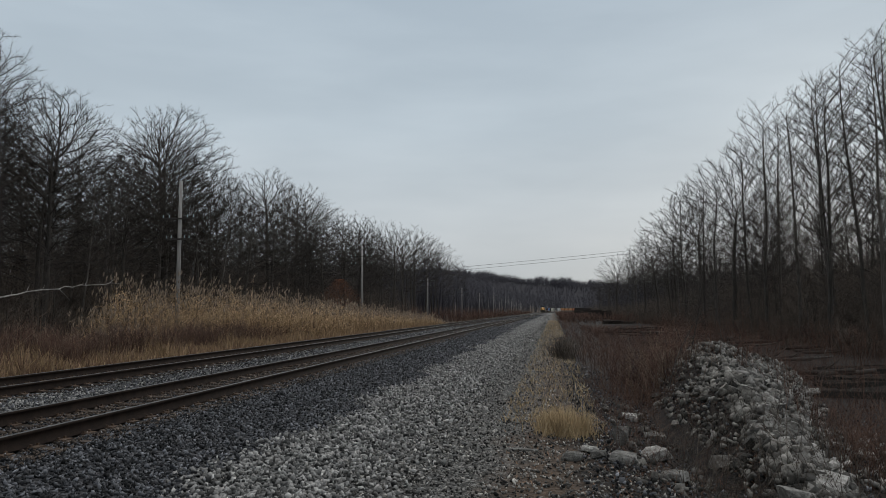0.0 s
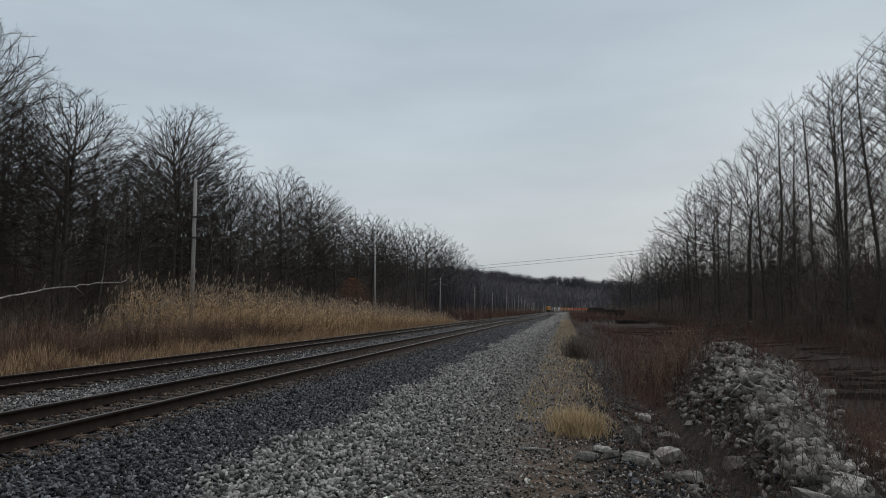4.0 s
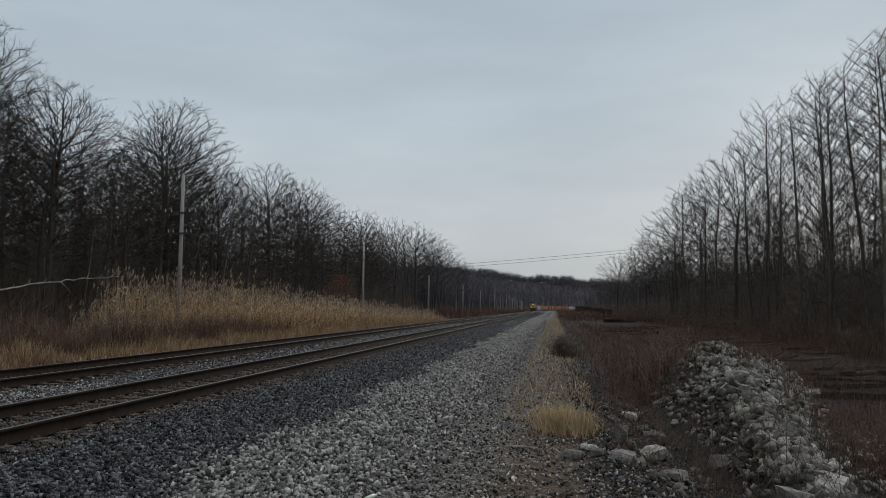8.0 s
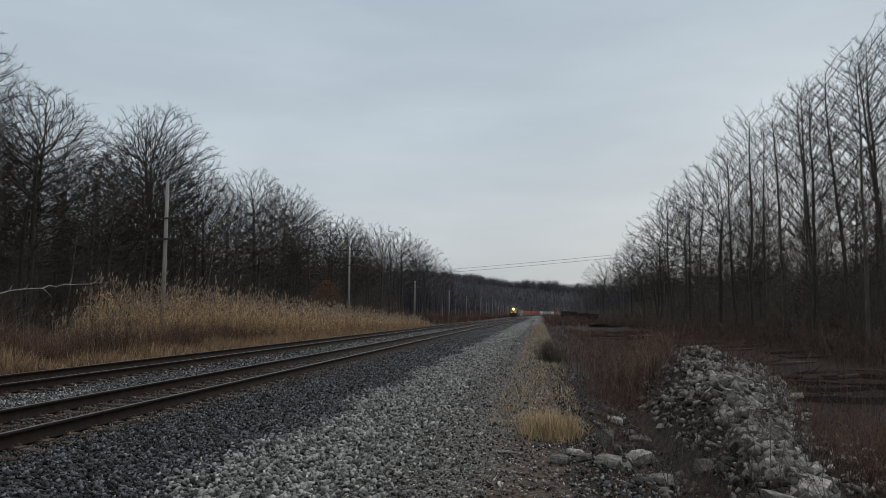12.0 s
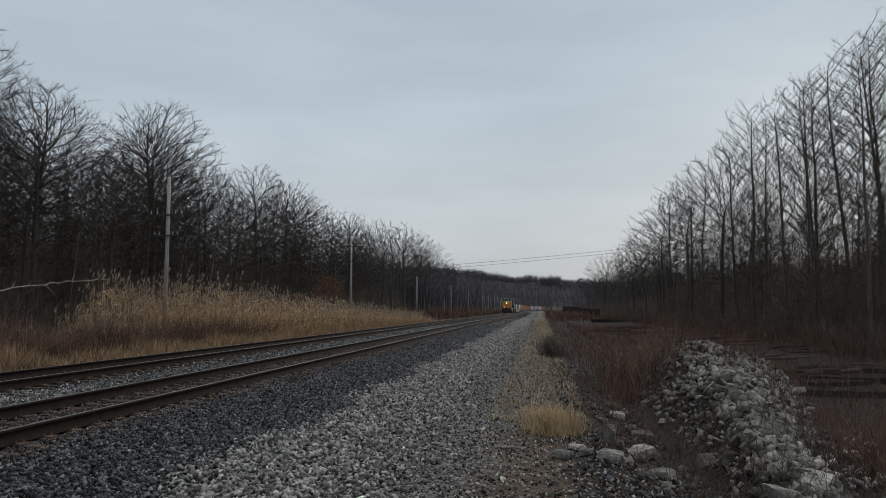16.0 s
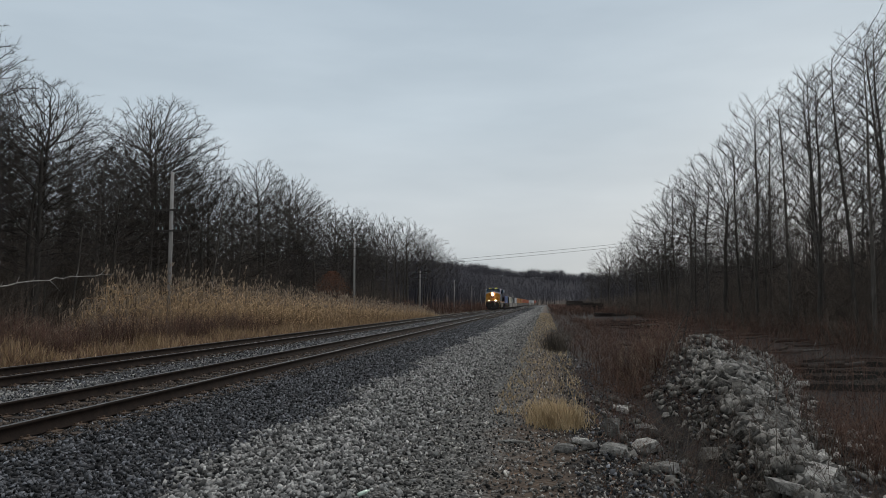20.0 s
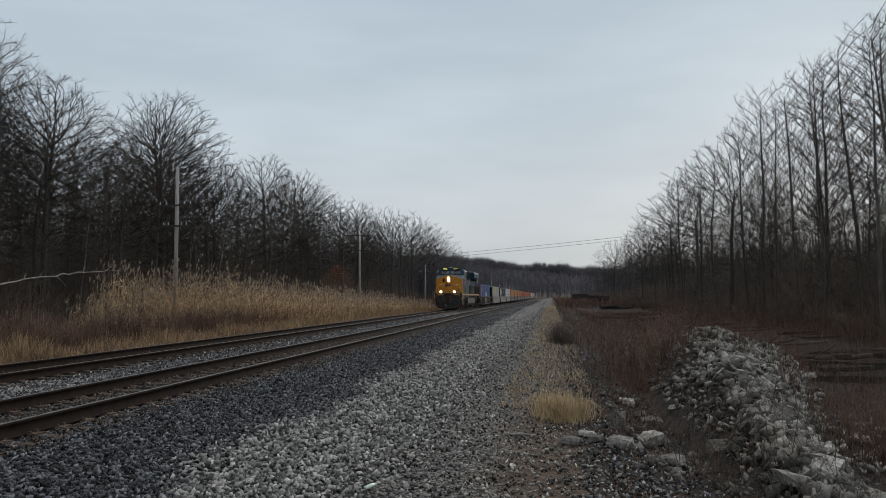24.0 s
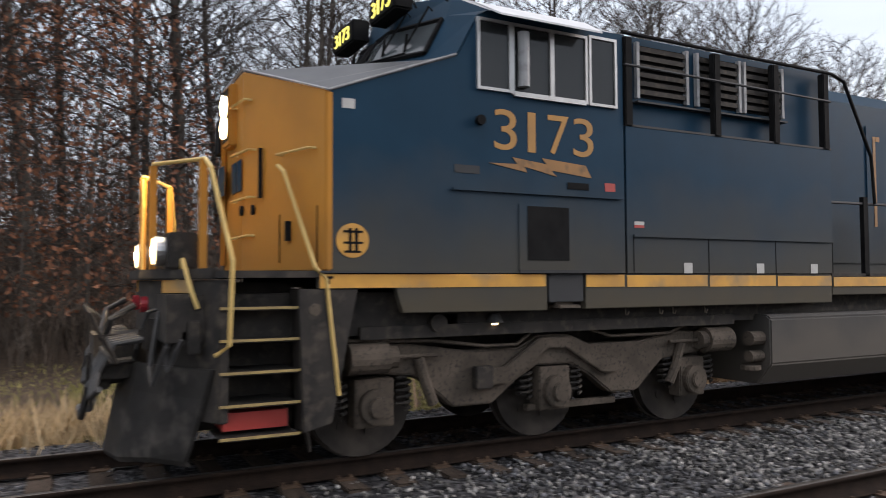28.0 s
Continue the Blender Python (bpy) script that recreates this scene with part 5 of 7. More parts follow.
ob = part("fallen_tree", fallen_trunk(), M["log_white"], smooth=True)
tagged(ob, "bleached bare trunk leaning through the thicket", "fallen tree")
ob = part("bent_sapling", Geo().tube([(2.2, 15.2, -0.1), (2.45, 15.8, 0.4), (2.62, 16, 0.69), (2.85, 16, 1.12), (3.02, 16, 1.39), (3.2, 16, 1.55), (3.3, 16, 1.74)], 0.010, 6, 0.005).tube([(2.62, 16, 0.69), (2.5, 16.1, 1.1), (2.55, 16.1, 1.4)], 0.007, 5, 0.003).tube([(2.85, 16, 1.12), (3.1, 16.1, 1.2), (3.25, 16.1, 1.35)], 0.006, 5, 0.003).tube([(3.2, 16, 1.55), (3.17, 16, 1.9)], 0.006, 5, 0.003), M["bark_pale"], smooth=True)
tagged(ob, "bent pale sapling growing out of the rubble", "sapling")
ob = part("broken_stick", Geo().tube([(-0.62, 9.6, -0.33), (-0.42, 9.57, -0.31), (-0.22, 9.58, -0.33)], 0.022, 6, 0.016), M["log_white"], smooth=True)
tagged(ob, "short broken stick lying on the gravel", "stick")
ob = part("marker_flag", Geo().box(-0.006, 0.006, -0.006, 0.006, -0.45, 0.02).box(-0.008, 0.008, 0.0, 0.13, -0.1, 0.03), M["flag"])
ob.matrix_basis = pose(-15.9, 10.3, -0.2) @ Matrix.Scale(0.7, 4)
tagged(ob, "small orange marker flag beside the track", "flag")


def build_stack(x, y, rows, cols, rz, length=2.6):
    r = random.Random(int(x * 10 + y))
    st = new("tie_stack")
    st.matrix_basis = pose(x, y, float(ground_z(x, y)) + 0.02, 0, 0, rz)
    me = mesh_of("old_tie", Geo().box(-length / 2, length / 2, -0.115, 0.115, 0, 0.18), M["old_tie"], 0.01)
    for k in range(rows):
        for i in range(cols):
            if k >= rows - 2 and r.random() < 0.4:
                continue
            o = new("old_tie", me)
            o.parent = st
            o.matrix_basis = pose(r.uniform(-0.28, 0.28), (i - cols / 2) * 0.25, k * 0.185, 0, 0, r.uniform(-2, 2))
    tagged(st, "stack of old dark railway ties beyond the ditch", "tie stack", group="stacks of old ties")


for row in ((8.6, 262, 17, 9, 2), (11.3, 260, 16, 8, -4), (11.0, 200, 13, 8, 5), (13.7, 202, 12, 8, -8), (9.6, 128, 3, 8, 8), (12.4, 132, 2, 8, -12), (8.6, 85, 2, 8, 12), (11.2, 87, 2, 8, -9), (9.0, 70, 2, 9, 95), (12.5, 74, 2, 10, 84), (10.2, 60, 1, 8, 95), (12.8, 56, 2, 6, 60), (9.2, 48, 1, 6, 80)):
    build_stack(*row)
b = Geo().cyl("y", (0, 0, 0), 0.028, -0.09, 0.06, 12).cyl("y", (0, 0, 0), 0.028, 0.06, 0.085, 12, 0.012).cyl("y", (0, 0, 0), 0.013, 0.085, 0.105, 10)
ob = part("bottle", b, M["bottle"], smooth=True)
ob.matrix_basis = pose(-1.65, 6.69, -0.28, 8, 0, -38) @ Matrix.Scale(0.65, 4)
tagged(ob, "crushed pale green plastic bottle lying on the gravel", "bottle")


def build_driftwood():
    """Dark timbers and branches that lie about on the wet ground."""
    r = random.Random(12)
    for k in range(46):
        x, y = r.uniform(5.5, 14.5), 27 + 62 * r.random() ** 1.2
        length, rad, a = r.uniform(1.2, 4.2), r.uniform(0.05, 0.13), r.uniform(-0.5, 0.5)
        z = float(ground_z(x, y)) + rad * 0.7
        pts = [(-length / 2, 0, 0), (-length / 6, r.uniform(-0.08, 0.08), 0.03), (length / 5, r.uniform(-0.1, 0.1), 0.05), (length / 2, r.uniform(-0.15, 0.15), r.uniform(0, 0.2))]
        g = Geo().tube(pts, rad, 7, rad * r.uniform(0.4, 0.9))
        if k % 3 == 0:
            g.tube([pts[2], (length / 3, 0.2, 0.3), (length / 2.4, 0.3, 0.55)], rad * 0.4, 5, rad * 0.15)
        ob = part("fallen_timber", g, M["old_tie"] if k % 4 else M["bark_pale"], smooth=True)
        ob.matrix_basis = pose(x, y, z, 0, 0, math.degrees(a))
        tagged(ob, "dark fallen timber lying on the wet ground", "log", group="timbers lying beyond the ditch")


build_driftwood()


# ---- the freight train ----
def dusty(name, paint, dust, z0, z1, rough=0.45, amount=0.85, spec=0.5):
    """Paint that road dust covers more and more below z1."""
    m = mat(name, paint, tuple(c * 1.25 for c in paint), 1.6, rough, spec=spec, gloss_var=0.08)
    n, l = m.node_tree.nodes, m.node_tree.links
    b = n["Principled BSDF"]
    old = b.inputs["Base Color"].links[0].from_socket
    tc = n.new("ShaderNodeTexCoord")
    sep = n.new("ShaderNodeSeparateXYZ")
    l.new(tc.outputs["Object"], sep.inputs[0])
    nz = n.new("ShaderNodeTexNoise")
    nz.inputs["Scale"].default_value, nz.inputs["Detail"].default_value = 1.3, 6
    l.new(tc.outputs["Object"], nz.inputs[0])
    ad = n.new("ShaderNodeMath")
    ad.operation = "MULTIPLY_ADD"
    l.new(nz.outputs[0], ad.inputs[0])
    ad.inputs[1].default_value = 0.9
    l.new(sep.outputs[2], ad.inputs[2])
    mr = n.new("ShaderNodeMapRange")
    mr.inputs["From Min"].default_value, mr.inputs["From Max"].default_value = z1 + 0.45, z0 + 0.45
    mr.inputs["To Max"].default_value = amount
    l.new(ad.outputs[0], mr.inputs[0])
    mx = n.new("ShaderNodeMixRGB")
    l.new(mr.outputs[0], mx.inputs[0])
    l.new(old, mx.inputs[1])
    mx.inputs[2].default_value = (*dust, 1)
    l.new(mx.outputs[0], b.inputs["Base Color"])
    return m


M["blue"] = dusty("dark_blue_paint", (0.010, 0.034, 0.060), (0.085, 0.072, 0.051), 1.45, 2.95, 0.55, 0.95, 0.09)
M["yellow"] = dusty("golden_yellow_paint", (0.40, 0.175, 0.026), (0.18, 0.10, 0.038), 1.4, 2.5, 0.5, 0.5, 0.2)
M["stripe"] = mat("yellow_stripe", (0.68, 0.34, 0.05), (0.50, 0.25, 0.05), 3.0, 0.5, c3=(0.28, 0.19, 0.09), fine=2.0)
M["faded"] = mat("faded_orange_paint", (0.36, 0.19, 0.075), (0.27, 0.15, 0.07), 2.2, 0.6, c3=(0.17, 0.11, 0.065), fine=7, spec=0.2)
M["digits"] = mat("faded_orange_digits", (0.47, 0.25, 0.08), (0.38, 0.21, 0.08), 3, 0.6, spec=0.2)
M["tread_edge"] = mat("scuffed_tread_edge", (0.40, 0.28, 0.10), (0.22, 0.16, 0.08), 6, 0.7)
M["rail_yellow"] = mat("yellow_handrail", (0.60, 0.42, 0.14), (0.5, 0.33, 0.1), 6, 0.5)
M["underframe"] = mat("sooty_underframe", (0.016, 0.0145, 0.0135), (0.04, 0.034, 0.029), 4, 0.75, c3=(0.065, 0.053, 0.042), fine=9, spec=0.3)
M["truck"] = mat("dusty_bogie_steel", (0.058, 0.046, 0.035), (0.115, 0.091, 0.07), 3, 0.85, c3=(0.036, 0.03, 0.025), fine=26, spec=0.3)
M["wheel"] = mat("wheel_steel", (0.035, 0.03, 0.027), (0.08, 0.068, 0.058), 5, 0.65, 0.4, spec=0.3)
M["tank"] = dusty("fuel_tank_paint", (0.035, 0.036, 0.038), (0.10, 0.086, 0.07), 0.85, 1.5, 0.65, 0.8, 0.25)
M["plow"] = mat("worn_black_plow", (0.015, 0.0145, 0.014), (0.036, 0.033, 0.03), 2.5, 0.6, c3=(0.07, 0.062, 0.055), fine=4, spec=0.25)
M["black"] = mat("matt_black", (0.006, 0.006, 0.0065), (0.012, 0.012, 0.012), 5, 0.8, spec=0.1)
M["rubber"] = mat("hose_rubber", (0.02, 0.02, 0.02), (0.045, 0.042, 0.04), 8, 0.6)
M["nose_black"] = mat("antiglare_paint", (0.035, 0.042, 0.05), (0.06, 0.066, 0.073), 3, 0.55)
# pale grey trim; on the cab roof it stands in for reflected sky
M["roof_grey"] = mat("sky_pale_roof_and_trim", (0.27, 0.275, 0.28), (0.36, 0.365, 0.37), 2, 0.6, c3=(0.18, 0.18, 0.18), fine=6)
M["awning"] = mat("pale_awning_metal", (0.5, 0.52, 0.53), (0.6, 0.61, 0.62), 3, 0.5)
M["window_frame"] = mat("bright_window_frame", (0.42, 0.42, 0.41), (0.52, 0.52, 0.51), 6, 0.4, 0.5)
M["white"] = mat("white_label", (0.5, 0.49, 0.46), (0.4, 0.39, 0.37), 6, 0.6)
M["red"] = mat("red_paint", (0.42, 0.045, 0.035), (0.34, 0.04, 0.03), 4, 0.5)
M["red_lamp"] = mat("red_marker_lens", (0.35, 0.03, 0.04), (0.3, 0.03, 0.04), 4, 0.25)
M["lamp"] = mat("headlight_lens", (1, 0.9, 0.7), (1, 0.9, 0.7), 4, 0.3, emit=(1.0, 0.74, 0.40), strength=9.0)
M["arc"] = mat("headlight_bulb", (1, 0.95, 0.8), (1, 0.95, 0.8), 4, 0.3, emit=(1.0, 0.78, 0.46), strength=3500.0)
M["filament"] = mat("lamp_bulb", (1, 0.95, 0.8), (1, 0.95, 0.8), 4, 0.3, emit=(1.0, 0.74, 0.40), strength=600.0)
M["lamp_far"] = mat("ditch_light_lens", (1, 0.9, 0.7), (1, 0.9, 0.7), 4, 0.3, emit=(1.0, 0.70, 0.34), strength=3.0)
M["bulb"] = mat("small_step_light", (1, 0.9, 0.7), (1, 0.9, 0.7), 4, 0.3, emit=(1.0, 0.78, 0.45), strength=3.0)
M["lit_digits"] = mat("lit_number_digits", (0.9, 0.85, 0.2), (0.9, 0.85, 0.2), 4, 0.4, emit=(0.95, 0.88, 0.16), strength=0.9)
M["chrome"] = mat("lamp_housing", (0.5, 0.5, 0.5), (0.6, 0.6, 0.6), 4, 0.3, 0.8)


def glass_mat():
    m = bpy.data.materials.new("cab_glass")
    m.use_nodes = True
    b = m.node_tree.nodes["Principled BSDF"]
    b.inputs["Base Color"].default_value = (0.022, 0.024, 0.025, 1)
    b.inputs["Roughness"].default_value = 0.08
    b.inputs["IOR"].default_value = 1.4
    return m


M["glass"] = glass_mat()
# base grey lifted above the side glass to carry some sky reflection
M["windshield"] = mat("sky_grey_windshield", (0.055, 0.065, 0.07), (0.075, 0.085, 0.09), 0.8, 0.12, spec=0.6)


def lettering(text, height, width, material, parent, matrix, name="number", label=""):
    cu = bpy.data.curves.new(name, "FONT")
    cu.body, cu.size, cu.extrude, cu.align_x = text, 1.0, 0.004, "LEFT"
    tmp = bpy.data.objects.new("tmp", cu)
    scene.collection.objects.link(tmp)
    bpy.context.view_layer.update()
    me = bpy.data.meshes.new_from_object(tmp.evaluated_get(bpy.context.evaluated_depsgraph_get()))
    bpy.data.objects.remove(tmp)
    co = np.array([v.co[:] for v in me.vertices])
    lo, hi = co.min(0), co.max(0)
    for v in me.vertices:
        v.co = ((v.co.x - lo[0]) / (hi[0] - lo[0]) * width, (v.co.y - lo[1]) / (hi[1] - lo[1]) * height, v.co.z)
    me.transform(matrix)
    me.name = name
    me.materials.clear()
    me.materials.append(material)
    ob = new(name, me)
    ob.parent = parent
    if label:
        ob["label"] = label
    return ob


SIDE = Matrix(((0, 0, 1, 0), (1, 0, 0, 0), (0, 1, 0, 0), (0, 0, 0, 1)))    # reads along +y, faces +x
FRONT = Matrix(((1, 0, 0, 0), (0, 0, -1, 0), (0, 1, 0, 0), (0, 0, 0, 1)))  # reads along +x, faces -y
LOCO_LEN = 22.3
WHEELS = (2.89, 4.98, 7.0, 15.6, 17.65, 19.7)


def wheelset(parent, y, r):
    w = new("wheelset")
    w.parent = parent
    w.location = (0, y, r)
    part("axle", Geo().cyl("x", (0, 0, 0), 0.09, -0.75, 0.75, 12), M["wheel"], w)
    for s in (-1, 1):
        g = Geo()
        g.cyl("x", (0, 0, 0), r, s * 0.69, s * 0.82, 32)
        g.cyl("x", (0, 0, 0), r + 0.025, s * 0.69, s * 0.715, 32)
        g.cyl("x", (0, 0, 0), 0.16, s * 0.82, s * 0.87, 16)
        for k in range(6):
            a = k * math.pi / 3
            g.cyl("x", (0, 0.3 * math.cos(a), 0.3 * math.sin(a)), 0.05, s * 0.82, s * 0.832, 8)
        part("wheel", g, M["wheel"], w)
    return w


def loco_truck(loco, yc, y0, y1):
    """One three-axle bogie: side frames with their dropped beams, boxes, springs, cylinders and links."""
    for s in (-1, 1):
        X0, X1 = s * 0.98, s * 1.16
        ax = [y for y in WHEELS if y0 - 1.5 < y < y1 + 1.5]
        top = [(ax[0] - 0.62, 1.08), (ax[0] + 0.3, 1.12), (ax[0] + 1.0, 1.02), (ax[1] - 0.45, 1.02), (ax[1] - 0.2, 1.14), (ax[1] + 0.2, 1.14), (ax[1] + 0.5, 1.02), (ax[2] - 0.8, 1.02), (ax[2] - 0.25, 1.12), (ax[2] + 0.62, 1.08)]
        low = [(ax[2] + 0.6, 0.92), (ax[2] + 0.15, 0.86), (ax[2] - 0.45, 0.80), (ax[2] - 0.85, 0.46), (ax[1] + 0.78, 0.46), (ax[1] + 0.48, 0.68), (ax[1] + 0.22, 0.82), (ax[1] - 0.22, 0.82), (ax[1] - 0.48, 0.68), (ax[1] - 0.78, 0.46), (ax[0] + 0.85, 0.46), (ax[0] + 0.45, 0.80), (ax[0] - 0.15, 0.86), (ax[0] - 0.6, 0.92)]
        frame_ob = part("bogie_frame", Geo().prism(top + low, "x", X0, X1), M["truck"], loco, "dust-covered cast bogie frame", 0.02)
        # raised arch beam over the middle axle
        beam = [(ax[1] - 0.98, 0.66), (ax[1] - 0.62, 0.66), (ax[1] - 0.12, 1.0), (ax[1] + 0.12, 1.0), (ax[1] + 0.62, 0.70), (ax[1] + 0.86, 0.70), (ax[1] + 0.86, 0.86), (ax[1] + 0.66, 0.86), (ax[1] + 0.22, 1.12), (ax[1] - 0.22, 1.12), (ax[1] - 0.66, 0.84), (ax[1] - 0.98, 0.84)]
        part("arch_beam", Geo().prism(beam, "x", X1 + s * 0.002, X1 + s * 0.07), M["truck"], frame_ob, "", 0.012)
        part("end_pad", Geo().box(min(X1, X1 + s * 0.1), max(X1, X1 + s * 0.1), ax[1] - 1.02, ax[1] - 0.82, 0.63, 0.86), M["underframe"], frame_ob, "", 0.012)
        for y in ax:
            g = Geo().box(min(X0, X1 + s * 0.02), max(X0, X1 + s * 0.02), y - 0.2, y + 0.2, 0.34, 0.80)
            g.cyl("x", (0, y, 0.54), 0.17, s * 1.1, s * 1.26, 18)
            g.cyl("x", (0, y, 0.54), 0.10, s * 1.26, s * 1.30, 14)
            part("axle_box", g, M["truck"], loco, "", 0.012)
            for d in (-0.33, 0.33):
                g = Geo().tube([(s * 1.07 + 0.08 * math.cos(a * 1.05), y + d + 0.08 * math.sin(a * 1.05), 0.48 + a * 0.0105) for a in range(31)], 0.019, 5)
                part("coil_spring", g, M["underframe"], loco)
        for y, d in ((ax[0] - 0.1, 1), (ax[2] + 0.35, -1)):
            g = Geo().cyl("y", (s * 1.22, y, 1.0), 0.15, -0.2, 0.2, 18)
            g.cyl("y", (s * 1.22, y, 1.0), 0.11, d * 0.2, d * 0.3, 14)
            g.tube([(s * 1.22, y + d * 0.3, 1.0), (s * 1.22, y + d * 0.75, 1.0)], 0.022, 8)
            part("brake_cylinder", g, M["truck"], loco)
            g = Geo().tube([(s * 1.2, y + d * 0.55, 0.98), (s * 1.2, y + d * 0.62, 0.75), (s * 1.18, y + d * 0.72, 0.52)], 0.055, 8)
            part("brake_lever", g, M["truck"], loco)
        part("sand_pipe", Geo().tube([(s * 1.2, ax[0] - 0.75, 1.15), (s * 1.18, ax[0] - 0.72, 0.7), (s * 1.0, ax[0] - 0.58, 0.15)], 0.025, 7), M["underframe"], loco)
        part("air_pipe", Geo().tube([(s * 1.2, ax[0] - 0.3, 1.17), (s * 1.2, ax[0] + 0.6, 1.14), (s * 1.2, ax[0] + 1.2, 1.06), (s * 1.2, ax[1] - 0.5, 1.06), (s * 1.2, ax[1] - 0.3, 1.19), (s * 1.2, ax[1] + 0.45, 1.19), (s * 1.2, ax[1] + 0.75, 1.1), (s * 1.2, ax[2] - 0.4, 1.1), (s * 1.2, ax[2] - 0.1, 1.19), (s * 1.2, ax[2] + 0.45, 1.19)], 0.018, 6), M["truck"], loco)
        part("brake_rigging", Geo().box(min(s * 1.0, s * 1.1), max(s * 1.0, s * 1.1), ax[1] - 0.3, ax[1] + 0.9, 0.33, 0.40), M["truck"], loco, "", 0.008)
    part("bolster", Geo().box(-0.9, 0.9, yc - 0.9, yc + 0.9, 0.55, 1.0), M["underframe"], loco)


def build_loco():
    loco = new("locomotive")
    tagged(loco, "blue and yellow diesel freight locomotive with dusty lower sides", "locomotive")
    # -- underframe, tank, pilot --
    part("underframe", Geo().box(-1.25, 1.25, 1.0, 21.6, 1.22, 1.62).box(-0.35, 0.35, 0.5, 22.0, 0.85, 1.25), M["underframe"], loco)
    part("deck", Geo().prism([(-1.5, 1.42), (-0.5, 0.95), (0.5, 0.95), (1.5, 1.42), (1.5, 2.4), (-1.5, 2.4)], "z", 1.76, 1.82), M["underframe"], loco)
    part("deck", Geo().box(-1.5, 1.5, 9.2, 21.75, 1.765, 1.8), M["underframe"], loco)
    tank = [(-1.3, 0.42), (1.3, 0.42), (1.5, 0.68), (1.5, 1.24), (1.44, 1.29), (-1.44, 1.29), (-1.5, 1.24), (-1.5, 0.68)]
    t = part("fuel_tank", Geo().prism(tank, "y", 8.0, 11.0).prism(tank, "y", 11.04, 15.5), M["tank"], loco, "dusty grey fuel tank", 0.02)
    part("fuel_cap", Geo().cyl("y", (1.36, 7.9, 1.0), 0.09, -0.14, 0.08, 12).cyl("y", (1.36, 7.9, 0.78), 0.07, -0.14, 0.08, 12).cyl("z", (1.36, 7.8, 0.62), 0.12, 0, 0.05, 12), M["truck"], t)
    # front pilot: plate, plow, coupler, hoses
    part("pilot_plate", Geo().prism([(-1.45, 1.4), (-0.5, 0.95), (0.5, 0.95), (1.45, 1.4), (1.45, 1.48), (0.5, 1.04), (-0.5, 1.04), (-1.45, 1.48)], "z", 0.55, 1.74), M["underframe"], loco, "", 0.01)
    cols = [(-1.42, 1.33), (-1.0, 1.08), (-0.5, 0.86), (0, 0.76), (0.5, 0.86), (1.0, 1.08), (1.42, 1.33)]
    prof = [(-0.12, 0.10), (-0.15, 0.15), (-0.13, 0.3), (-0.09, 0.5), (-0.04, 0.75), (0.0, 1.0)]
    V = [[(cx * (0.76 + 0.24 * (pz - 0.1) / 0.9), cy + py, pz + 0.05 * (abs(cx) > 0.9) * (pz < 0.2)) for py, pz in prof] for cx, cy in cols]
    n = len(prof)
    flat = [p for col in V for p in col]
    plow = Geo()
    fs = [(i * n + j, (i + 1) * n + j, (i + 1) * n + j + 1, i * n + j + 1) for i in range(6) for j in range(n - 1)]
    k = len(flat)
    rim = [i * n for i in range(7)] + [6 * n + j for j in range(1, n)] + [i * n + n - 1 for i in range(5, -1, -1)] + [j for j in range(n - 2, 0, -1)]
    plow.add(flat + [(x, y + 0.035, z) for x, y, z in flat], fs + [tuple(q + k for q in f[::-1]) for f in fs] + [(rim[i], rim[(i + 1) % len(rim)], rim[(i + 1) % len(rim)] + k, rim[i] + k) for i in range(len(rim))])
    part("snow_plow", plow, M["plow"], loco, "scuffed black steel plow")
    g = Geo().box(-0.16, 0.16, 0.6, 0.95, 0.78, 1.02)
    g.box(-0.2, -0.02, 0.46, 0.66, 0.72, 1.06).box(0.06, 0.22, 0.5, 0.66, 0.74, 1.04)
    part("coupler", g, M["underframe"], loco, "knuckle coupler", 0.02)
    for k, (x, sag) in enumerate(((-0.95, 0.55), (-0.72, 0.42), (-0.45, 0.5), (0.42, 0.46), (0.66, 0.5), (0.92, 0.6), (1.12, 0.42))):
        part("air_hose", Geo().tube([(x, 0.84, 1.25), (x + 0.02, 0.62, 1.22), (x + 0.05, 0.5, 1.0), (x + 0.16 * (-1) ** k, 0.46, 1.25 - sag), (x + 0.3 * (-1) ** k, 0.5, 1.32 - sag)], 0.026, 7), M["rubber"], loco)
    part("main_hose", Geo().tube([(0.38, 0.85, 1.02), (0.4, 0.58, 1.0), (0.36, 0.46, 0.8), (0.2, 0.43, 0.56), (-0.02, 0.42, 0.47), (-0.16, 0.42, 0.52)], 0.032, 8), M["rubber"], loco)
    part("jumper_cable", Geo().tube([(-0.6, 0.84, 1.55), (-0.58, 0.66, 1.45), (-0.3, 0.56, 1.08), (0.1, 0.56, 1.05), (0.42, 0.64, 1.4), (0.45, 0.84, 1.52)], 0.03, 8), M["rubber"], loco)
    for x, dx, sag in ((1.08, 0.22, 0.5), (0.86, 0.3, 0.62), (0.7, -0.28, 0.45), (-1.05, -0.2, 0.5)):
        y0 = 0.942 + (abs(x) - 0.5) * 0.4737
        part("control_hose", Geo().tube([(x, y0, 1.5), (x + 0.02, y0 - 0.12, 1.46), (x + dx * 0.4, y0 - 0.2, 1.5 - sag * 0.8), (x + dx, y0 - 0.2, 1.5 - sag), (x + dx * 1.3, y0 - 0.1, 1.5 - sag * 0.5)], 0.022, 7), M["rubber"], loco)
    for x in (0.62, 1.2):
        y0 = 0.93 + (abs(x) - 0.5) * 0.4737
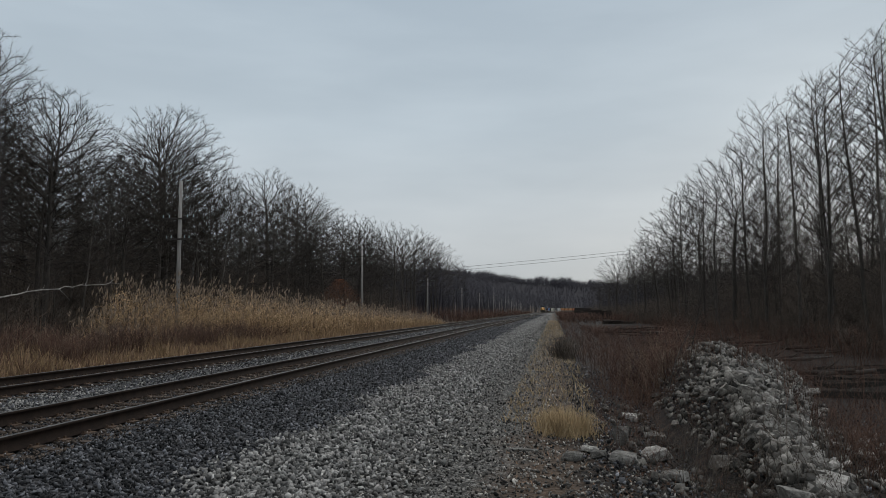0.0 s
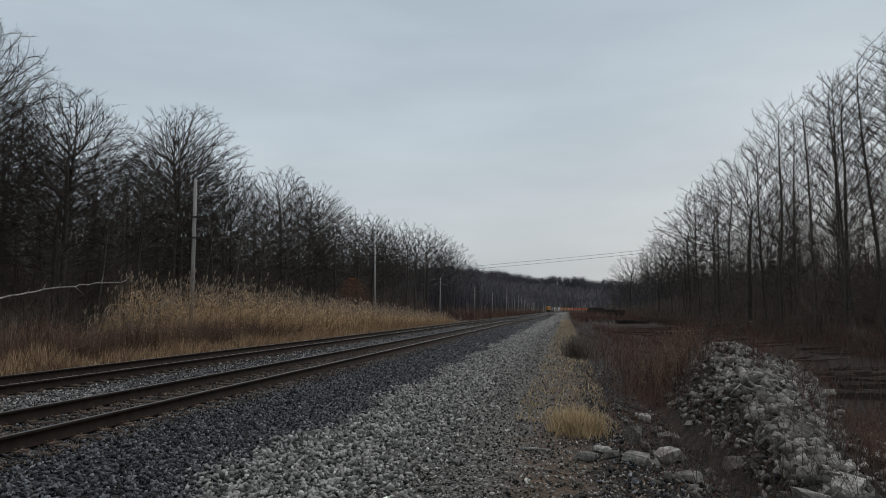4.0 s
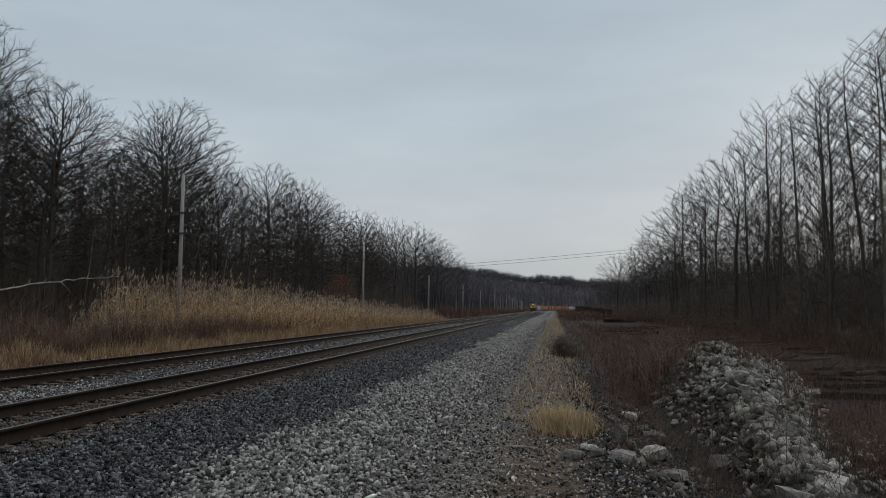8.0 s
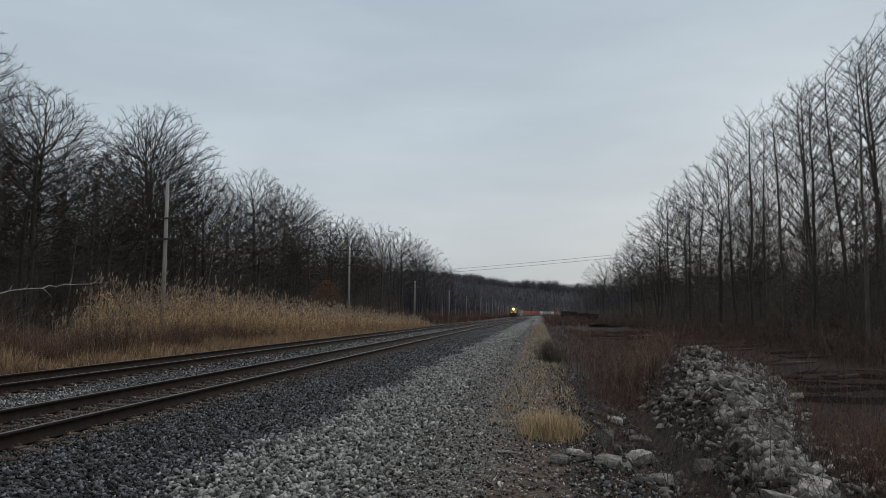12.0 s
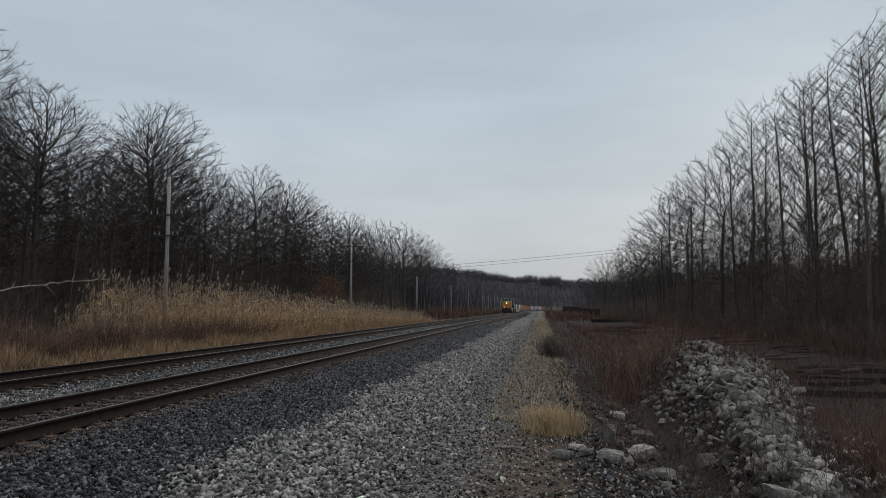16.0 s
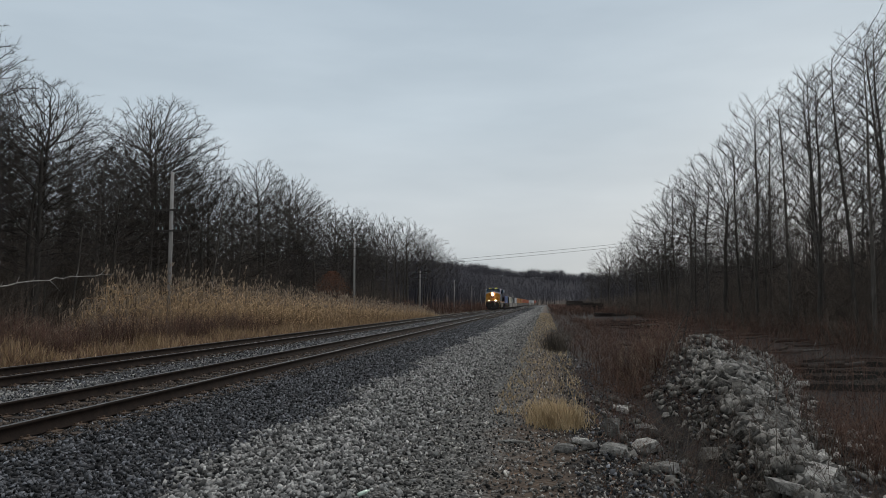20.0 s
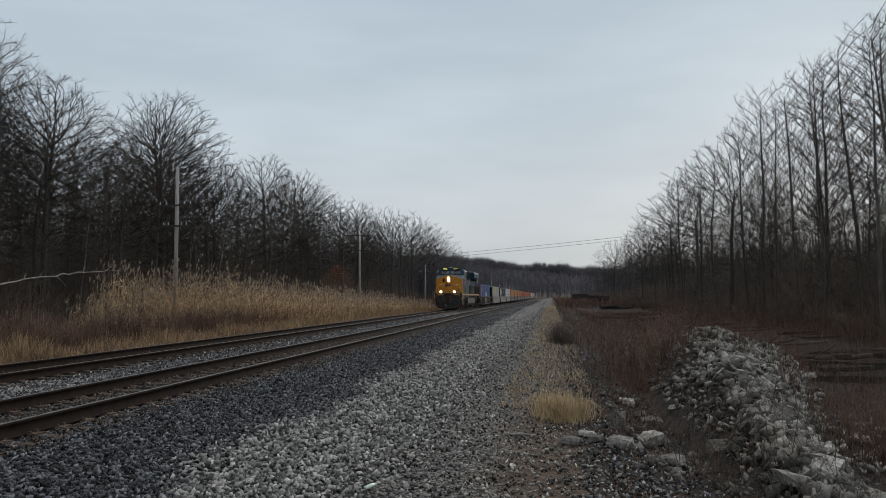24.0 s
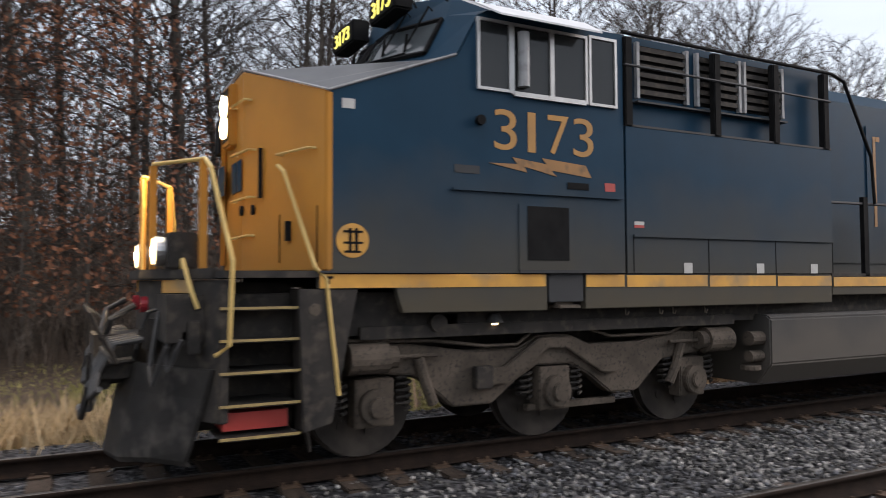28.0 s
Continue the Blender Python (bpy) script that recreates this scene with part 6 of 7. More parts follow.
        part("hose_bracket", Geo().box(x - 0.09, x + 0.09, y0 - 0.09, y0 + 0.02, 1.12, 1.4).box(x - 0.05, x + 0.05, y0 - 0.14, y0 - 0.08, 1.2, 1.32), M["underframe"], loco, "", 0.012)
    part("lever_handle", Geo().tube([(1.62, 0.5, 1.32), (1.68, 0.42, 1.5), (1.62, 0.38, 1.56)], 0.016, 6), M["underframe"], loco)
    part("hose_clamp", Geo().cyl("x", (-0.16, 0.42, 0.53), 0.04, -0.045, 0.045, 8), M["chrome"], loco)
    part("uncoupling_lever", Geo().tube([(-1.3, 0.78, 1.02), (-0.5, 0.66, 1.02), (0.5, 0.6, 1.02), (0.62, 0.55, 1.16), (1.1, 0.55, 1.16), (1.42, 0.62, 1.1), (1.62, 0.5, 1.32)], 0.018, 6), M["underframe"], loco)
    part("uncoupling_lever", Geo().tube([(-1.3, 0.78, 1.02), (-1.5, 0.7, 1.3), (-1.66, 0.55, 1.42)], 0.018, 6), M["underframe"], loco)
    for x in (-0.42, 0.36):
        part("marker_lamp", Geo().cyl("y", (x, 0.94, 1.52), 0.075, -0.05, 0.02, 14), M["red_lamp"], loco, "red marker lens")
    for x0, x1 in ((-1.15, -0.52), (0.72, 1.12)):
        y0, y1 = (0.942 + (abs(x) - 0.5) * 0.4737 for x in (x0, x1))
        part("end_stripe", Geo().prism([(x0, y0), (x1, y1), (x1, y1 - 0.012), (x0, y0 - 0.012)], "z", 1.63, 1.745), M["stripe"], loco, "yellow sill stripe")
    part("anticlimber", Geo().prism([(-1.4, 1.34), (-0.5, 0.86), (0.5, 0.86), (1.4, 1.34), (1.4, 1.4), (0.5, 0.95), (-0.5, 0.95), (-1.4, 1.4)], "z", 1.75, 1.84), M["underframe"], loco, "", 0.012)
    # steps on both front corners
    for s in (-1, 1):
        side_plate = Geo().prism([(2.1, 0.42), (2.36, 0.48), (2.6, 1.66), (2.05, 1.66)], "x", s * 1.22, s * 1.5)
        part("step_well", side_plate, M["underframe"], loco, "", 0.01)
        part("step_plate", Geo().box(min(s * 0.9, s * 0.94), max(s * 0.9, s * 0.94), 1.3, 2.15, 0.42, 1.72), M["underframe"], loco)
        for k, z in enumerate((0.43, 0.70, 0.97, 1.24, 1.51)):
            st = part("step", Geo().box(min(s * 0.95, s * 1.46), max(s * 0.95, s * 1.46), 1.42, 2.06, z - 0.03, z), M["underframe"], loco)
            part("step_edge", Geo().box(min(s * 1.46, s * 1.475), max(s * 1.46, s * 1.475), 1.4, 2.08, z - 0.018, z + 0.004), M["tread_edge"], st, "scuffed yellow tread edge")
        part("step_guard", Geo().box(min(s * 1.0, s * 1.35), max(s * 1.0, s * 1.35), 1.45, 2.0, 0.47, 0.62), M["red"], loco, "red painted panel under the steps")
        part("reflector", Geo().cyl("x", (0, 2.2, 1.48), 0.055, s * 1.5, s * 1.508, 14), M["truck"], loco)
        rail = Geo().tube([(s * 1.5, 2.42, 0.72), (s * 1.5, 2.3, 1.75), (s * 1.5, 2.2, 1.85), (s * 1.2, 2.0, 2.72), (s * 1.07, 1.98, 2.79)], 0.02, 8)
        part("handrail", rail, M["rail_yellow"], loco, "pale yellow tubular handrail")
        part("handrail", Geo().tube([(s * 1.48, 1.36, 1.12), (s * 1.55, 1.46, 1.2), (s * 1.56, 1.48, 1.9), (s * 1.2, 1.36, 2.72), (s * 1.11, 1.33, 2.8), (s * 0.45, 0.98, 2.82), (s * 0.39, 0.97, 2.78), (s * 0.39, 0.97, 1.84)], 0.02, 8), M["rail_yellow"], loco, "pale yellow tubular handrail")
        part("grab_iron", Geo().tube([(s * 1.0, 1.16, 1.84), (s * 1.1, 1.15, 1.92), (s * 1.25, 1.2, 1.66), (s * 1.3, 1.25, 1.5)], 0.02, 7), M["rail_yellow"], loco)
        for x, y in ((0.42, 0.98), (1.08, 1.32)):
            part("stanchion", Geo().box(s * x - 0.045, s * x + 0.045, y - 0.03, y + 0.03, 1.84, 2.8), M["yellow"], loco, "yellow front stanchion")
        # ditch lights
        box = part("ditch_light_box", Geo().box(s * 0.79 - 0.17, s * 0.79 + 0.19, 1.05, 1.3, 1.84, 2.16), M["underframe"], loco, "", 0.015)
        part("lamp_housing", Geo().cyl("y", (s * 0.76, 1.06, 2.0), 0.135, -0.1, 0.02, 20, 0.12), M["chrome"], box)
        part("lamp_lens", Geo().cyl("y", (s * 0.76, 0.956, 2.0), 0.115, -0.012, 0.004, 20), M["lamp_far"], box, "lit ditch light")
        part("bulb", Geo().cyl("y", (s * 0.76, 0.956, 2.0), 0.04, -0.018, -0.008, 14), M["filament"], box, "glaring bulb")
        # sills, stripes and skirts
        sx = (lambda a, b: (min(s * a, s * b), max(s * a, s * b)))
        part("side_sill", Geo().prism([(2.23, 1.79), (2.23, 1.66), (2.97, 1.66), (3.04, 1.43), (4.66, 1.42), (4.66, 1.79)], "x", s * 1.42, s * 1.505), M["blue"], loco, "dusty sill panel below the cab", 0.006)
        part("side_sill", Geo().box(*sx(1.42, 1.5), 4.68, 5.13, 1.5, 1.8), M["tank"], loco, "grey jacking pad", 0.008)
        part("jacking_step", Geo().box(*sx(1.36, 1.56), 4.78, 5.04, 1.44, 1.47).box(*sx(1.42, 1.46), 4.8, 5.02, 1.47, 1.6), M["truck"], loco)
        part("side_sill", Geo().box(*sx(1.42, 1.505), 5.15, 9.18, 1.425, 1.79), M["blue"], loco, "dusty sill panel under the equipment", 0.006)
        part("side_sill", Geo().box(*sx(1.4, 1.5), 9.2, 21.6, 1.52, 1.76), M["blue"], loco, "", 0.006)
        for y0, y1, z0, z1 in ((2.24, 4.64, 1.665, 1.79), (5.16, 5.68, 1.655, 1.785), (5.72, 6.93, 1.65, 1.78), (6.97, 8.1, 1.645, 1.775), (8.14, 9.17, 1.64, 1.77), (9.22, 12.5, 1.63, 1.755), (12.55, 16.0, 1.63, 1.755), (16.05, 19.0, 1.63, 1.755), (19.05, 21.55, 1.63, 1.755)):
            part("sill_stripe", Geo().box(*sx(1.506, 1.512), y0, y1, z0, z1), M["stripe"], loco, "yellow sill stripe")
        for y in (6.55, 7.75, 8.75):
            part("hatch_label", Geo().box(*sx(1.522, 1.526), y, y + 0.13, 1.8, 1.92), M["white"], loco)
        for y in (5.75, 6.25, 6.45, 6.95):
            part("tie_down_hook", Geo().tube([(s * 1.44, y, 1.43), (s * 1.44, y, 1.35), (s * 1.44, y + 0.03, 1.34), (s * 1.44, y + 0.05, 1.38)], 0.008, 5), M["truck"], loco)
    part("sill_letter", Geo().box(1.5125, 1.515, 2.3, 2.33, 1.70, 1.77).box(1.5125, 1.515, 2.33, 2.36, 1.75, 1.77), M["black"], loco)
    part("step_lamp", Geo().cyl("z", (1.3, 4.15, 1.3), 0.09, 0, 0.09, 12, 0.05), M["tank"], loco)
    part("step_lamp_bulb", Geo().cyl("z", (1.3, 4.15, 1.292), 0.032, -0.014, 0.01, 12), M["bulb"], loco)

    # -- nose and cab --
    nose = Geo()
    A = [(-1.52, 2.29, 3.42), (-0.42, 1.80, 3.80), (0.42, 1.80, 3.80), (1.52, 2.29, 3.42)]
    B = [(-1.52, 2.29, 1.82), (-0.42, 1.80, 1.82), (0.42, 1.80, 1.82), (1.52, 2.29, 1.82)]
    C = [(x, 2.36, z) for x, y, z in A]
    D = [(x, 2.36, z) for x, y, z in B]
    nose.add(A + B + C + D, [(0, 1, 5, 4), (1, 2, 6, 5), (2, 3, 7, 6), (8, 12, 13, 9), (9, 13, 14, 10), (10, 14, 15, 11), (0, 8, 9, 1), (1, 9, 10, 2), (2, 10, 11, 3), (0, 4, 12, 8), (3, 11, 15, 7), (4, 5, 13, 12), (5, 6, 14, 13), (6, 7, 15, 14)])
    nose_ob = part("nose", nose, M["yellow"], loco, "golden yellow nose", 0.012)
    g = Geo()
    g.add([(-0.86, 1.985, 1.9), (-0.30, 1.735, 1.9), (-0.30, 1.735, 3.66), (-0.36, 1.76, 3.74), (-0.80, 1.955, 3.58), (-0.86, 1.985, 3.5)], [(0, 1, 2, 3, 4, 5)])
    g.add([(x, y + 0.05, z) for x, y, z in g.v[:6]], [(5, 4, 3, 2, 1, 0)])
    g.f += [(i, (i + 1) % 6, 6 + (i + 1) % 6, 6 + i) for i in range(6)]
    door = part("nose_door", g, M["yellow"], nose_ob, "yellow nose door")
    part("door_window", Geo().prism([(-0.68, 3.12), (-0.44, 3.12), (-0.44, 3.44), (-0.5, 3.5), (-0.62, 3.46), (-0.68, 3.38)], "y", 1.74, 1.92), M["black"], nose_ob)
    part("headlight_box", Geo().box(-0.17, 0.17, 1.72, 1.82, 3.10, 3.74), M["yellow"], nose_ob, "", 0.02)
    part("headlight_recess", Geo().box(-0.135, 0.135, 1.712, 1.722, 3.16, 3.7), M["black"], nose_ob)
    for z in (3.305, 3.53):
        part("headlight", Geo().cyl("y", (0.0, 1.70, z), 0.11, -0.015, 0.012, 22), M["lamp"], nose_ob, "lit round headlight")
        part("bulb", Geo().cyl("y", (0.0, 1.70, z), 0.042, -0.022, -0.012, 14), M["arc"], nose_ob, "glaring bulb")
    part("nose_emblem", Geo().box(-0.36, -0.06, 1.722, 1.726, 2.62, 2.93).box(0.0, 0.2, 1.785, 1.79, 2.62, 2.93).box(0.24, 0.44, 1.785, 1.79, 2.62, 2.93), M["blue"], nose_ob, "dark blue company emblem")

    def on_nose(x, z, out=0.02):
        return (x, 1.80 + max(0.0, abs(x) - 0.42) * 0.4455 - out, z)
    for x0, x1, z in ((0.18, 0.55, 3.48), (0.22, 0.62, 2.98), (0.22, 0.62, 2.52), (0.2, 0.6, 2.15), (1.0, 1.4, 2.9)):
        part("grab_iron", Geo().tube([on_nose(x0, z, 0.0), on_nose(x0, z, 0.07), on_nose(x1, z + 0.02, 0.07), on_nose(x1, z + 0.02, 0.0)], 0.012, 6), M["rail_yellow"], nose_ob)
    part("hinge_bar", Geo().tube([on_nose(0.72, 2.52, 0.03), on_nose(0.72, 3.0, 0.03)], 0.02, 6), M["black"], nose_ob)
    for x, z, r in ((0.42, 2.42, 0.05), (0.58, 2.42, 0.05), (-0.62, 2.36, 0.045), (-0.5, 2.36, 0.045)):
        p = on_nose(x, z, 0.012)
        part("vent_hole", Geo().cyl("y", p, r, -0.004, 0.02, 12), M["black"], nose_ob)
    part("latch", Geo().box(1.05, 1.1, 2.05, 2.1, 2.1, 2.28), M["black"], nose_ob)
    part("nose_hatch", Geo().tube([on_nose(0.95, 1.9, 0.006), on_nose(0.95, 2.35, 0.006)], 0.006, 4).tube([on_nose(1.42, 1.9, 0.006), on_nose(1.42, 2.4, 0.006)], 0.006, 4), M["black"], nose_ob)

    rows = []
    for cy, cz, my, mz, ky, kz, cx, mxx in ((2.32, 3.43, 2.2, 3.54, 1.82, 3.81, 1.52, 1.2), (3.60, 3.92, 3.42, 3.93, 3.12, 3.98, 1.52, 1.2), (3.85, 4.36, 3.68, 4.42, 3.42, 4.47, 1.5, 1.2), (4.0, 4.44, 3.78, 4.66, 3.52, 4.77, 1.48, 1.12), (5.7, 4.44, 5.7, 4.62, 5.7, 4.72, 1.48, 1.12)):
        rows.append([(-cx, cy, cz), (-mxx, my, mz), (-0.42, ky, kz), (0.42, ky, kz), (mxx, my, mz), (cx, cy, cz)])

    def skin(r0, r1, low=0.05):
        g = Geo()
        g.add(rows[r0] + rows[r1], [(i, i + 1, 7 + i, 6 + i) for i in range(5)])
        k = len(g.v)
        g.add([(x * 0.985, y + 0.01, z - low) for x, y, z in g.v], [(6 + i, 7 + i, i + 1, i) for i in range(5)])
        ring = [0, 1, 2, 3, 4, 5, 11, 10, 9, 8, 7, 6]
        g.f += [(ring[i], ring[(i + 1) % 12], k + ring[(i + 1) % 12], k + ring[i]) for i in range(12)]
        return g
    part("nose_top", skin(0, 1), M["nose_black"], loco, "dark anti-glare hood in front of the windows")
    part("cab_front", skin(1, 2), M["blue"], loco)
    part("cab_brow", skin(2, 3), M["blue"], loco)
    part("cab_roof", skin(3, 4), M["roof_grey"], loco, "cab roof, pale grey from painted-in sky reflection")
    part("cab_floor", Geo().box(-1.45, 1.45, 2.4, 5.68, 1.8, 1.9), M["underframe"], loco)
    part("cab_rear", Geo().box(-1.47, 1.47, 5.64, 5.7, 1.8, 4.44), M["blue"], loco)
    part("brow_seam", Geo().tube([(1.53, 2.3, 3.425), (1.53, 3.6, 3.925)], 0.012, 5).tube([(0.42, 1.8, 3.825), (1.53, 2.29, 3.43)], 0.012, 5).tube([(-0.42, 1.8, 3.825), (-1.53, 2.29, 3.43)], 0.012, 5).tube([(-0.42, 1.8, 3.825), (0.42, 1.8, 3.825)], 0.009, 5), M["roof_grey"], loco, "pale edge strip")

    def pane(r0, r1, i, u0, u1, v0, v1, out=0.012):
        a, b, c, d = (Vector(rows[r0][i]), Vector(rows[r0][i + 1]), Vector(rows[r1][i + 1]), Vector(rows[r1][i]))
        nrm = (b - a).cross(d - a).normalized()
        if nrm.y > 0:
            nrm = -nrm

        def at(u, v):
            return (a.lerp(b, u)).lerp(d.lerp(c, u), v) + nrm * out
        return at, nrm
    for s, spans in ((1, ((2, 0.60, 1.0), (3, 0.0, 0.96))), (-1, ((2, 0.0, 0.40), (1, 0.04, 1.0)))):
        g, border = Geo(), Geo()
        for i, u0, u1 in spans:
            at, nrm = pane(1, 2, i, u0, u1, 0, 1)
            q = [at(u0, 0.14), at(u1, 0.14), at(u1, 0.90), at(u0, 0.90)]
            g.add([tuple(p) for p in q] + [tuple(p - nrm * 0.02) for p in q], [(0, 1, 2, 3), (7, 6, 5, 4), (0, 4, 5, 1), (2, 6, 7, 3)])
            border.tube([tuple(p + nrm * 0.005) for p in (q[0], q[1])], 0.026, 5).tube([tuple(p + nrm * 0.005) for p in (q[3], q[2])], 0.026, 5)
            if u0 > 0:
                border.tube([tuple(p + nrm * 0.005) for p in (q[0], q[3])], 0.026, 5)
            if u1 < 1:
                border.tube([tuple(p + nrm * 0.005) for p in (q[1], q[2])], 0.026, 5)
        w = part("windshield", g, M["windshield"], loco, "large windshield pane with reflected sky in its grey")
        part("gasket", border, M["black"], w)
        for u in (0.35, 0.75):
            at, nrm = pane(1, 2, 3 if s > 0 else 1, 0, 1, 0, 1)
            p0, p1 = at(u, 1.1) + nrm * 0.05, at(u - 0.18, 0.35) + nrm * 0.03
            part("wiper", Geo().tube([tuple(p0), tuple(p0 + nrm * 0.06), tuple(p1)], 0.012, 5).tube([tuple(p1 + Vector((0.05, 0, 0.12))), tuple(p1 - Vector((0.06, 0, 0.14)))], 0.016, 5), M["black"], loco)
    part("wiper_post", Geo().cyl("z", (0.5, 3.02, 3.95), 0.07, 0, 0.06, 10).tube([(-0.5, 2.98, 4.0), (0.5, 3.0, 4.0), (1.1, 3.25, 4.0)], 0.012, 5), M["black"], loco)
    # number boards
    for s, x0 in ((1, 0.26), (-1, -0.94)):
        board = part("number_board", Geo().box(x0, x0 + 0.68, 3.2, 3.42, 4.52, 4.79), M["black"], loco, "black number board with lit digits", 0.02)
        for k, c in enumerate("3173"):
            lettering(c, 0.16, 0.04 if c == "1" else 0.105, M["lit_digits"], board, Matrix.Translation((x0 + 0.09 + 0.13 * k + (0.03 if c == "1" else 0), 3.195, 4.575)) @ FRONT, "digit", "glowing yellow digit")
    part("grab_iron", Geo().tube([(1.05, 3.4, 4.5), (1.1, 3.3, 4.62), (1.32, 3.5, 4.6), (1.36, 3.6, 4.5)], 0.012, 6), M["black"], loco)
    # cab sides
    prof = [(2.33, 1.80), (2.33, 3.42), (3.62, 3.91), (3.86, 4.35), (4.02, 4.43), (5.69, 4.43), (5.69, 1.80)]
    for s in (-1, 1):
        sx = (lambda a, b: (min(s * a, s * b), max(s * a, s * b)))
        wall = part("cab_side", Geo().prism(prof, "x", s * 1.46, s * 1.515), M["blue"], loco, "dark blue cab side turning grey with dust")
        for nm, y0, y1, z0, z1 in (("front", 3.86, 4.2, 3.64, 4.30), ("mid", 4.26, 5.16, 3.63, 4.30), ("rear", 5.24, 5.56, 3.62, 4.32)):
            wd = new("cab_window")
            wd.parent = loco
            g = Geo().box(*sx(1.515, 1.545), y0, y1, z0 - 0.03, z0).box(*sx(1.515, 1.545), y0, y1, z1, z1 + 0.03).box(*sx(1.515, 1.545), y0 - 0.03, y0, z0 - 0.03, z1 + 0.03).box(*sx(1.515, 1.545), y1, y1 + 0.03, z0 - 0.03, z1 + 0.03)
            if nm == "mid":
                g.box(*sx(1.515, 1.55), 4.70, 4.75, z0, z1)
                g.box(*sx(1.515, 1.552), y0, y1, z0 - 0.05, z0)
            part("window_frame", g, M["window_frame"], wd, "bright aluminium frame")
            part("pane", Geo().box(*sx(1.516, 1.524), y0, y1, z0, z1), M["glass"], wd)
        part("sun_blind", Geo().cyl("z", (s * 1.56, 4.36, 3.68), 0.06, 0, 0.56, 12), M["roof_grey"], loco, "pale rolled draught shield")
        g = Geo()
        g.add([(s * 1.50, 3.83, 4.47), (s * 1.50, 5.2, 4.47), (s * 1.78, 5.2, 4.29), (s * 1.78, 3.95, 4.29), (s * 1.50, 3.83, 4.49), (s * 1.50, 5.2, 4.49), (s * 1.78, 5.2, 4.31), (s * 1.78, 3.95, 4.31)], [(0, 1, 2, 3), (4, 7, 6, 5), (0, 4, 5, 1), (1, 5, 6, 2), (2, 6, 7, 3), (3, 7, 4, 0)])
        part("awning", g, M["awning"], loco, "pale metal sun awning")
        if s > 0:
            for k, c in enumerate("3173"):
                lettering(c, 0.41, 0.095 if c == "1" else 0.265, M["digits"], loco, Matrix.Translation((1.516, 4.03 + 0.325 * k + (0.075 if c == "1" else 0), 3.03)) @ SIDE, "digit", "large faded orange digit")
            bolt = [(3.96, 2.89), (4.42, 2.82), (4.38, 2.88), (4.78, 2.80), (4.72, 2.86), (5.24, 2.81), (5.16, 2.94), (4.60, 2.98), (4.66, 2.92), (4.24, 2.965), (4.30, 2.90)]
            part("bolt_emblem", Geo().prism(bolt, "x", 1.516, 1.521), M["faded"], loco, "yellow lightning bolt")
            em = part("round_emblem", Geo().cyl("x", (0, 2.54, 2.09), 0.155, 1.516, 1.521, 28), M["stripe"], loco, "yellow round heritage emblem")
            g = Geo()
            for y0, y1, z0, z1 in ((2.45, 2.64, 2.16, 2.18), (2.5, 2.53, 1.98, 2.2), (2.56, 2.59, 1.98, 2.2), (2.45, 2.64, 2.06, 2.08), (2.46, 2.62, 1.98, 2.0)):
                g.box(1.521, 1.524, y0, y1, z0, z1)
            part("emblem_bars", g, M["black"], em)
            part("small_label", Geo().box(1.516, 1.519, 2.44, 2.56, 3.28, 3.37), M["white"], loco)
            part("small_label", Geo().box(1.516, 1.519, 5.42, 5.56, 2.68, 2.77), M["red"], loco, "tiny red and white sticker")
            part("small_label", Geo().box(1.516, 1.519, 3.58, 3.86, 2.77, 2.85), M["tank"], loco)
            part("small_label", Geo().box(1.523, 1.526, 5.82, 5.96, 2.33, 2.37), M["white"], loco)
            part("small_label", Geo().box(1.523, 1.526, 5.82, 5.96, 2.30, 2.33), M["red"], loco)
        part("side_ledge", Geo().box(*sx(1.5, 1.545), 3.55, 5.64, 2.60, 2.625), M["blue"], loco)
        part("vent_slot", Geo().box(*sx(1.516, 1.522), 4.92, 5.2, 2.68, 2.75), M["black"], loco)
        dr = part("battery_door", Geo().box(*sx(1.516, 1.526), 4.31, 5.0, 1.83, 2.5), M["blue"], loco, "", 0.004)
        part("door_grille", Geo().box(*sx(1.526, 1.53), 4.41, 4.93, 1.93, 2.48), M["black"], dr, "black mesh grille")
        part("door_sill", Geo().box(*sx(1.516, 1.545), 4.31, 5.62, 1.80, 1.83), M["tank"], loco)
        part("door_sill", Geo().box(*sx(1.516, 1.535), 2.24, 3.55, 1.80, 1.82), M["tank"], loco)
        part("lamp_stub", Geo().cyl("x", (0, 3.86, 3.3), 0.05, s * 1.515, s * 1.57, 12), M["black"], loco)

        # -- equipment block behind the cab --
        part("equipment_wall", Geo().box(*sx(1.42, 1.52), 5.72, 9.2, 1.80, 3.42), M["blue"], loco, "flat dusty blue equipment panels")
        part("panel_ledge", Geo().box(*sx(1.5, 1.545), 5.8, 9.19, 2.2, 2.225), M["blue"], loco)
        g = Geo()
        for y in (5.81, 6.95, 8.1, 9.19):
            g.box(*sx(1.519, 1.5235), y - 0.006, y + 0.006, 1.81, 2.2)
        part("panel_seam", g, M["black"], loco)
        part("upper_wall", Geo().box(*sx(1.28, 1.38), 5.72, 9.4, 3.42, 4.46), M["blue"], loco)
        part("upper_ledge", Geo().box(*sx(1.38, 1.525), 5.72, 9.22, 3.42, 3.445), M["tank"], loco)
        part("upper_ledge", Geo().box(*sx(1.38, 1.47), 5.95, 8.45, 3.72, 3.74), M["tank"], loco)
        for k, (y0, y1) in enumerate(((6.02, 6.72), (6.95, 7.6), (7.75, 8.38))):
            gr = part("intake_grille", Geo().box(*sx(1.381, 1.386), y0, y1, 3.8, 4.4), M["black"], loco)
            for j in range(6):
                z = 3.83 + j * 0.098
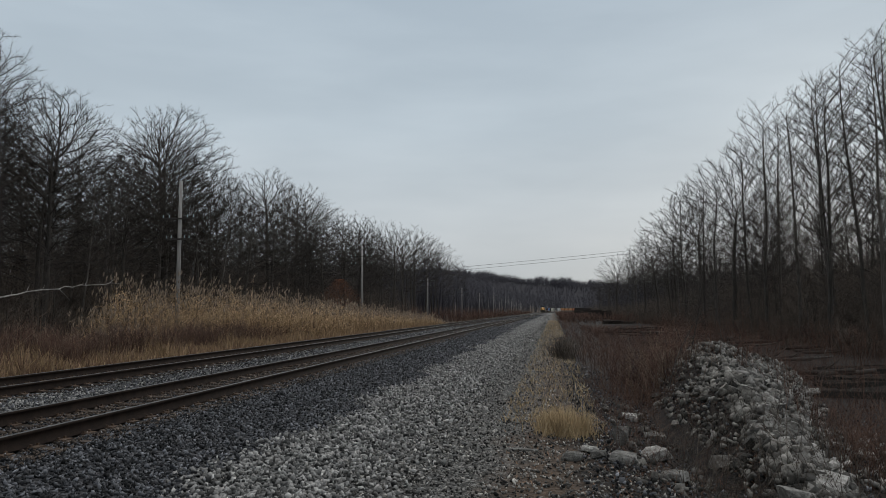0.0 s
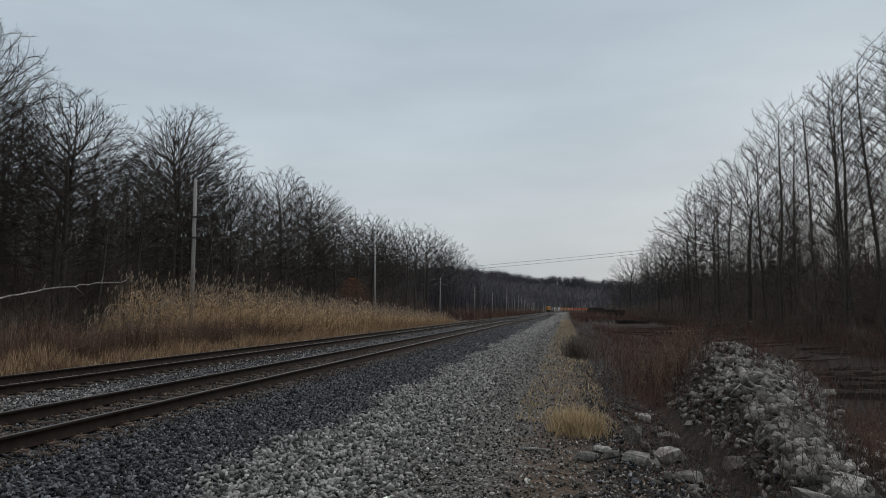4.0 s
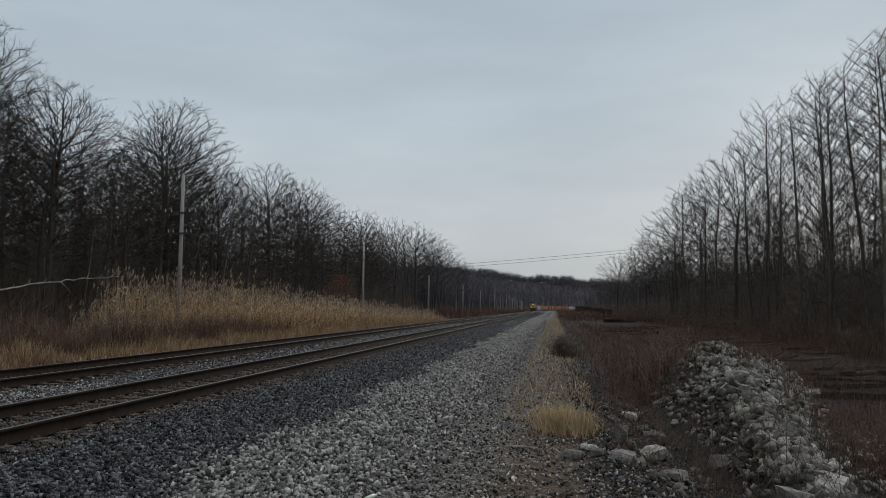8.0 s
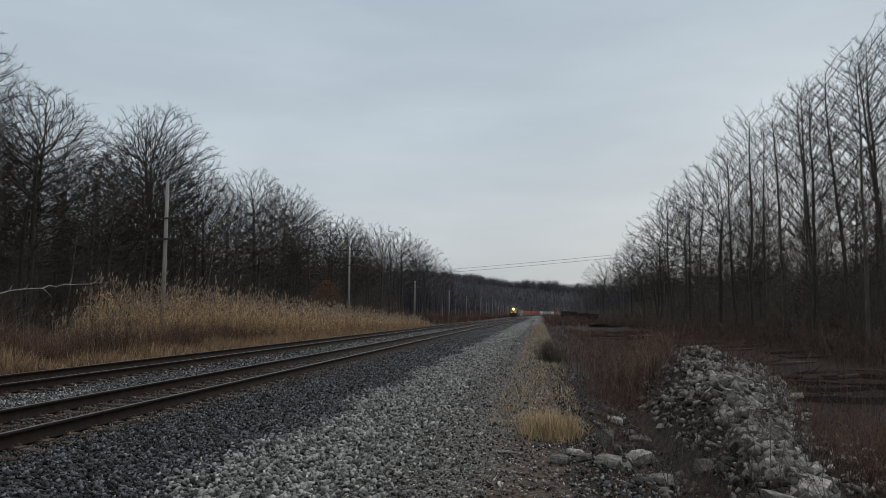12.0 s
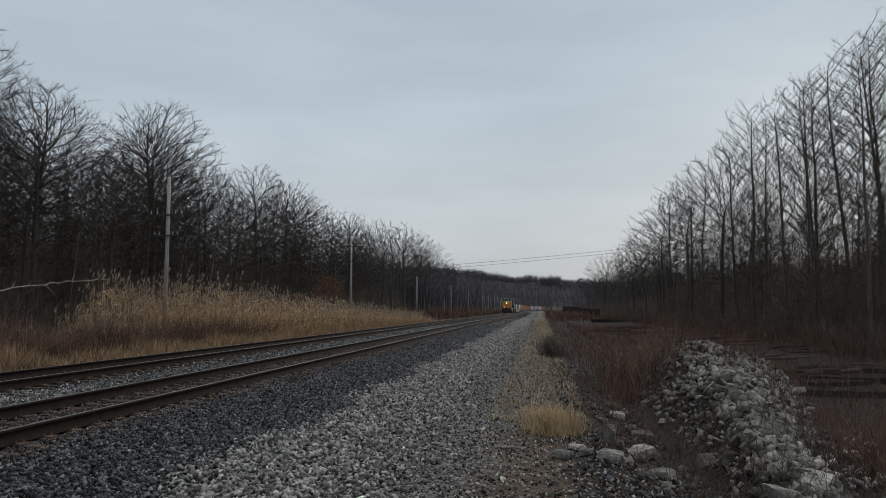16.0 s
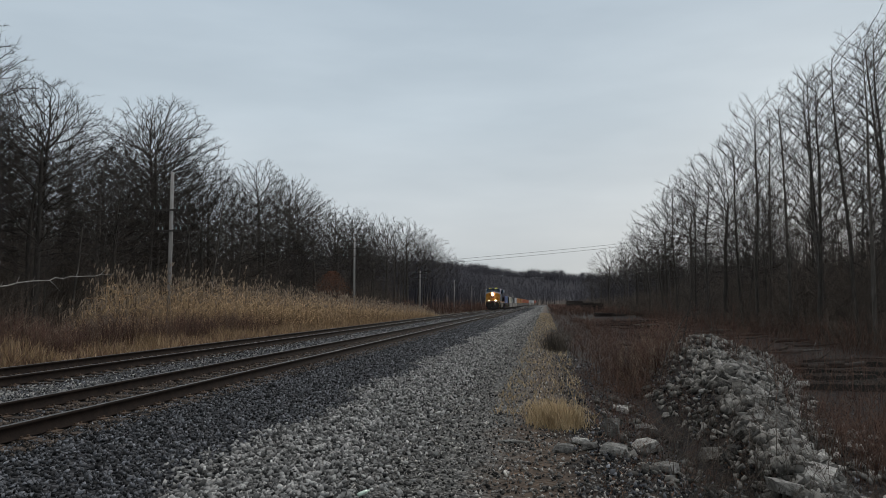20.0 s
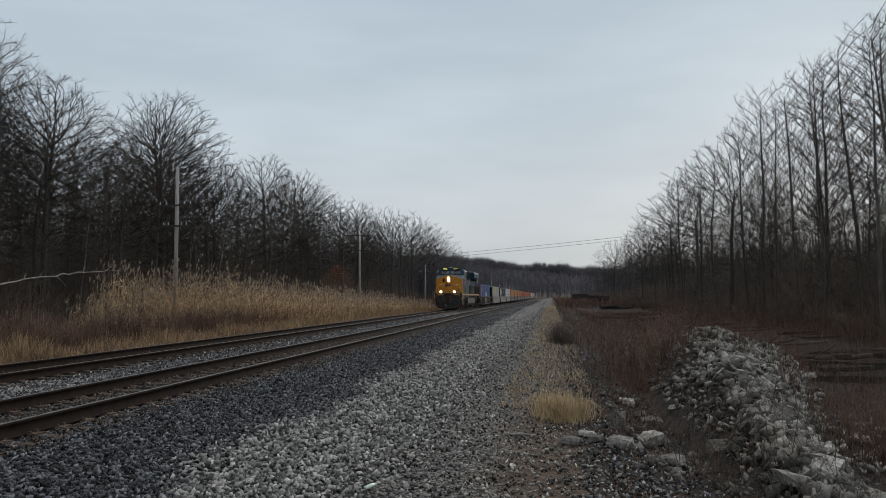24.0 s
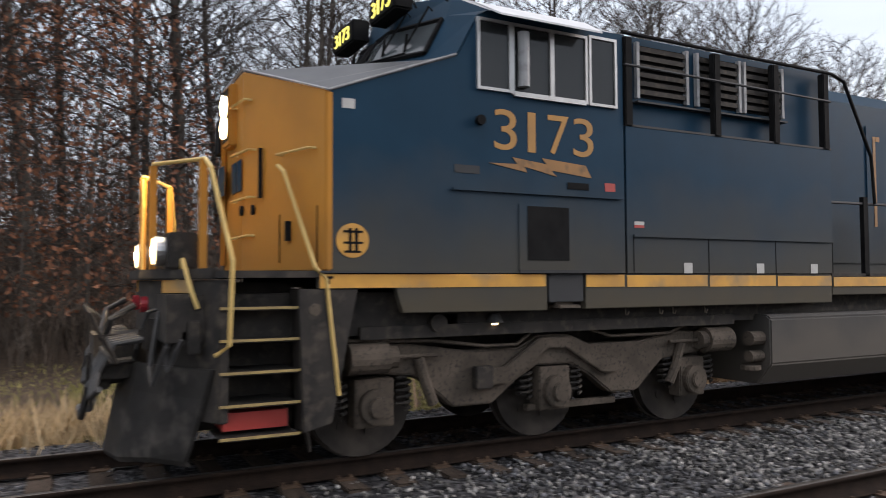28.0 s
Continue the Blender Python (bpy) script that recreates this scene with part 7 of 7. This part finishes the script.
                part("slat", Geo().box(*sx(1.386, 1.43), y0, y1, z, z + 0.055), M["underframe"], gr)
            for y in (y0 - 0.05, y1 + 0.01):
                part("grille_post", Geo().box(*sx(1.386, 1.44), y, y + 0.04, 3.78, 4.42), M["roof_grey"], gr)
        for y in (5.76, 7.13, 8.16, 9.12):
            part("roof_post", Geo().box(*sx(1.45, 1.54), y - 0.05, y + 0.06, 3.42, 4.42), M["black"], loco, "", 0.012)
        part("side_rail", Geo().tube([(s * 1.54, 5.7, 4.1), (s * 1.54, 9.2, 4.06)], 0.016, 6), M["tank"], loco)
        part("eave_rail", Geo().tube([(s * 1.5, 5.7, 4.47), (s * 1.5, 9.3, 4.45), (s * 1.5, 9.55, 4.38), (s * 1.5, 10.1, 3.4), (s * 1.5, 10.15, 2.75)], 0.022, 6), M["black"], loco)
        # -- long hood with walkway --
        part("hood_side", Geo().box(*sx(0.86, 0.95), 9.2, 21.4, 1.80, 4.3), M["blue"], loco, "dusty dark blue engine hood side")
        for y in (9.9, 10.8, 11.7, 12.6, 13.5, 14.4, 15.3, 16.2, 17.1, 18.0, 18.9, 19.8):
            hd = part("hood_door", Geo().box(*sx(0.951, 0.968), y + 0.03, y + 0.86, 1.95, 4.0 if y < 15 else 3.2), M["blue"], loco, "", 0.004)
            part("door_latch", Geo().box(*sx(0.968, 0.985), y + 0.76, y + 0.8, 2.6, 2.72), M["tank"], hd)
        # radiator wings
        wing = [(0.9, 3.45), (1.32, 3.86), (1.49, 3.9), (1.49, 4.46), (1.36, 4.66), (0.9, 4.70)]
        part("radiator_wing", Geo().prism([(s * a, z) for a, z in wing], "y", 15.6, 21.75), M["blue"], loco, "overhanging radiator wing", 0.015)
        part("wing_face", Geo().box(*sx(1.492, 1.50), 15.75, 21.65, 3.95, 4.42), M["blue"], loco)
        for j in range(22):
            part("wing_louvre", Geo().box(*sx(1.05, 1.2), 16.0 + j * 0.25, 16.06 + j * 0.25, 3.55, 3.75), M["black"], loco)
        # handrails along the walkway
        part("walkway_rail", Geo().tube([(s * 1.47, 9.15, 2.74), (s * 1.47, 15, 2.80), (s * 1.47, 21.5, 2.84)], 0.02, 7), M["tank"], loco)
        for y in (9.95, 11.3, 12.65, 14.0, 15.35, 16.3, 17.3, 18.3, 19.4, 20.5, 21.5):
            part("rail_post", Geo().box(*sx(1.44, 1.5), y - 0.045, y + 0.045, 1.76, 2.84), M["black"], loco)
        if s > 0:
            lo = Geo()
            for y in (12.05, 12.95, 13.85):
                lo.prism([(y, 3.02), (y + 0.1, 2.93), (y + 0.72, 2.93), (y + 0.78, 3.02), (y + 0.78, 3.64), (y + 0.68, 3.73), (y + 0.08, 3.73), (y, 3.64)], "x", 0.969, 0.975)
            part("hood_emblem", lo, M["faded"], loco, "large faded orange company emblem")
            part("hood_mark", Geo().box(0.969, 0.974, 10.98, 11.04, 2.5, 3.85).box(0.969, 0.974, 11.05, 11.14, 3.78, 3.85), M["faded"], loco)
            part("hood_mark", Geo().box(0.969, 0.974, 14.8, 14.86, 2.4, 3.8), M["tank"], loco)
            part("small_label", Geo().box(0.969, 0.974, 11.4, 11.75, 2.3, 2.6), M["faded"], loco)
    # roofs of hood and equipment
    part("equipment_roof", Geo().box(-1.36, 1.36, 5.7, 9.4, 4.44, 4.5), M["blue"], loco, "", 0.02)
    part("hood_top", Geo().prism([(-0.95, 4.28), (-0.8, 4.5), (0.8, 4.5), (0.95, 4.28)], "y", 9.3, 15.7), M["blue"], loco, "", 0.01)
    part("radiator_top", Geo().prism([(-1.36, 4.66), (-0.9, 4.72), (0.9, 4.72), (1.36, 4.66), (1.3, 4.62), (-1.3, 4.62)], "y", 15.5, 21.8), M["roof_grey"], loco, "weathered grey radiator roof")
    part("exhaust_stack", Geo().box(-0.3, 0.3, 13.0, 13.9, 4.48, 4.66), M["black"], loco, "", 0.02)
    part("horn", Geo().cyl("y", (0.3, 10.0, 4.62), 0.06, -0.25, 0.2, 10, 0.03).cyl("y", (0.12, 10.0, 4.62), 0.06, -0.25, 0.2, 10, 0.03).box(0.05, 0.4, 9.98, 10.05, 4.48, 4.62), M["black"], loco)
    part("roof_antenna", Geo().box(-0.3, 0.3, 4.6, 5.1, 4.72, 4.86), M["roof_grey"], loco, "", 0.03)
    part("hood_end", Geo().box(-0.95, 0.95, 21.3, 21.42, 1.8, 4.6), M["blue"], loco)
    part("rear_plate", Geo().box(-1.45, 1.45, 21.7, 21.8, 0.6, 1.78), M["underframe"], loco)
    part("rear_coupler", Geo().box(-0.16, 0.16, 21.6, 22.5, 0.78, 1.02), M["underframe"], loco)
    part("inner_hood", Geo().box(-0.85, 0.85, 5.7, 21.3, 1.8, 4.25), M["black"], loco)
    part("underfloor_gear", Geo().box(-1.3, 1.3, 2.7, 7.6, 1.18, 1.3).box(0.9, 1.2, 2.75, 3.0, 1.25, 1.6).box(0.9, 1.25, 3.5, 3.75, 1.2, 1.4).cyl("x", (0, 3.5, 1.32), 0.09, 1.1, 1.34, 14), M["underframe"], loco)
    loco_truck(loco, 4.95, 2.89, 7.0)
    loco_truck(loco, 17.65, 15.6, 19.7)
    sets = [wheelset(loco, y, 0.533) for y in WHEELS]
    return loco, sets


LOCO, WHEELSETS = build_loco()


# ---- wagons and containers ----
WELL = {}


def well_meshes(key, paint, ribs, z_top):
    """Meshes of one container wagon, 18.6 m long, its middle at y = 0."""
    L = 8.15
    out = []
    for s in (-1, 1):
        X = s * 1.42
        side = [(-L, z_top - 0.05), (-L + 0.25, z_top), (L - 0.25, z_top), (L, z_top - 0.05), (L, 0.85), (L - 0.45, 0.36), (-L + 0.45, 0.36), (-L, 0.85)]
        g = Geo().prism(side, "x", s * 1.36, X)
        g.box(min(s * 1.28, X + s * 0.03), max(s * 1.28, X + s * 0.03), -L, L, z_top - 0.08, z_top + 0.02)
        g.box(min(s * 1.2, X + s * 0.02), max(s * 1.2, X + s * 0.02), -L + 0.4, L - 0.4, 0.3, 0.40)
        out.append(("well_side", mesh_of("well_side", g, M[paint], 0.008)))
        if ribs:
            me = mesh_of("side_rib", Geo().prism([(0, 0.42), (0.16, 0.42), (0.12, z_top - 0.09), (0.04, z_top - 0.09)], "x", X, X + s * 0.055), M[paint], 0.006)
            for k in range(19):
                out.append(("side_rib", me, (0, -L + 0.55 + k * 0.83, 0)))
    out.append(("well_floor", mesh_of("well_floor", Geo().box(-1.3, 1.3, -L + 0.4, L - 0.4, 0.24, 0.31), M["underframe"])))
    for s in (-1, 1):
        g = Geo().prism([(s * L, 0.8), (s * (L + 0.9), 0.8), (s * (L + 0.9), 1.25), (s * (L + 0.1), z_top - 0.05), (s * L, z_top - 0.05)], "x", -1.35, 1.35)
        out.append(("end_platform", mesh_of("end_platform", g, M["underframe"], 0.01)))
        wheel = mesh_of("wagon_wheel", Geo().cyl("x", (0, 0, 0.46), 0.455, -0.065, 0.065, 24), M["wheel"])
        for w in (-0.85, 0.85):
            for q in (-1, 1):
                out.append(("wagon_wheel", wheel, (q * 0.755, s * (L + 0.75) + w, 0)))
        bf = mesh_of("bogie_frame", Geo().prism([(-1.15, 0.62), (-0.95, 0.66), (-0.4, 0.82), (0.4, 0.82), (0.95, 0.66), (1.15, 0.62), (1.15, 0.4), (0.75, 0.4), (0.35, 0.24), (-0.35, 0.24), (-0.75, 0.4), (-1.15, 0.4)], "x", -0.08, 0.08), M["underframe"], 0.01)
        for q in (-1, 1):
            out.append(("bogie_frame", bf, (q * 1.0, s * (L + 0.75), 0)))
        rung = mesh_of("ladder_rung", Geo().tube([(1.38, -0.2, 0), (1.5, -0.2, 0), (1.5, 0.2, 0), (1.38, 0.2, 0)], 0.012, 5), M["truck"])
        for z in (0.85, 1.1, 1.35):
            out.append(("ladder_rung", rung, (0, s * (L + 0.35), z)))
    WELL[key] = out


M["well_rust"] = mat("rust_brown_wagon", (0.065, 0.047, 0.038), (0.13, 0.095, 0.075), 2.0, 0.85, c3=(0.17, 0.12, 0.085), fine=7, spec=0.3)
M["well_grey"] = mat("dusty_grey_wagon", (0.17, 0.15, 0.13), (0.26, 0.235, 0.205), 1.5, 0.85, c3=(0.11, 0.095, 0.08), fine=5, spec=0.3)
M["well_dark"] = mat("dark_wagon", (0.05, 0.042, 0.038), (0.10, 0.085, 0.075), 1.5, 0.85, spec=0.3)
well_meshes("ribbed", "well_rust", True, 1.45)
well_meshes("grey", "well_grey", False, 1.42)
well_meshes("dark", "well_dark", False, 1.42)
BOX = {"blue": (0.045, 0.10, 0.26), "beige": (0.42, 0.40, 0.33), "black": (0.022, 0.022, 0.025), "white": (0.55, 0.56, 0.56), "amber": (0.42, 0.17, 0.045), "orange": (0.46, 0.13, 0.045), "rust": (0.36, 0.075, 0.035), "grey": (0.33, 0.34, 0.34)}


def container_mesh(key, col):
    """A corrugated container 16.15 m long, its middle at y = 0 and its foot at z = 0."""
    m = mat("container_paint_" + key, col, tuple(c * 0.8 for c in col), 0.7, 0.6, bump=0.004, bscale=3, c3=tuple(c * 0.62 + 0.02 for c in col), fine=2.2, spec=0.35)
    H, W, L = 2.9, 1.295, 8.07
    g = Geo().box(-W + 0.03, W - 0.03, -L + 0.03, L - 0.03, 0.05, H - 0.03)
    for s in (-1, 1):
        for k in range(46):
            y = -L + 0.25 + k * 0.345
            g.prism([(s * (W - 0.031), y), (s * W, y + 0.06), (s * W, y + 0.17), (s * (W - 0.031), y + 0.23)][::s], "z", 0.16, H - 0.12)
    body = mesh_of("container_body", g, m)
    f = Geo()
    for sx in (-1, 1):
        for sy in (-1, 1):
            f.box(sx * W - 0.07, sx * W + 0.012, sy * L - 0.07, sy * L + 0.012, 0, H) if sx > 0 else f.box(sx * W - 0.012, sx * W + 0.07, sy * L - 0.07, sy * L + 0.012, 0, H)
        f.box(min(sx * (W - 0.06), sx * (W + 0.012)), max(sx * (W - 0.06), sx * (W + 0.012)), -L, L, H - 0.12, H)
        f.box(min(sx * (W - 0.06), sx * (W + 0.012)), max(sx * (W - 0.06), sx * (W + 0.012)), -L, L, 0, 0.15)
    for sy in (-1, 1):
        f.box(-W, W, sy * L - 0.05, sy * L + 0.012, H - 0.12, H).box(-W, W, sy * L - 0.05, sy * L + 0.012, 0, 0.15)
    return body, mesh_of("corner_frame", f, m, 0.008), m


CONT = {k: container_mesh(k, c) for k, c in BOX.items()}
MOVERS = [(LOCO, 0.0, LOCO_LEN, 0.0)]   # thing, metres behind the front, length, height


def add_car(s0, kind, color, first=False):
    """A wagon whose container starts s0 metres behind the locomotive's front."""
    car = new("container_wagon")
    for name, me, *at in WELL[kind]:
        o = new(name, me)
        o.parent = car
        if at:
            o.location = at[0]
    tagged(car, {"ribbed": "rust-brown well wagon with ribbed sides and green graffiti", "grey": "dusty grey articulated well wagon", "dark": "dark brown articulated well wagon"}[kind], "freight wagon", group="wagons of the train")
    if kind == "ribbed":
        spray = mat("green_spray_paint", (0.15, 0.30, 0.15), (0.22, 0.38, 0.2), 3, 0.7)
        for y, z, w, h in ((-2.6, 0.52, 0.35, 0.75), (-2.1, 0.6, 0.5, 0.3), (-1.4, 0.5, 0.3, 0.8), (-0.9, 0.9, 0.6, 0.35), (-0.2, 0.5, 0.3, 0.7), (0.2, 0.55, 0.5, 0.25)):
            part("graffiti", Geo().box(1.476, 1.482, y, y + w, z, z + h), spray, car, "faded green sprayed mark")
    MOVERS.append((car, s0 + 8.07, 0.0, 0.0))
    box = new("container")
    body, fr, m = CONT[color]
    for nm, me in (("body", body), ("corner_frame", fr)):
        o = new(nm, me)
        o.parent = box
    names = {"blue": "blue corrugated container with a red corner strip", "beige": "pale beige container in a grey wagon", "black": "black container", "white": "white container", "amber": "amber orange container", "orange": "orange container", "rust": "red-orange container", "grey": "pale grey container"}
    tagged(box, names[color] + " riding the freight train", "container", group="containers on the train")
    W, L = 1.31, 8.07
    if color == "blue":
        part("front_end", Geo().box(-1.3, 1.3, -L - 0.03, -L - 0.012, 0.03, 2.87), M["well_rust"], box, "dull brown front end")
        part("red_corner", Geo().box(1.307, 1.312, -L - 0.02, -L + 0.95, 0.02, 2.88).box(1.2, 1.307, -L - 0.036, -L - 0.03, 0.02, 2.88), M["red"], box, "red painted corner strip")
        g = Geo()
        for y, z, w, h in ((-6.9, 1.45, 0.09, 0.5), (-6.9, 2.02, 0.09, 0.35), (-4.9, 1.9, 0.22, 0.62), (-4.5, 1.8, 0.3, 0.08), (-4.5, 2.0, 0.35, 0.08), (-4.5, 2.2, 0.3, 0.08), (-4.5, 2.4, 0.3, 0.08), (0.1, 2.2, 0.35, 0.42), (5.0, 2.3, 0.7, 0.1)):
            g.box(1.309, 1.314, y, y + w, z, z + h)
        part("white_marks", g, M["white"], box, "white unreadable lettering bars")
        g = Geo()
        for y, w, h in ((-0.6, 0.2, 0.75), (-0.35, 0.5, 0.2), (0.3, 0.25, 0.6), (0.7, 0.5, 0.55), (1.35, 0.3, 0.6), (1.8, 0.6, 0.5)):
            g.box(1.309, 1.314, y, y + w, 1.22, 1.22 + h)
        part("graffiti", g, M["white"], box, "white sprayed marks")
    elif color == "beige":
        part("end_opening", Geo().box(-1.2, 1.2, -L - 0.025, -L - 0.013, 0.2, 2.75), M["black"], box)
        part("yellow_mark", Geo().box(1.309, 1.314, -4.0, -1.2, 1.7, 2.55).box(1.309, 1.314, -3.8, -1.6, 1.2, 1.5), mat("yellow_sign_paint", (0.45, 0.40, 0.10), (0.38, 0.34, 0.1), 2, 0.7), box, "faded yellow sign")
    elif color == "black":
        part("white_mark", Geo().box(1.309, 1.314, -5.2, -4.2, 1.5, 2.4).box(1.309, 1.314, -3.9, -3.3, 1.7, 2.2), M["white"], box, "white emblem bars")
        part("white_end", Geo().box(1.309, 1.314, -8.0, -6.6, 0.2, 2.75), M["white"], box, "white front end panel")
    elif color == "white":
        part("dark_mark", Geo().box(1.309, 1.314, -1.0, 0.4, 1.4, 1.7).box(1.309, 1.314, 0.8, 3.0, 1.4, 1.75), M["underframe"], box, "dark lettering bars")
    box_z = 0.33
    MOVERS.append((box, s0 + 8.07, 0.0, box_z))


add_car(26.4, "ribbed", "blue")
s_at = 48.7
for kind, color in (("grey", "beige"), ("grey", "black"), ("grey", "white"), ("dark", "amber"), ("dark", "amber"), ("dark", "amber"), ("dark", "orange"), ("dark", "rust"), ("dark", "orange"), ("dark", "rust"), ("dark", "orange"), ("dark", "rust"), ("dark", "rust"), ("grey", "white"), ("grey", "grey"), ("dark", "grey"), ("grey", "white"), ("dark", "rust")):
    add_car(s_at, kind, color)
    s_at += 19.4


# ---- what moves ----
FRONT_AT_END, SPEED = 2.05, 19.75


def motions():
    times = [0.5 * k for k in range(57)]
    for thing, back, length, z in MOVERS:
        rows = []
        for t in times:
            s = FRONT_AT_END + SPEED * (28 - t) + back
            x0, y0, a0 = track_at(s, X_FAR)
            x1, y1, a1 = track_at(s + length, X_FAR)
            rows.append((t, pose(x0, y0, z, 0, 0, -math.degrees((a0 + a1) / 2))))
        walk(thing, rows)
    for w in WHEELSETS:
        y, r = w.location.y, 0.533
        rows = []
        for k in range(841):
            t = k / 30
            rows.append((t, pose(0, y, r, math.degrees(SPEED * t / r), 0, 0)))
        walk(w, rows)


motions()
